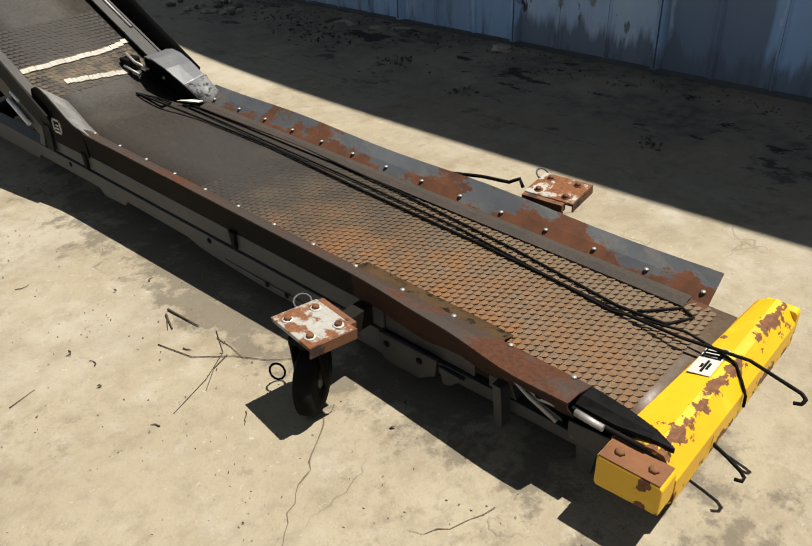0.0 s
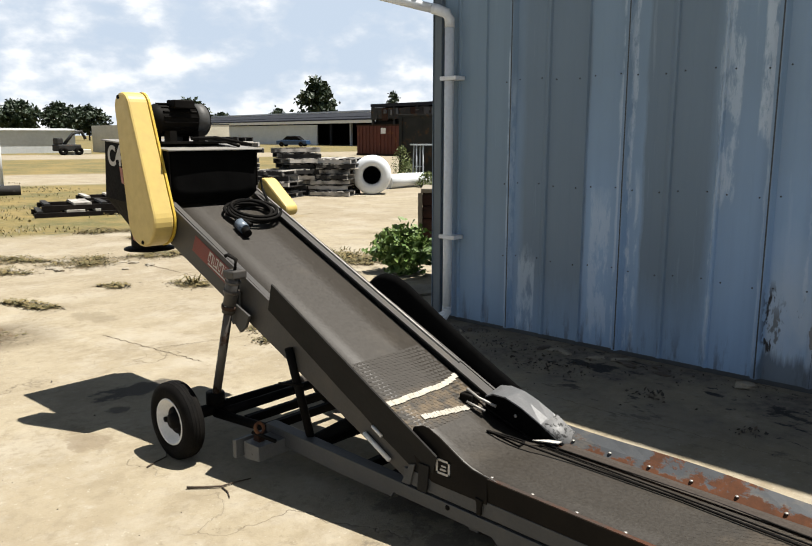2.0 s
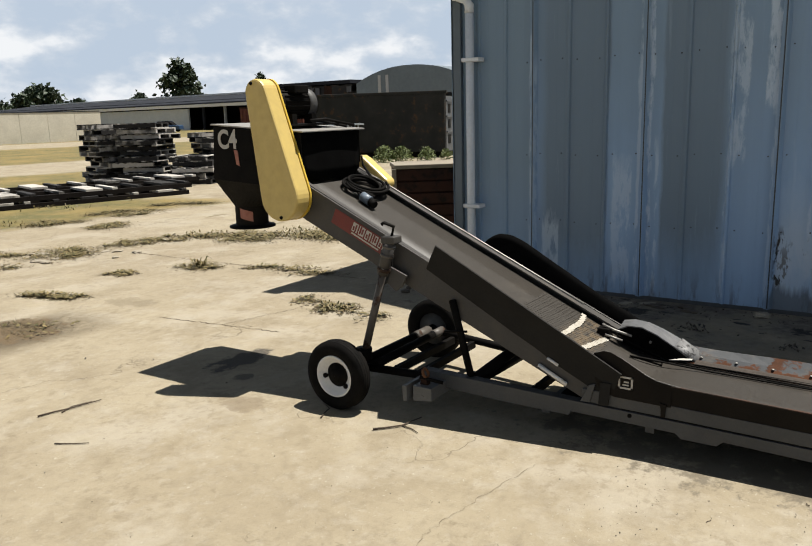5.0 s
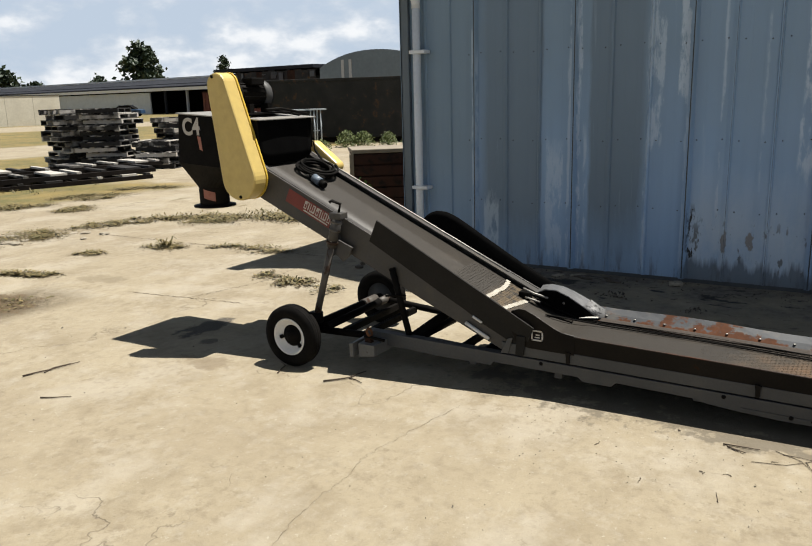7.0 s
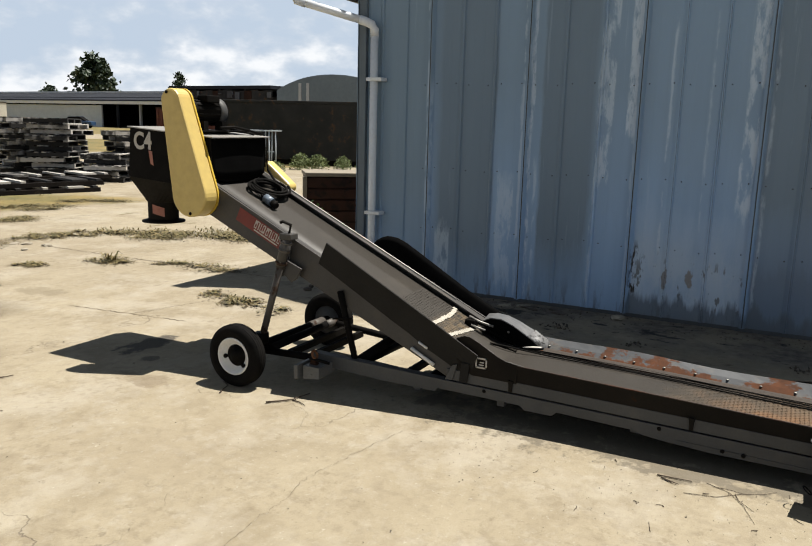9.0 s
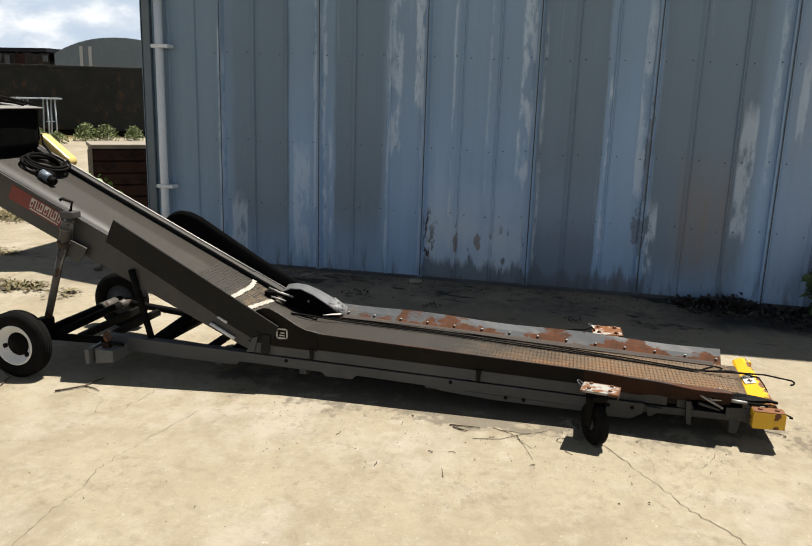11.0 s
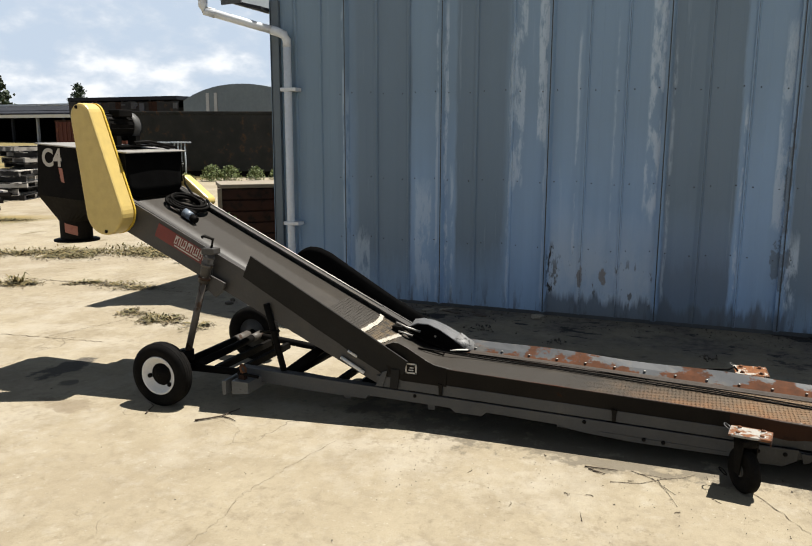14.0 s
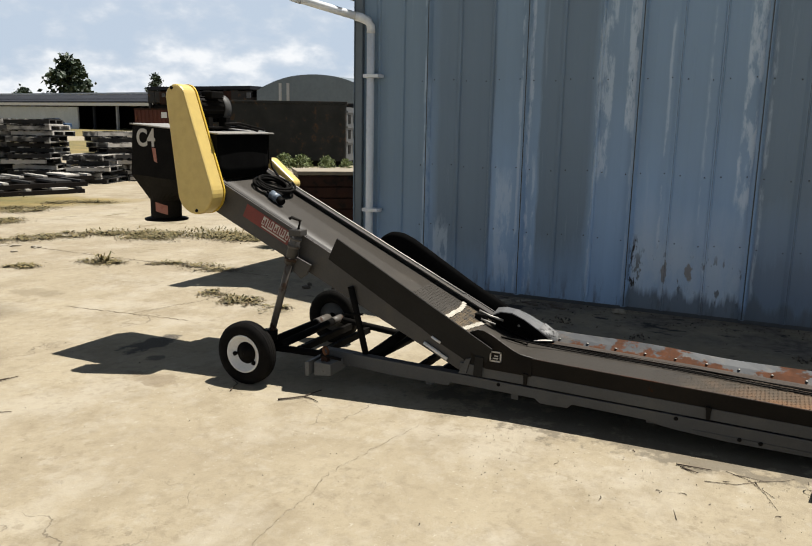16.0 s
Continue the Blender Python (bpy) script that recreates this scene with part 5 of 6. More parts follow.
def wheel(x, sgn):
    m = pose(x, AY, AZ)
    R, w, s = 0.186, 0.042, sgn
    tyre = part("wheel", Geo().lathe([(-w * 0.6, 0.101), (-w, 0.1135), (-w * 1.08, 0.153), (-w * 0.85, 0.180), (-w * 0.4, R), (w * 0.4, R), (w * 0.85, 0.180), (w * 1.08, 0.153), (w, 0.1135), (w * 0.6, 0.101)], m, 40), "rubber", conveyor, "black pneumatic tyre")
    part("rim", Geo().lathe([(s * w * 0.93, 0.1135), (s * w * 1.06, 0.110), (s * w * 1.0, 0.102), (s * w * 0.35, 0.090), (s * w * 0.10, 0.052), (s * w * 0.05, 0.047), (-s * w * 0.1, 0.047), (s * w * 0.2, 0.105)], m, 32), "white", tyre, "white steel rim")
    part("hub", Geo().lathe([(-s * w * 0.1, 0.068), (s * w * 0.2, 0.066), (s * w * 0.25, 0.040), (s * w * 0.8, 0.036), (s * w * 0.85, 0.001)], m, 20, False), "black", tyre, "black hub")
    part("rim_back", Geo().lathe([(-s * w * 0.5, 0.001), (-s * w * 0.5, 0.103), (-s * w * 0.45, 0.103), (-s * w * 0.45, 0.001)], m, 24, False), "base", tyre)
    for k in range(2):
        a = 3.9 + 2.2 * k
        c = m @ Vector((s * w * 0.33, 0.077 * math.cos(a), 0.077 * math.sin(a)))
        part("rim_slot", Geo().lathe([(0.0, 0.0005), (0.0, 0.013), (0.012, 0.013), (0.012, 0.0005)], pose(c.x + s * 0.002 - 0.006, c.y, c.z), 10, False), "black", tyre)
    for q in (-0.023, -0.008, 0.008, 0.023):
        part("tread_rib", Geo().lathe([(q - 0.0055, R - 0.006), (q - 0.0055, R + 0.001 - abs(q) * 0.12), (q + 0.0055, R + 0.001 - abs(q) * 0.12), (q + 0.0055, R - 0.006)], m, 40, True), "rubber", tyre)


wheel(1.410, -1)
wheel(2.395, 1)

# casters at the tail end
def caster(cx, cy, tilt, yaw, near):
    top = 0.272 if near else 0.264
    s = -1 if near else 1
    m = pose(cx, cy, top, 0, tilt, yaw)
    pl = part("caster_plate", Geo().box((-0.068, -0.084, -0.012), (0.068, 0.084, 0.0), m), "plate" if near else "plate_far", conveyor, "rusted white caster plate", bevel=0.003)
    part("plate_edge", Geo().box((-0.068, -0.0885, -0.030), (0.068, -0.0845, -0.001), m), "rust", pl)
    part("plate_nose", Geo().box((-0.012 - s * 0.075, -0.06, -0.030), (0.012 - s * 0.075, 0.082, -0.004), m), "rust", pl)
    for a in (-0.042, 0.040):
        for b in (-0.050, 0.046):
            part("washer", Geo().lathe([(0, 0.0005), (0, 0.0145), (0.002, 0.0145), (0.002, 0.0005)], m @ pose(a, b, 0.0002, 0, -90, 0), 12, False), "ink" if near else "rust", pl)
            part("bolt", Geo().lathe([(0, 0.0005), (0, 0.010), (0.008, 0.009), (0.009, 0.0005)], m @ pose(a, b, 0.002, 0, -90, 0), 6, False), "rust", pl, "rusty bolt head")
    f = pose(cx - 0.012, cy + 0.012, 0, 0, 0, -60)
    part("swivel", Geo().tube([(cx - 0.005, cy + 0.005, 0.215), (cx - 0.005, cy + 0.005, 0.258)], 0.042, 16), "black", pl)
    for q in (-1, 1):
        part("fork", Geo().prism([(-0.035, 0.245), (0.035, 0.245), (0.02, 0.09), (-0.018, 0.085)], q * 0.033, q * 0.038, f), "black", pl)
    part("fork_top", Geo().box((-0.038, -0.035, 0.225), (0.038, 0.035, 0.244), f), "black", pl)
    part("caster_wheel", Geo().lathe([(-0.024, 0.03), (-0.024, 0.088), (-0.016, 0.100), (0.016, 0.100), (0.024, 0.088), (0.024, 0.03)], f @ pose(0, 0, 0.101), 28), "rubber", pl, "black caster wheel")
    part("wheel_disc", Geo().lathe([(-0.02, 0.001), (-0.022, 0.032), (0.022, 0.032), (0.02, 0.001)], f @ pose(0, 0, 0.101), 20, False), "base", pl)
    part("lynch_ring", Geo().tube([(cx + 0.045 + 0.026 * math.cos(a), cy + 0.088 + 0.017 * math.sin(a), 0.270 + 0.012 * math.sin(a)) for a in np.linspace(0, 2 * math.pi, 13)[:-1]], 0.003, 6, True), "base", pl)
    part("axle_ring", Geo().tube([(cx - 0.055 + 0.02 * math.cos(a), cy + 0.10 + 0.017 * math.sin(a), 0.10 + 0.014 * math.sin(a)) for a in np.linspace(0, 2 * math.pi, 13)[:-1]], 0.003, 6, True), "black", pl)
    part("outrigger", Geo().box((min(cx + 0.03, 1.97 + s * 0.30), cy + 0.005, 0.150), (max(cx - 0.03, 1.97 + s * 0.30), cy + 0.05, 0.205)), "skirt", pl)


caster(1.442, 1.342, 4, -8, True)
caster(2.440, 1.280, -5, 4, False)

part("safety_hook", Geo().tube([(2.30, 1.62, 0.27), (2.33, 1.50, 0.28), (2.34, 1.40, 0.285), (2.355, 1.37, 0.30), (2.345, 1.35, 0.28)], 0.006, 8), "black", conveyor, "black safety hook")

# tail guard and take-ups
rows = []
for k in range(9):
    q = k / 8
    back, x = 0.630 - 0.045 * q, 1.640 + 0.690 * q
    rows.append([(x, back, 0.192), (x, 0.548, 0.208), (x, 0.524, 0.204), (x, 0.489, 0.154), (x, 0.487, 0.092)])
part("tail_guard", Geo().grid(rows, thick=(0, 0.010, -0.010), smooth=False), "yellow", conveyor, "chipped yellow tail guard")
for x0, x1, back in ((1.572, 1.6395, 0.635), (2.3305, 2.360, 0.578)):
    part("tail_end", Geo().prism([(back, 0.188), (0.497, 0.188), (0.490, 0.180), (0.490, 0.109), (back - 0.005, 0.104), (back, 0.112)], x0, x1), "yellow", conveyor, "chipped yellow end box", bevel=0.004)
part("end_rust", Geo().box((1.574, 0.496, 0.1882), (1.638, 0.632, 0.1905)), "rust", conveyor, "rusted bearing cap")
for y in (0.525, 0.60):
    part("cap_bolt", Geo().lathe([(0, 0.0005), (0, 0.012), (0.007, 0.010), (0.008, 0.0005)], pose(1.605, y, 0.1905, 0, -90, 0), 6, False), "rust", conveyor)
def on_guard(y):
    return 0.2085 + (0.548 - y) * 0.205


part("label_plate", Geo().prism([(0.605, on_guard(0.605) + 0.001), (0.552, on_guard(0.552) + 0.001), (0.552, on_guard(0.552) + 0.002), (0.605, on_guard(0.605) + 0.002)], 1.925, 2.045), "ink", conveyor, "white warning label with black bars")
part("label_bar", Geo().prism([(0.602, on_guard(0.602) + 0.0022), (0.556, on_guard(0.556) + 0.0022), (0.556, on_guard(0.556) + 0.0032), (0.602, on_guard(0.602) + 0.0032)], 1.995, 2.042), "black", conveyor)
for k in range(3):
    part("label_bar", Geo().prism([(0.598, on_guard(0.598) + 0.0034), (0.566, on_guard(0.566) + 0.0034), (0.566, on_guard(0.566) + 0.0042), (0.598, on_guard(0.598) + 0.0042)], 1.999 + 0.013 * k, 2.003 + 0.013 * k), "ink", conveyor)
for y, x0, x1 in ((0.578, 1.935, 1.985), (0.570, 1.948, 1.975), (0.585, 1.952, 1.968)):
    part("label_bar", Geo().prism([(y + 0.003, on_guard(y) + 0.0016), (y - 0.003, on_guard(y) + 0.0028), (y - 0.003, on_guard(y) + 0.0038), (y + 0.003, on_guard(y) + 0.0026)], x0, x1), "black", conveyor)
blade = [[(1.652, 0.735, 0.214), (1.668, 0.735, 0.232), (1.712, 0.735, 0.226)], [(1.650, 0.64, 0.212), (1.668, 0.64, 0.226), (1.703, 0.64, 0.222)], [(1.655, 0.56, 0.218), (1.668, 0.56, 0.222), (1.684, 0.56, 0.220)], [(1.660, 0.512, 0.214), (1.662, 0.512, 0.215), (1.664, 0.512, 0.214)]]
part("takeup_cover", Geo().grid(blade, thick=(0, 0, -0.012), smooth=False), "black_gloss", conveyor, "glossy black tapered take-up cover")
part("takeup_rod", Geo().tube([(1.640, 0.56, 0.199), (1.642, 0.66, 0.200), (1.648, 0.90, 0.218)], 0.006, 10), "black", conveyor, "black take-up rod")
part("takeup_spring", Geo().tube([(1.632, 0.655, 0.204), (1.634, 0.725, 0.208)], 0.0085, 10), "bare", conveyor, "bright take-up sleeve")

# ---- pull rods lying on the belt ----
def rod(pts, r, label):
    smooth = []
    for i in range(len(pts) - 1):
        a, b = Vector(pts[i]), Vector(pts[i + 1])
        smooth += [a + (b - a) * k / 4 for k in range(4)]
    smooth.append(Vector(pts[-1]))
    solid("pull_rod", Geo().tube(smooth, r, 8), "black", label, "rod", at=tuple(pts[0]), group="pull rods on the belt")


def on_belt(x, y, up=0.008):
    return (x, y, belt_z(y) + up)


rod([on_belt(2.045, 3.10), on_belt(2.10, 3.02), on_belt(2.115, 2.96), on_belt(2.06, 2.95), on_belt(2.045, 3.10), on_belt(2.09, 2.72), on_belt(2.10, 2.3), on_belt(2.075, 1.8), on_belt(2.06, 1.3), on_belt(2.03, 0.85), (2.00, 0.66, 0.225), (2.017, 0.50, 0.225), (1.985, 0.375, 0.218), (1.978, 0.362, 0.212), (1.968, 0.366, 0.204), (1.966, 0.382, 0.20)], 0.0044, "long black steel rod with hooked end")
rod([on_belt(2.13, 3.27, 0.03), on_belt(2.115, 3.22, 0.045), on_belt(2.15, 3.13, 0.03), on_belt(2.155, 2.95), on_belt(2.16, 2.6), on_belt(2.17, 2.2), on_belt(2.145, 1.7), on_belt(2.10, 1.2), on_belt(2.05, 0.85), on_belt(2.06, 0.72), on_belt(2.13, 0.68), on_belt(2.15, 0.72), on_belt(2.06, 0.80)], 0.0038, "thin black steel rod with triangular handle")
rod([on_belt(2.135, 2.90), on_belt(2.12, 2.4), on_belt(2.11, 1.9), on_belt(2.09, 1.4), on_belt(2.02, 0.85), (2.03, 0.66, 0.224), (2.022, 0.57, 0.213), (2.005, 0.525, 0.2105), (1.992, 0.498, 0.176), (1.985, 0.482, 0.15), (1.985, 0.481, 0.118)], 0.0036, "thin bent black steel rod")
solid("tail_hook", Geo().tube([(1.84, 0.492, 0.108), (1.828, 0.452, 0.10), (1.815, 0.415, 0.092), (1.803, 0.402, 0.09), (1.79, 0.402, 0.09), (1.782, 0.415, 0.094)], 0.0045, 8), "black", "short black hook under the tail guard", "hook", at=(1.84, 0.478, 0.0))

# ---- cable coil on the incline ----
coil = thing("power_cable", (1.95, 4.66, belt_z(4.66)), "coiled black power cable with grey plug on the belt", "cable")
inc = Matrix.Translation((2.075, 4.715, belt_z(4.715))) @ Matrix.Rotation(math.atan(0.483), 4, "X")
pts = []
for k in range(160):
    a = k / 160 * 2 * math.pi * 6
    rr = 1 + 0.10 * math.sin(a * 0.37 + 1) + 0.05 * math.sin(a * 1.3)
    pts.append(inc @ Vector((0.135 * rr * math.cos(a) + 0.02 * math.sin(a * 0.21), 0.098 * rr * math.sin(a) + 0.01 * math.sin(a * 0.3), 0.012 + 0.045 * (k / 160) + 0.008 * math.sin(a * 0.5))))
part("cord", Geo().tube(pts, 0.0085, 8), "rubber", coil)
part("cord", Geo().tube([inc @ Vector(p) for p in ((0.12, 0.04, 0.03), (0.16, 0.09, 0.04), (0.17, 0.17, 0.07), (0.165, 0.20, 0.12))], 0.008, 8), "rubber", coil)
part("cord", Geo().tube([inc @ Vector(p) for p in ((-0.12, -0.03, 0.03), (-0.15, -0.07, 0.03), (-0.148, -0.10, 0.03))], 0.0085, 8), "rubber", coil)
part("plug", Geo().tube([inc @ Vector(p) for p in ((-0.148, -0.095, 0.03), (-0.155, -0.16, 0.03))], 0.028, 14), "plug", coil, "grey-blue industrial plug")
part("plug_collar", Geo().tube([inc @ Vector(p) for p in ((-0.156, -0.163, 0.03), (-0.162, -0.20, 0.028))], 0.022, 14), "black", coil)
part("plug_cap", Geo().tube([inc @ Vector(p) for p in ((-0.13, -0.10, 0.045), (-0.12, -0.16, 0.05))], 0.012, 10), "black", coil)
# ---- plants and litter ----
def leaf_card(g, c, size, rr):
    n = Vector((rr.uniform(-1, 1), rr.uniform(-1, 1), rr.uniform(0.1, 1))).normalized()
    u = n.orthogonal().normalized()
    u.rotate(Matrix.Rotation(rr.uniform(0, 6.28), 3, n))
    w = n.cross(u)
    c = Vector(c)
    g.add([c, c + u * size * 0.45 + w * size * 0.32 + n * size * 0.1, c + u * size, c + u * size * 0.45 - w * size * 0.32 + n * size * 0.1], [(0, 1, 2), (0, 2, 3)])


def mat_leaf(g, c, size, rr):
    """A leaf pressed nearly flat to the ground."""
    a, c = rr.uniform(0, 6.28), Vector(c)
    u = Vector((math.cos(a), math.sin(a), rr.uniform(-0.1, 0.45)))
    w = Vector((-math.sin(a), math.cos(a), rr.uniform(-0.15, 0.15)))
    g.add([c, c + u * size * 0.45 + w * size * 0.28, c + u * size, c + u * size * 0.45 - w * size * 0.28], [(0, 1, 2), (0, 2, 3)])


def shrub(name, at, size, n, label, leaf=0.05, material="leaf", seed=1):
    rr = random.Random(seed)
    ob = thing(name, at, label, "plant")
    stems, leaves = Geo(), Geo()
    for k in range(max(5, n // 60)):
        a, rad = rr.uniform(0, 6.28), rr.uniform(0.2, 1.0)
        tip = Vector(at) + Vector((math.cos(a) * rad * size[0], math.sin(a) * rad * size[1], size[2] * rr.uniform(0.45, 1.0) * (1.1 - 0.5 * rad)))
        mid = (Vector(at) + tip) / 2 + Vector((0, 0, 0.15 * size[2]))
        stems.tube([at, mid, tip], 0.006, 5, taper=0.4)
        for q in range(60):
            s = rr.uniform(0.15, 1.0)
            p = Vector(at).lerp(mid, s * 2) if s < 0.5 else mid.lerp(tip, s * 2 - 1)
            p += Vector((rr.gauss(0, 0.12) * size[0], rr.gauss(0, 0.12) * size[1], rr.gauss(0, 0.08) * size[2]))
            p.z = max(p.z, 0.01)
            leaf_card(leaves, p, leaf * rr.uniform(0.6, 1.3), rr)
    part("stem", stems, "twig", ob)
    part("foliage", leaves, material, ob)
    return ob


shrub("shrub", (5.74, 6.98, 0), (0.36, 0.40, 0.56), 3600, "leafy green shrub growing beside the shed corner", 0.085, seed=3)
shrub("weed_plant", (4.25, -0.40, 0), (0.13, 0.20, 0.60), 330, "green weed, coloured dark for the shade, at the foot of the wall", 0.095, "shade_leaf", seed=5)
shrub("weed_plant", (4.25, -0.85, 0), (0.10, 0.45, 0.20), 700, "low withered weeds at the foot of the wall", 0.05, "rot", seed=6)
shrub("weed_plant", (4.25, 0.30, 0), (0.10, 0.40, 0.12), 500, "low withered weeds at the foot of the wall", 0.045, "rot", seed=8)

litter = Geo()
rr = random.Random(11)
for k in range(700):
    y = rr.uniform(-1.6, 5.2)
    x = 4.33 - abs(rr.gauss(0, 0.16)) - (rr.random() < 0.08) * rr.uniform(0, 0.9)
    s = rr.uniform(0.006, 0.024)
    leaf_card(litter, (x, y, rr.uniform(0.002, 0.012)), s, rr)
for cx, cy, n, sp in ((3.75, 3.15, 50, 0.04), (3.85, 3.9, 120, 0.10), (4.0, 4.4, 120, 0.12), (3.5, 1.45, 30, 0.03), (3.55, 2.55, 30, 0.03), (4.1, 0.2, 100, 0.1)):
    for k in range(n):
        leaf_card(litter, (cx + rr.gauss(0, sp), cy + rr.gauss(0, sp * 1.4), rr.uniform(0.002, 0.012)), rr.uniform(0.01, 0.035), rr)
solid("leaf_litter", litter, "litter", "dark dry leaf litter along the wall", "litter", kind="stuff")


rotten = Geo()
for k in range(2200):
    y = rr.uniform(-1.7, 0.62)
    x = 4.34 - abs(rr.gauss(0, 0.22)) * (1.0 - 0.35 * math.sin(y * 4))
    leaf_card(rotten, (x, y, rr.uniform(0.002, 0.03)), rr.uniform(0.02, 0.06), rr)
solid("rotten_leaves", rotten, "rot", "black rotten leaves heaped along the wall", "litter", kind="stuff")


def rubble(name, c, size, seed, material, label):
    r3 = random.Random(seed)
    bm = bmesh.new()
    bmesh.ops.create_icosphere(bm, subdivisions=2, radius=1)
    for v in bm.verts:
        v.co *= 1 + r3.uniform(-0.22, 0.22)
        v.co = Vector((v.co.x * size[0], v.co.y * size[1], max(v.co.z, -0.5) * size[2]))
    lowest = min(v.co.z for v in bm.verts)
    me = bpy.data.meshes.new(name)
    bm.to_mesh(me)
    bm.free()
    me.materials.append(MAT[material])
    ob = new(name, me)
    ob.location = (c[0], c[1], c[2] - lowest)
    ob.rotation_euler = (0, 0, r3.uniform(0, 6.28))
    return tagged(ob, label, "rubble", group="rubble by the wall")


rubble("rubble", (4.27, 2.81, 0), (0.05, 0.07, 0.025), 1, "white_rubble", "pale lump of broken plaster by the wall")
for k in range(10):
    rubble("rubble", (4.28 + rr.uniform(-0.1, 0.02), 3.2 + rr.uniform(0, 1.0), 0), (0.03, 0.07, 0.012), 20 + k, "white_rubble" if k % 3 == 0 else "litter", "flat piece of rubble by the wall")
for k in range(26):
    rubble("rubble", (3.95 + rr.gauss(0, 0.16), 5.25 + rr.gauss(0, 0.2), 0), (rr.uniform(0.015, 0.04),) * 2 + (0.02,), 50 + k, "litter" if k % 2 else "white_rubble", "small lump of rubble by the shed corner")


def twig(pts, r, label="dry twig lying on the concrete"):
    solid("twig", Geo().tube(pts, r, 6, taper=0.5), "twig", label, "twig", at=tuple(pts[0]), group="dry twigs")


def crooked(x, y, ang, length, r, bend=0.25):
    pts, p, a = [], Vector((x, y, r + 0.001)), ang
    for k in range(6):
        pts.append(p.copy())
        a += rr.uniform(-bend, bend)
        p = p + Vector((math.cos(a), math.sin(a), 0)) * length / 5
    return pts


for pts, r in (([(1.25, 4.11), (1.30, 4.06), (1.36, 4.01), (1.42, 4.00), (1.49, 3.98)], 0.007), ([(1.36, 4.01), (1.35, 3.95), (1.325, 3.90)], 0.005), ([(1.24, 4.43), (1.30, 4.455), (1.36, 4.47), (1.385, 4.51), (1.40, 4.54)], 0.005), ([(0.36, 5.36), (0.40, 5.29), (0.45, 5.22)], 0.005), ([(0.52, 5.76), (0.60, 5.74), (0.67, 5.71), (0.76, 5.69), (0.84, 5.67)], 0.007), ([(0.62, 5.70), (0.70, 5.73), (0.80, 5.70)], 0.005),
               ([(1.31, 1.91), (1.34, 1.78), (1.42, 1.69), (1.47, 1.60), (1.52, 1.55)], 0.0026), ([(1.46, 1.83), (1.41, 1.73), (1.31, 1.67), (1.17, 1.62)], 0.0024), ([(1.41, 2.02), (1.38, 1.94)], 0.0045), ([(1.40, 2.00), (1.37, 1.95)], 0.0035), ([(1.44, 1.80), (1.44, 1.73), (1.43, 1.66)], 0.0024), ([(0.90, 1.98), (0.98, 2.00)], 0.0022), ([(1.43, 2.04), (1.435, 1.96), (1.44, 1.89)], 0.0045), ([(1.41, 1.71), (1.35, 1.69), (1.28, 1.63)], 0.003)):
    twig([(x, y, r + 0.001) for x, y in pts], (0.8 if r > 0.0042 else 0.58) * r)
for k in range(9):
    x, y = rr.uniform(0.9, 1.5), rr.uniform(1.4, 2.9)
    r = rr.uniform(0.0016, 0.0032)
    twig(crooked(x, y, rr.uniform(0, 6.28), rr.uniform(0.025, 0.06), r, 0.7), 0.75 * r)
grit = Geo()
for k in range(620):
    x, y = rr.uniform(-0.9, 1.6), rr.uniform(0.3, 6.5)
    if rr.random() < 0.5:
        x, y = 1.25 + rr.gauss(0, 0.22), rr.uniform(0.7, 3.0)
    s = rr.uniform(0.003, 0.009) if rr.random() < 0.93 else rr.uniform(0.01, 0.02)
    leaf_card(grit, (x, y, 0.0025), s, rr)
solid("grit", grit, "litter", "scattered specks of grit and dry leaf", "litter", kind="stuff")

# cracks in the slab
def crack_line(points, width, seed):
    """A crack that wanders from point to point."""
    r4 = random.Random(seed)
    rows, way = [], []
    for (xa, ya), (xb, yb) in zip(points, points[1:]):
        n = max(2, int(math.hypot(xb - xa, yb - ya) / 0.025))
        way += [Vector((xa + (xb - xa) * k / n, ya + (yb - ya) * k / n, 0.0025)) for k in range(n)]
    way.append(Vector((*points[-1], 0.0025)))
    for k, p in enumerate(way):
        d = (way[min(k + 1, len(way) - 1)] - way[max(k - 1, 0)]).normalized()
        n = Vector((-d.y, d.x, 0))
        p = p + n * r4.gauss(0, 0.006)
        w = n * width * r4.uniform(0.25, 1.3)
        rows.append([p - w, p + w])
    solid("slab_crack", Geo().grid(rows, smooth=False), "crack", "dark crack running through the concrete", "crack", kind="structure")


crack_line([(1.46, 1.33), (1.33, 1.25), (1.22, 1.19), (1.11, 1.11), (0.90, 0.98), (0.74, 0.83), (0.45, 0.70)], 0.0019, 1)
crack_line([(1.28, 0.90), (1.33, 0.86), (1.40, 0.83), (1.46, 0.80)], 0.0014, 2)
crack_line([(1.30, 3.28), (1.17, 3.30), (0.80, 3.37), (0.60, 3.40), (0.41, 3.37), (0.13, 3.37), (-0.12, 3.32), (-0.40, 3.20)], 0.0008, 3)
crack_line([(2.21, 6.86), (2.28, 6.24), (2.34, 5.70)], 0.004, 4)
crack_line([(4.08, 9.6), (4.05, 8.4), (4.06, 7.5), (4.07, 6.2)], 0.009, 5)
crack_line([(2.28, 6.24), (2.9, 6.05), (3.5, 6.1)], 0.0025, 6)
crack_line([(3.35, 5.6), (3.37, 4.4), (3.33, 3.2), (3.36, 1.6)], 0.0022, 7)

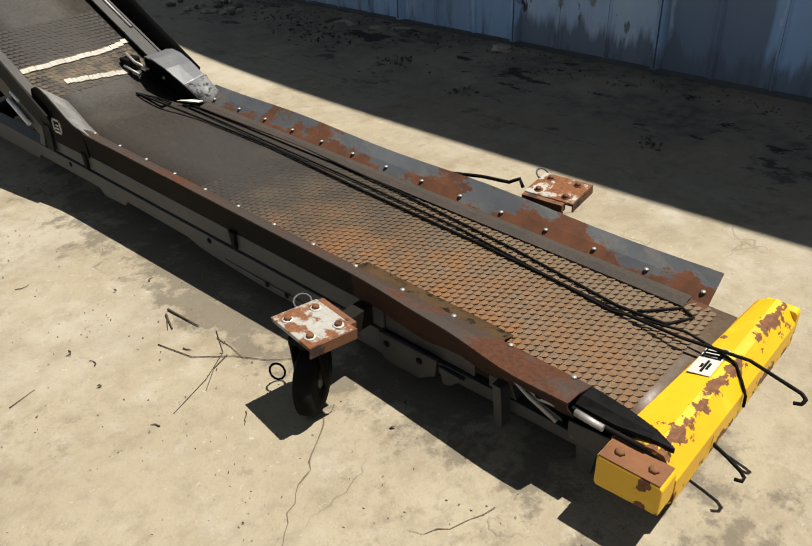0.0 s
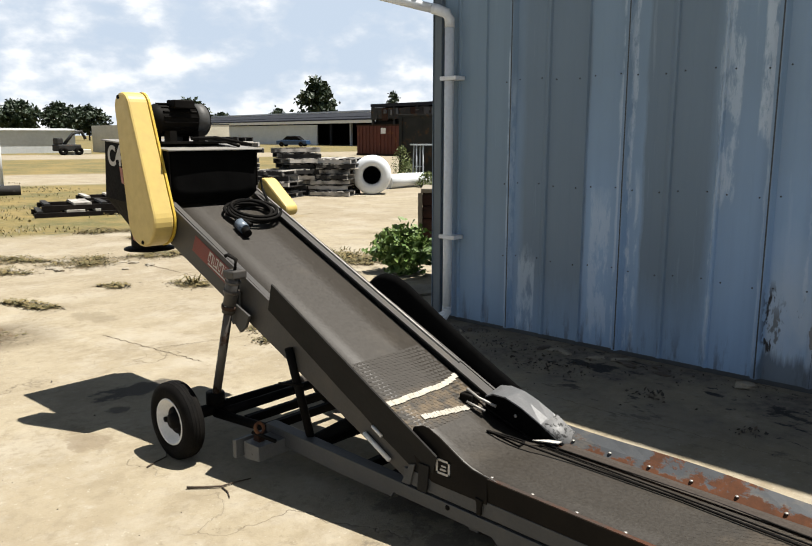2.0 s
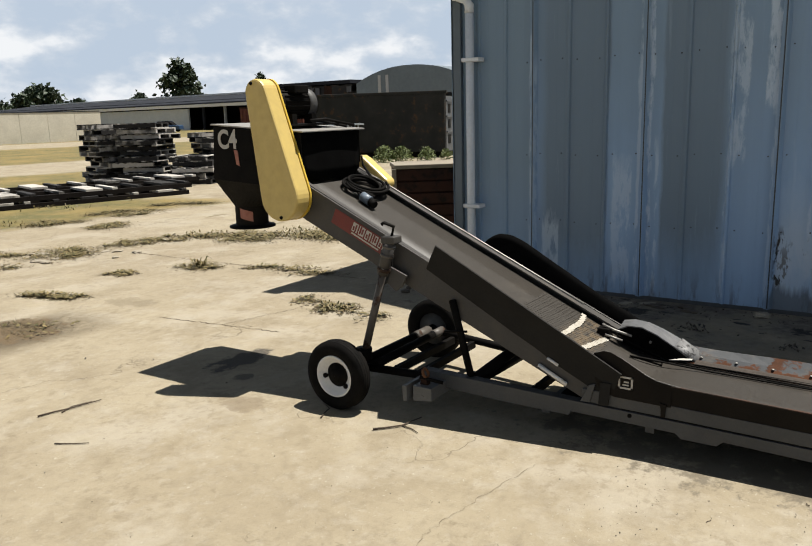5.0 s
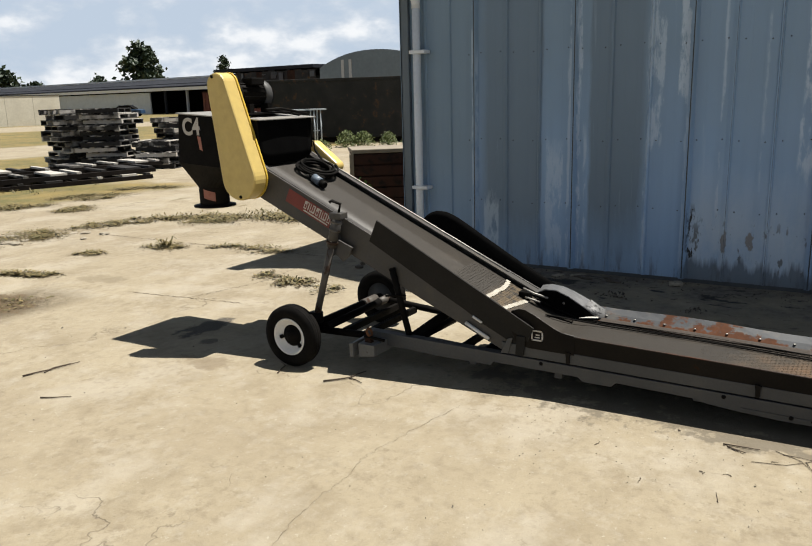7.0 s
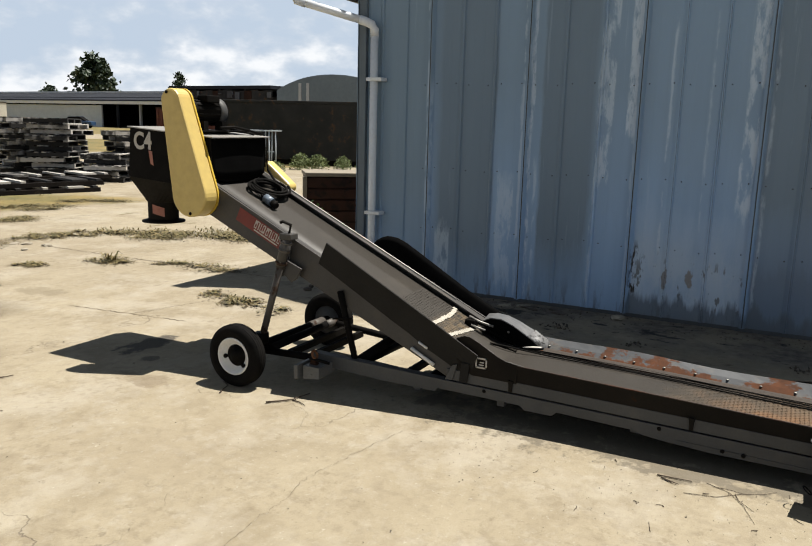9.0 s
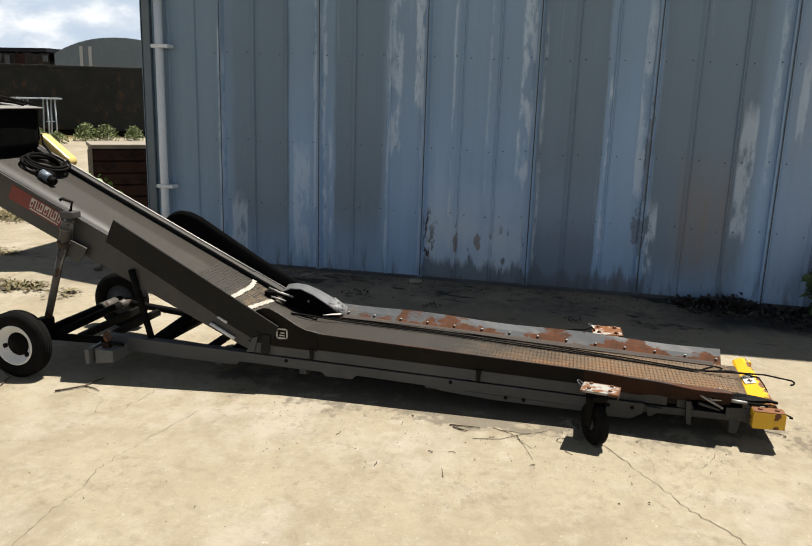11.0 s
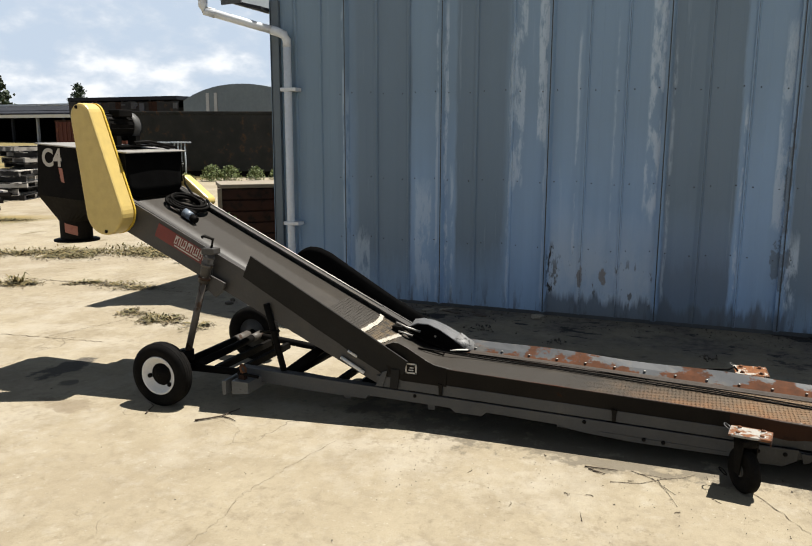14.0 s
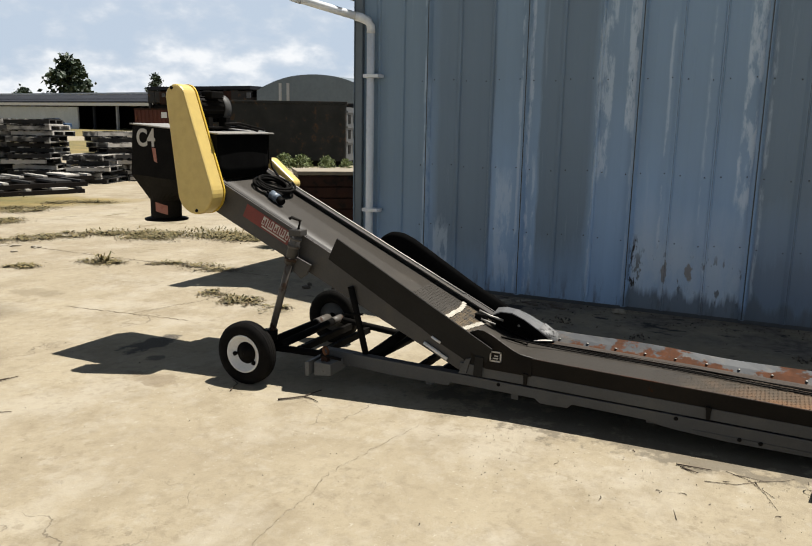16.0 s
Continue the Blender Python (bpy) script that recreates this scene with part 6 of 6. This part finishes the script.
# weeds in the slab joints
def weeds(name, spots, label, seed):
    r5 = random.Random(seed)
    g = Geo()
    for x, y, n, sx_, sy_, h in spots:
        for k in range(n):
            tuft = (k // 12) * 2.399
            px_, py_ = x + math.cos(tuft) * sx_ * 1.6 * math.sqrt((k // 12) / max(1, n / 12)) + r5.gauss(0, 0.3 * sx_), y + math.sin(tuft) * sy_ * 1.6 * math.sqrt((k // 12) / max(1, n / 12)) + r5.gauss(0, 0.35 * sy_)
            a, lean, hh = r5.uniform(0, 6.28), r5.uniform(0.7, 1.6), h * r5.uniform(0.25, 0.8)
            d = Vector((math.cos(a), math.sin(a), 0))
            s = Vector((-d.y, d.x, 0)) * 0.009
            b = Vector((px_, py_, 0))
            m = b + d * lean * hh * 0.4 + Vector((0, 0, hh * 0.7))
            t = b + d * lean * hh + Vector((0, 0, hh * (1 - 0.5 * lean)))
            g.add([b - s, b + s, m + s * 0.8, m - s * 0.8, t], [(0, 1, 2, 3), (3, 2, 4)])
    solid(name, g, "weed", label, "weeds", kind="stuff")


r9 = random.Random(33)
for k in range(16):
    x, y = (3.55 + r9.gauss(0, 0.28), 10.3 + r9.gauss(0, 0.35)) if k < 9 else (4.6 + r9.gauss(0, 0.5), 9.6 + r9.gauss(0, 0.3))
    rubble("rubble", (x, y, 0), (r9.uniform(0.03, 0.11), r9.uniform(0.03, 0.09), r9.uniform(0.010, 0.022)), 90 + k, "white_rubble", "flat broken piece of pale concrete among weeds")
rubble("rubble", (5.0, 6.15, 0), (0.26, 0.16, 0.05), 120, "white_rubble", "pale broken slab beside the shed corner")
MATS = [(5.28, 13.07, 0.37, 0.4, 1.0), (6.51, 13.04, 0.49, 0.5, 1.0), (5.4, 11.92, 0.27, 0.35, 1.0), (7.82, 13.1, 0.5, 0.35, 1.0), (4.50, 10.15, 0.25, 0.25, 0.8), (4.95, 10.1, 0.30, 0.28, 0.9), (5.35, 9.55, 0.35, 0.25, 0.9), (5.60, 9.05, 0.35, 0.45, 1.3), (5.95, 8.35, 0.40, 0.45, 1.3), (3.62, 10.39, 0.39, 0.5, 0.6), (3.19, 8.65, 0.15, 0.14, 1.1), (3.79, 8.12, 0.24, 0.2, 0.6), (4.1, 7.36, 0.33, 0.14, 0.5), (4.08, 6.75, 0.25, 0.10, 0.5), (2.27, 8.32, 0.33, 0.15, 1.2), (3.06, 5.77, 0.16, 0.18, 0.3), (3.0, 5.35, 0.10, 0.16, 0.1), (3.18, 6.15, 0.10, 0.16, 0.2), (2.65, 10.23, 0.3, 0.3, 0.7), (3.15, 10.95, 0.35, 0.3, 0.8), (6.05, 7.75, 0.30, 0.35, 1.3), (1.50, 7.55, 0.34, 0.22, 0.05)]
r8 = random.Random(21)
mats, clods = Geo(), Geo()
cross, along = Vector((0.375, -0.927, 0)), Vector((0.927, 0.375, 0))
for x, y, half, deep, lush in MATS:
    lobes = [(r8.uniform(-0.9, 0.9), r8.uniform(-0.7, 0.7), r8.uniform(0.12, 0.4)) for k in range(9)]
    for k in range(int(8500 * half * deep * lush) + 40):
        a, b, q = r8.choice(lobes)
        q *= 0.75
        p = Vector((x, y, 0)) + cross * half * (a + r8.gauss(0, q)) + along * deep * (b + r8.gauss(0, q))
        mat_leaf(mats, (p.x, p.y, 0.003 + abs(r8.gauss(0, 0.010))), r8.uniform(0.018, 0.055), r8)
    for k in range(int(12000 * half * deep) + 200):
        a, b, q = r8.choice(lobes)
        p = Vector((x, y, 0)) + cross * half * (a + r8.gauss(0, q * 1.2)) + along * deep * (b + r8.gauss(0, q * 1.2))
        mat_leaf(clods, (p.x, p.y, 0.003), r8.uniform(0.008, 0.040 if lush > 0.1 else 0.02), r8)
solid("weeds", mats, "weed", "low mats of dry and green weeds in the slab joints", "weeds", kind="stuff")
spots = [(3.79, 8.12, 30, 0.03, 0.03, 0.20), (3.06, 5.80, 60, 0.06, 0.08, 0.09), (6.1, 8.6, 160, 0.3, 0.3, 0.08), (5.5, 9.6, 100, 0.3, 0.3, 0.06)]
weeds("weed_tufts", spots, "upright tufts among the weeds", 3)
solid("dirt_clods", clods, "soil", "dark soil and dead leaves round the weeds", "litter", kind="stuff")
spots = [(r5x, r5y, 34, 0.5, 0.5, 0.10) for r5x, r5y in ((rng.uniform(-6, 9), rng.uniform(13.2, 30)) for k in range(300)) if r5x < 8.0 or r5y > 21]
weeds("field_grass", spots, "dry grass tufts in the field", 4)
clumps = Geo()
for cx, cy, wide, h, n in ((16.5, 16.0, 0.24, 0.42, 900), (16.9, 15.7, 0.20, 0.30, 500), (18.5, 15.9, 0.26, 0.50, 900), (18.9, 15.5, 0.26, 0.46, 900), (19.6, 15.0, 0.22, 0.40, 700), (20.2, 14.6, 0.16, 0.30, 400), (18.6, 19.0, 0.30, 1.10, 900), (18.3, 18.5, 0.25, 0.60, 600)):
    for j in range(n):
        q, a = rng.random() ** 0.6, rng.uniform(0, 6.28)
        up = rng.random()
        side_r = wide * 1.5 * math.sqrt(max(0.05, 1 - up * up)) * q
        leaf_card(clumps, (cx + math.cos(a) * side_r, cy + math.sin(a) * side_r, 0.02 + h * up), rng.uniform(0.03, 0.08), rng)
solid("tall_weeds", clumps, "yard_weed", "clumps of tall green weeds by the scrap yard", "weeds", kind="stuff")

# ---- scrap yard ----
def pallet(name, at, yaw, label, size=(1.15, 1.0, 0.13)):
    ob = thing(name, (0, 0, 0), label, "pallet", group="stacked pallets")
    w, d, h = size
    for k in range(3):
        x = -w / 2 + (w - 0.09) * k / 2
        part("stringer", Geo().box((x, -d / 2, 0.022), (x + 0.09, d / 2, h - 0.022)), "wood", ob)
    for z0 in (0.0, h - 0.022):
        n = 6 if z0 else 4
        for k in range(n):
            y = -d / 2 + (d - 0.11) * k / (n - 1)
            part("deck_board", Geo().box((-w / 2, y, z0), (w / 2, y + 0.11, z0 + 0.022)), "wood", ob)
    ob.matrix_basis = pose(*at, 0, 0, yaw)
    return ob


def at_pose(x, y, z, yaw):
    return pose(x, y, z, rng.uniform(-1, 1), rng.uniform(-1, 1), yaw + rng.uniform(-7, 7))


first = pallet("pallet", (10.75, 19.0, 0), 75, "dark weathered wooden pallet in a stack")
for bx, by, n, yaw in ((10.75, 19.0, 11, 75), (11.05, 17.95, 11, 28), (11.45, 16.55, 5, 25), (12.2, 16.75, 9, 70), (12.9, 16.0, 7, 30)):
    for k in range(n):
        if (bx, by, k) == (10.75, 19.0, 0):
            continue
        copy_thing(first, at_pose(bx + rng.uniform(-0.14, 0.14), by + rng.uniform(-0.14, 0.14), 0.001 + 0.133 * k, yaw))


def long_rack(at, yaw, label):
    ob = thing("steel_rack", (0, 0, 0), label, "rack", group="steel racks on the ground")
    for y in (-0.45, 0.45):
        part("beam", Geo().box((-2.1, y - 0.06, 0.0), (2.1, y + 0.06, 0.085)), "rack_black", ob)
    for k in range(9):
        x = -2.05 + 4.0 * k / 8
        part("cross_bar", Geo().box((x, -0.5, 0.085), (x + 0.1 + 0.22 * (k % 3 == 1), 0.5, 0.125)), "wood", ob)
    ob.matrix_basis = pose(*at, 0, 0, yaw)
    return ob


r1 = long_rack((7.4, 15.6, 0), -18, "long dark steel rack lying on the grass")
copy_thing(r1, pose(7.55, 15.66, 0.126, 0, 0, -17))
copy_thing(r1, pose(8.6, 16.9, 0, 0, 0, -19))
copy_thing(r1, pose(8.9, 16.95, 0.126, 0, 0, -16))

drum = thing("fan_housing", (13.62, 15.42, 0), "white round fan housing lying on the concrete", "fan housing")
to_cam = math.degrees(math.atan2(15.42 - 1.6, 13.62 + 0.8))
m = pose(13.62, 15.42, 0.50, 0, 0, to_cam)
part("shell", Geo().lathe([(-0.30, 0.23), (-0.34, 0.30), (-0.32, 0.46), (-0.2, 0.50), (0.25, 0.50), (0.32, 0.44), (0.32, 0.23)], m, 32), "white_pvc", drum)
part("inner_duct", Geo().lathe([(-0.31, 0.235), (0.3, 0.235), (0.3, 0.001), (0.28, 0.001), (0.28, 0.225), (-0.31, 0.225)], m, 24, False), "black", drum)
solid("white_duct", Geo().tube([(15.25, 16.45, 0.20), (16.1, 16.5, 0.22), (17.2, 16.6, 0.20)], 0.20, 16), "white_pvc", "length of white duct lying on the ground", "duct", at=(15.25, 16.45, 0))

bin_ = thing("rubbish_bin", (6.73, 7.62, 0), "rust-brown timber bin with pale rim standing on concrete", "bin")
m = pose(6.73, 7.62, 0, 0, 0, -51)
part("wall", Geo().box((0.02, 0.02, 0), (2.08, 0.7, 0.80), m), "brick", bin_)
part("rim", Geo().box((0, -0.02, 0.801), (2.1, 0.72, 0.855), m), "coping", bin_, "pale tan rim", bevel=0.008)
part("corner_post", Geo().box((-0.035, -0.035, 0), (0.018, 0.04, 0.80), m), "coping", bin_, "pale corner post")
for k in range(5):
    part("board", Geo().box((0.02, -0.015, 0.03 + 0.155 * k), (2.08, 0.019, 0.165 + 0.155 * k), m), "brick", bin_, bevel=0.004)

tr = thing("scrap_container", (21, 18, 0), "long rusty open scrap container", "container")
m = Matrix.Translation((19.7, 20.1, 0)) @ Matrix.Rotation(math.radians(-73), 4, "Z")
part("side_wall", Geo().box((0.0, -0.1, 0.20), (5.15, -0.02, 2.13), m), "container", tr, bevel=0.01)
part("side_wall", Geo().box((0.0, 2.12, 0.20), (5.15, 2.2, 2.13), m), "container", tr, bevel=0.01)
part("end_wall", Geo().box((0.0, -0.019, 0.20), (0.08, 2.119, 2.05), m), "container", tr)
part("end_wall", Geo().box((5.07, -0.019, 0.20), (5.15, 2.119, 2.05), m), "soffit", tr, "faded grey end wall")
for y in (-0.13, 2.11):
    part("top_rail", Geo().box((-0.05, y, 2.131), (5.2, y + 0.12, 2.23), m), "container", tr, bevel=0.01)
for x in (0.02, 5.02):
    part("corner_post", Geo().box((x, -0.16, 0.12), (x + 0.11, -0.101, 2.13), m), "container", tr)
for k in range(3):
    for x in (0.25, 1.0, 1.7):
        part("end_slot", Geo().box((5.151, x, 0.45 + 0.52 * k), (5.165, x + 0.35, 0.75 + 0.52 * k), m), "black", tr)
    part("end_bar", Geo().box((5.151, 0.0, 0.82 + 0.52 * k), (5.19, 2.1, 0.88 + 0.52 * k), m), "soffit", tr)
part("skid", Geo().box((0.1, 0.1, 0.0), (5.0, 2.0, 0.19), m), "black", tr)

for sx_, sy_, legs in ((16.95, 16.98, (0.05, 0.26)), (17.52, 16.62, (0.12, 0.34))):
    stand = thing("steel_stand", (0, 0, 0), "pale steel stand among weeds", "stand", group="steel stands")
    for dx in legs:
        for dy in (-0.14, 0.14):
            part("leg", Geo().tube([(dx - 0.02, dy * 1.4, 0), (dx, dy, 1.2)], 0.022, 8), "trim", stand)
    part("top", Geo().box((-0.06, -0.2, 1.2), (0.52, 0.2, 1.24), None), "trim", stand)
    part("tie", Geo().box((legs[0], -0.012, 0.55), (legs[1], 0.012, 0.58), None), "trim", stand)
    stand.matrix_basis = pose(sx_, sy_, 0, 0, 0, -31)

post = thing("marker_post", (6.9, 22.0, 0), "white marker post standing in dry grass", "post")
part("shaft", Geo().tube([(6.9, 22.0, 0), (6.9, 22.0, 2.0)], 0.08, 12), "white_pvc", post)
part("footing", Geo().tube([(6.4, 22.1, 0.12), (7.3, 21.8, 0.12)], 0.13, 10), "wood", post)

# ---- far buildings ----
def far_box(name, x0, y0, x1, y1, h, material, label, category="building"):
    """A long building whose front runs from (x0, y0) to (x1, y1)."""
    d = Vector((x1 - x0, y1 - y0, 0))
    yaw = math.degrees(math.atan2(d.y, d.x))
    ob = thing(name, (x0, y0, 0), label, category)
    return ob, pose(x0, y0, 0, 0, 0, yaw), d.length


ob, m, L = far_box("block_wall", 31.4, 62.0, 39.9, 60.0, 2.35, "block", "long pale block wall across the field", "wall")
for k in range(4):
    part("wall_bay", Geo().box((L * k / 4 + 0.01, 0, 0), (L * (k + 1) / 4 - 0.01, 0.4, 2.40), m), "block", ob)
m2 = pose(31.4, 62.0, 0, 0, 0, 86)
part("wall_bay", Geo().box((0.0, -0.4, 0), (8.0, 0, 2.35), m2), "block", ob)
part("coping", Geo().box((0, -0.03, 2.405), (L, 0.43, 2.47), m), "roof_dark", ob)

ob, m, L = far_box("low_shed", 86, 170, 70, 42, 4.5, "roof_dark", "long low shed with dark roof and open bays")
part("roof", Geo().prism([(-1.0, 3.6), (14, 5.2), (14, 5.35), (6.5, 4.56), (6.5, 4.64), (2.5, 4.20), (2.5, 4.13), (-1.0, 3.75)], 0, L, m), "roof_dark", ob)
part("roof_edge", Geo().prism([(-1.25, 3.15), (-1.05, 3.15), (-1.05, 3.55), (-1.25, 3.55)], L * 0.05, L * 0.98, m), "white", ob, "white roof edge")
part("ridge_edge", Geo().box((0, 13.7, 5.36), (L, 14.2, 5.62), m), "white", ob, "white ridge flashing")
part("back_wall", Geo().box((0, 13, 0), (L, 13.4, 4.8), m), "black", ob)
for k in range(26):
    part("column", Geo().box((L * k / 26, -0.2, 0), (L * k / 26 + 0.3, 0.1, 3.4), m), "roof_pale" if k in (18, 20) else "roof_dark", ob)
part("front_wall", Geo().box((L * 0.20, -0.55, 0), (L * 0.632, -0.35, 3.0), m), "shed_pale", ob, "pale sheet wall")

ob, m, L = far_box("pale_shed", 13, 70, 29.5, 68, 4, "shed_pale", "pale metal shed at the edge of the field")
part("wall", Geo().box((0, 0, 0), (L, 6, 1.9), m), "shed_pale", ob)
part("roof", Geo().prism([(-0.3, 1.9), (3, 2.1), (6.3, 1.9)], -0.3, L + 0.3, m), "roof_pale", ob)
part("door", Geo().box((5.5, -0.06, 0), (6.6, -0.001, 1.7), m), "roof_dark", ob)

ob, m, L = far_box("arched_shed", 40, 32.8, 40, 24.4, 6, "quonset", "grey arched metal shed")
arc = [(L * k / 24, 3.50 + 0.98 * (1 - abs(k / 12 - 1) ** 2.2)) for k in range(25)]
part("shell", Geo().prism([(0, 0)] + arc + [(L, 0)], 0, 25, m, axis="y"), "quonset", ob)
for k in (1.75, 2.35):
    part("light_strip", Geo().box((k, -0.03, 0.2), (k + 0.22, -0.001, 3.95), m), "roof_pale", ob)

ob, m, L = far_box("dark_shed", 45, 46.7, 44, 36.0, 4, "container", "dark low shed full of scrap")
part("roof", Geo().box((0, -0.4, 3.75), (L, 8, 4.0), m), "roof_dark", ob)
# black sheets stand for the shade under the open shed's roof
part("back_wall", Geo().box((0, 4, 0), (L, 4.3, 3.75), m), "black", ob)
part("front_wall", Geo().box((0, 0.0, 0), (L, 0.12, 2.6), m), "black", ob, "black sheet added for the shade under the roof")
part("end_wall", Geo().box((0, 0.121, 0), (0.12, 4, 3.74), m), "black", ob)
for k in range(16):
    x, z = L * (k + 0.1) / 16, 2.75 + rng.uniform(-0.1, 0.1)
    part("fascia_sheet", Geo().box((x, -0.42 + 0.02 * (k % 2), z), (x + L / 16 + 0.1, -0.405 + 0.02 * (k % 2), 3.72 - rng.uniform(0, 0.12)), m), "rust_dark" if k % 5 == 2 else "container", ob)
for k in range(9):
    x = L * rng.random()
    part("hung_scrap", Geo().box((x, -0.50, 2.9 + rng.uniform(0, 0.5)), (x + rng.uniform(0.2, 0.5), -0.43, 3.45 + rng.uniform(0, 0.15)), m), rng.choice(("base", "hitch", "soffit")), ob)
for k in range(4):
    part("post", Geo().box((L * k / 4, -0.3, 0), (L * k / 4 + 0.2, -0.1, 3.75), m), "container", ob)
for k in range(14):
    x = L * rng.random()
    part("scrap", Geo().box((x - 0.5, 0.2, 2.0 + rng.uniform(-0.2, 0.4)), (x + 0.6, 1.0, 3.0 + rng.uniform(-0.3, 0.6)), m), "container", ob)

ob = thing("storage_container", (41.6, 41.0, 0), "rust-red container with a white sign before the shed", "container")
mm = pose(41.6, 40.95, 0, 0, 0, -90)
part("body", Geo().box((-3.05, -1.2, 0.1), (3.05, 1.2, 2.25), mm), "red_container", ob, bevel=0.03)
part("sign", Geo().box((-0.45, -1.26, 1.62), (0.05, -1.245, 2.02), mm), "white", ob, "white sign")
part("top_rail", Geo().box((-3.06, -1.25, 2.16), (3.06, -1.201, 2.27), mm), "rust_dark", ob)
part("sill_rail", Geo().box((-3.06, -1.25, 0.0), (3.06, -1.201, 0.14), mm), "rust_dark", ob)
for k in range(16):
    part("rib", Geo().box((-2.95 + 0.38 * k, -1.24, 0.15), (-2.80 + 0.38 * k, -1.201, 2.155), mm), "red_container", ob)
car = thing("parked_car", (64, 83, 0), "dark blue car parked before the long shed", "car")
mm = pose(65.0, 82.0, 0, 0, 0, -60)
part("body", Geo().prism([(-2.1, 0.3), (-2.1, 0.75), (-1.2, 0.85), (1.3, 0.88), (2.1, 0.8), (2.15, 0.3)], -0.85, 0.85, mm, axis="y"), "car_blue", car, bevel=0.06)
part("cabin", Geo().prism([(-1.3, 0.86), (-0.7, 1.35), (0.7, 1.38), (1.4, 0.88)], -0.72, 0.72, mm, axis="y"), "black", car, bevel=0.05)
part("car_roof", Geo().box((-0.7, -0.7, 1.381), (0.7, 0.7, 1.42), mm), "car_blue", car)
for a, b in ((-1.35, -0.87), (1.35, -0.87), (-1.35, 0.67), (1.35, 0.67)):
    part("wheel", Geo().lathe([(0, 0.05), (0, 0.32), (0.2, 0.32), (0.2, 0.05)], mm @ pose(a, b, 0.32, 0, 0, 90), 16), "rubber", car)
ob = thing("parked_machine", (25, 60, 0), "rusty machine parked before the shed", "machine")
part("body", Geo().box((24.6, 60, 0.3), (26.4, 61.2, 0.8)), "container", ob, bevel=0.1)
part("cab", Geo().box((24.6, 60.2, 0.8), (25.1, 61.0, 1.3)), "container", ob, bevel=0.1)
part("boom", Geo().tube([(25.3, 60.6, 0.8), (26.0, 60.6, 1.6), (26.7, 60.6, 1.8), (27.0, 60.6, 1.2)], 0.12, 8), "container", ob)
for q in (24.9, 26.1):
    part("wheel", Geo().lathe([(-0.15, 0.1), (-0.15, 0.3), (0.15, 0.3), (0.15, 0.1)], pose(q, 59.9, 0.3, 0, 0, 90), 16), "rubber", ob)
for k, (x, y) in enumerate(((25.5, 61.0), (26.8, 62.5))):
    ob = thing("scrap_block", (x, y, 0), "pale block of scrap lying in the yard", "scrap", group="scrap blocks")
    part("body", Geo().box((x, y, 0), (x + 1.5, y + 1.0, 0.25 + 0.12 * k), None), "block", ob, bevel=0.05)


def tree(x, y, h, r, seed, shape="round"):
    r6 = random.Random(seed)
    ob = thing("tree", (x, y, 0), "dark green leafy tree behind the buildings", "tree", group="trees behind the buildings")
    trunk = Geo().tube([(x, y, 0), (x + 0.1, y, h * 0.4), (x, y + 0.1, h * 0.85)], h * 0.028, 8, taper=0.3)
    for k in range(5):
        a = k * 1.26
        trunk.tube([(x, y, h * (0.35 + 0.08 * k)), (x + math.cos(a) * r * 0.6, y + math.sin(a) * r * 0.6, h * (0.5 + 0.08 * k))], h * 0.01, 5, taper=0.4)
    part("trunk", trunk, "twig", ob)
    leaves = Geo()
    for k in range(70):
        u = r6.random()
        z = h * (0.30 + 0.70 * u)
        lim = r * ((1 - u) ** 0.55 if shape == "cone" else math.sqrt(max(0.02, 1 - (2 * u - 0.9) ** 2)))
        a, q = r6.uniform(0, 6.28), lim * math.sqrt(r6.random())
        c = Vector((x + math.cos(a) * q, y + math.sin(a) * q, z))
        for j in range(42):
            p = c + Vector((r6.gauss(0, 1), r6.gauss(0, 1), r6.gauss(0, 0.7))) * r * 0.13
            leaf_card(leaves, p, r * 0.21 * r6.uniform(0.6, 1.3), r6)
    part("crown", leaves, "tree", ob)


for x, h, r, q, shape in ((92.7, 11.0, 4.4, 1, "cone"), (113.2, 9.8, 1.9, 2, "round"), (84, 5.6, 2.0, 3, "round"), (66.0, 6.5, 3.5, 4, "round"), (58.5, 4.7, 2.5, 5, "round"), (50.0, 5.2, 2.6, 6, "round"), (46.0, 5.5, 2.7, 7, "round"), (40.5, 5.6, 2.9, 8, "round"), (35.5, 5.8, 3.0, 9, "round"), (29.5, 6.0, 3.2, 10, "round"), (23, 5.8, 3.4, 11, "round"), (72.5, 4.7, 2.2, 13, "round")):
    tree(2 * x + 0.9, 218.0, 2 * h - 1.5, 2 * r, q, shape)
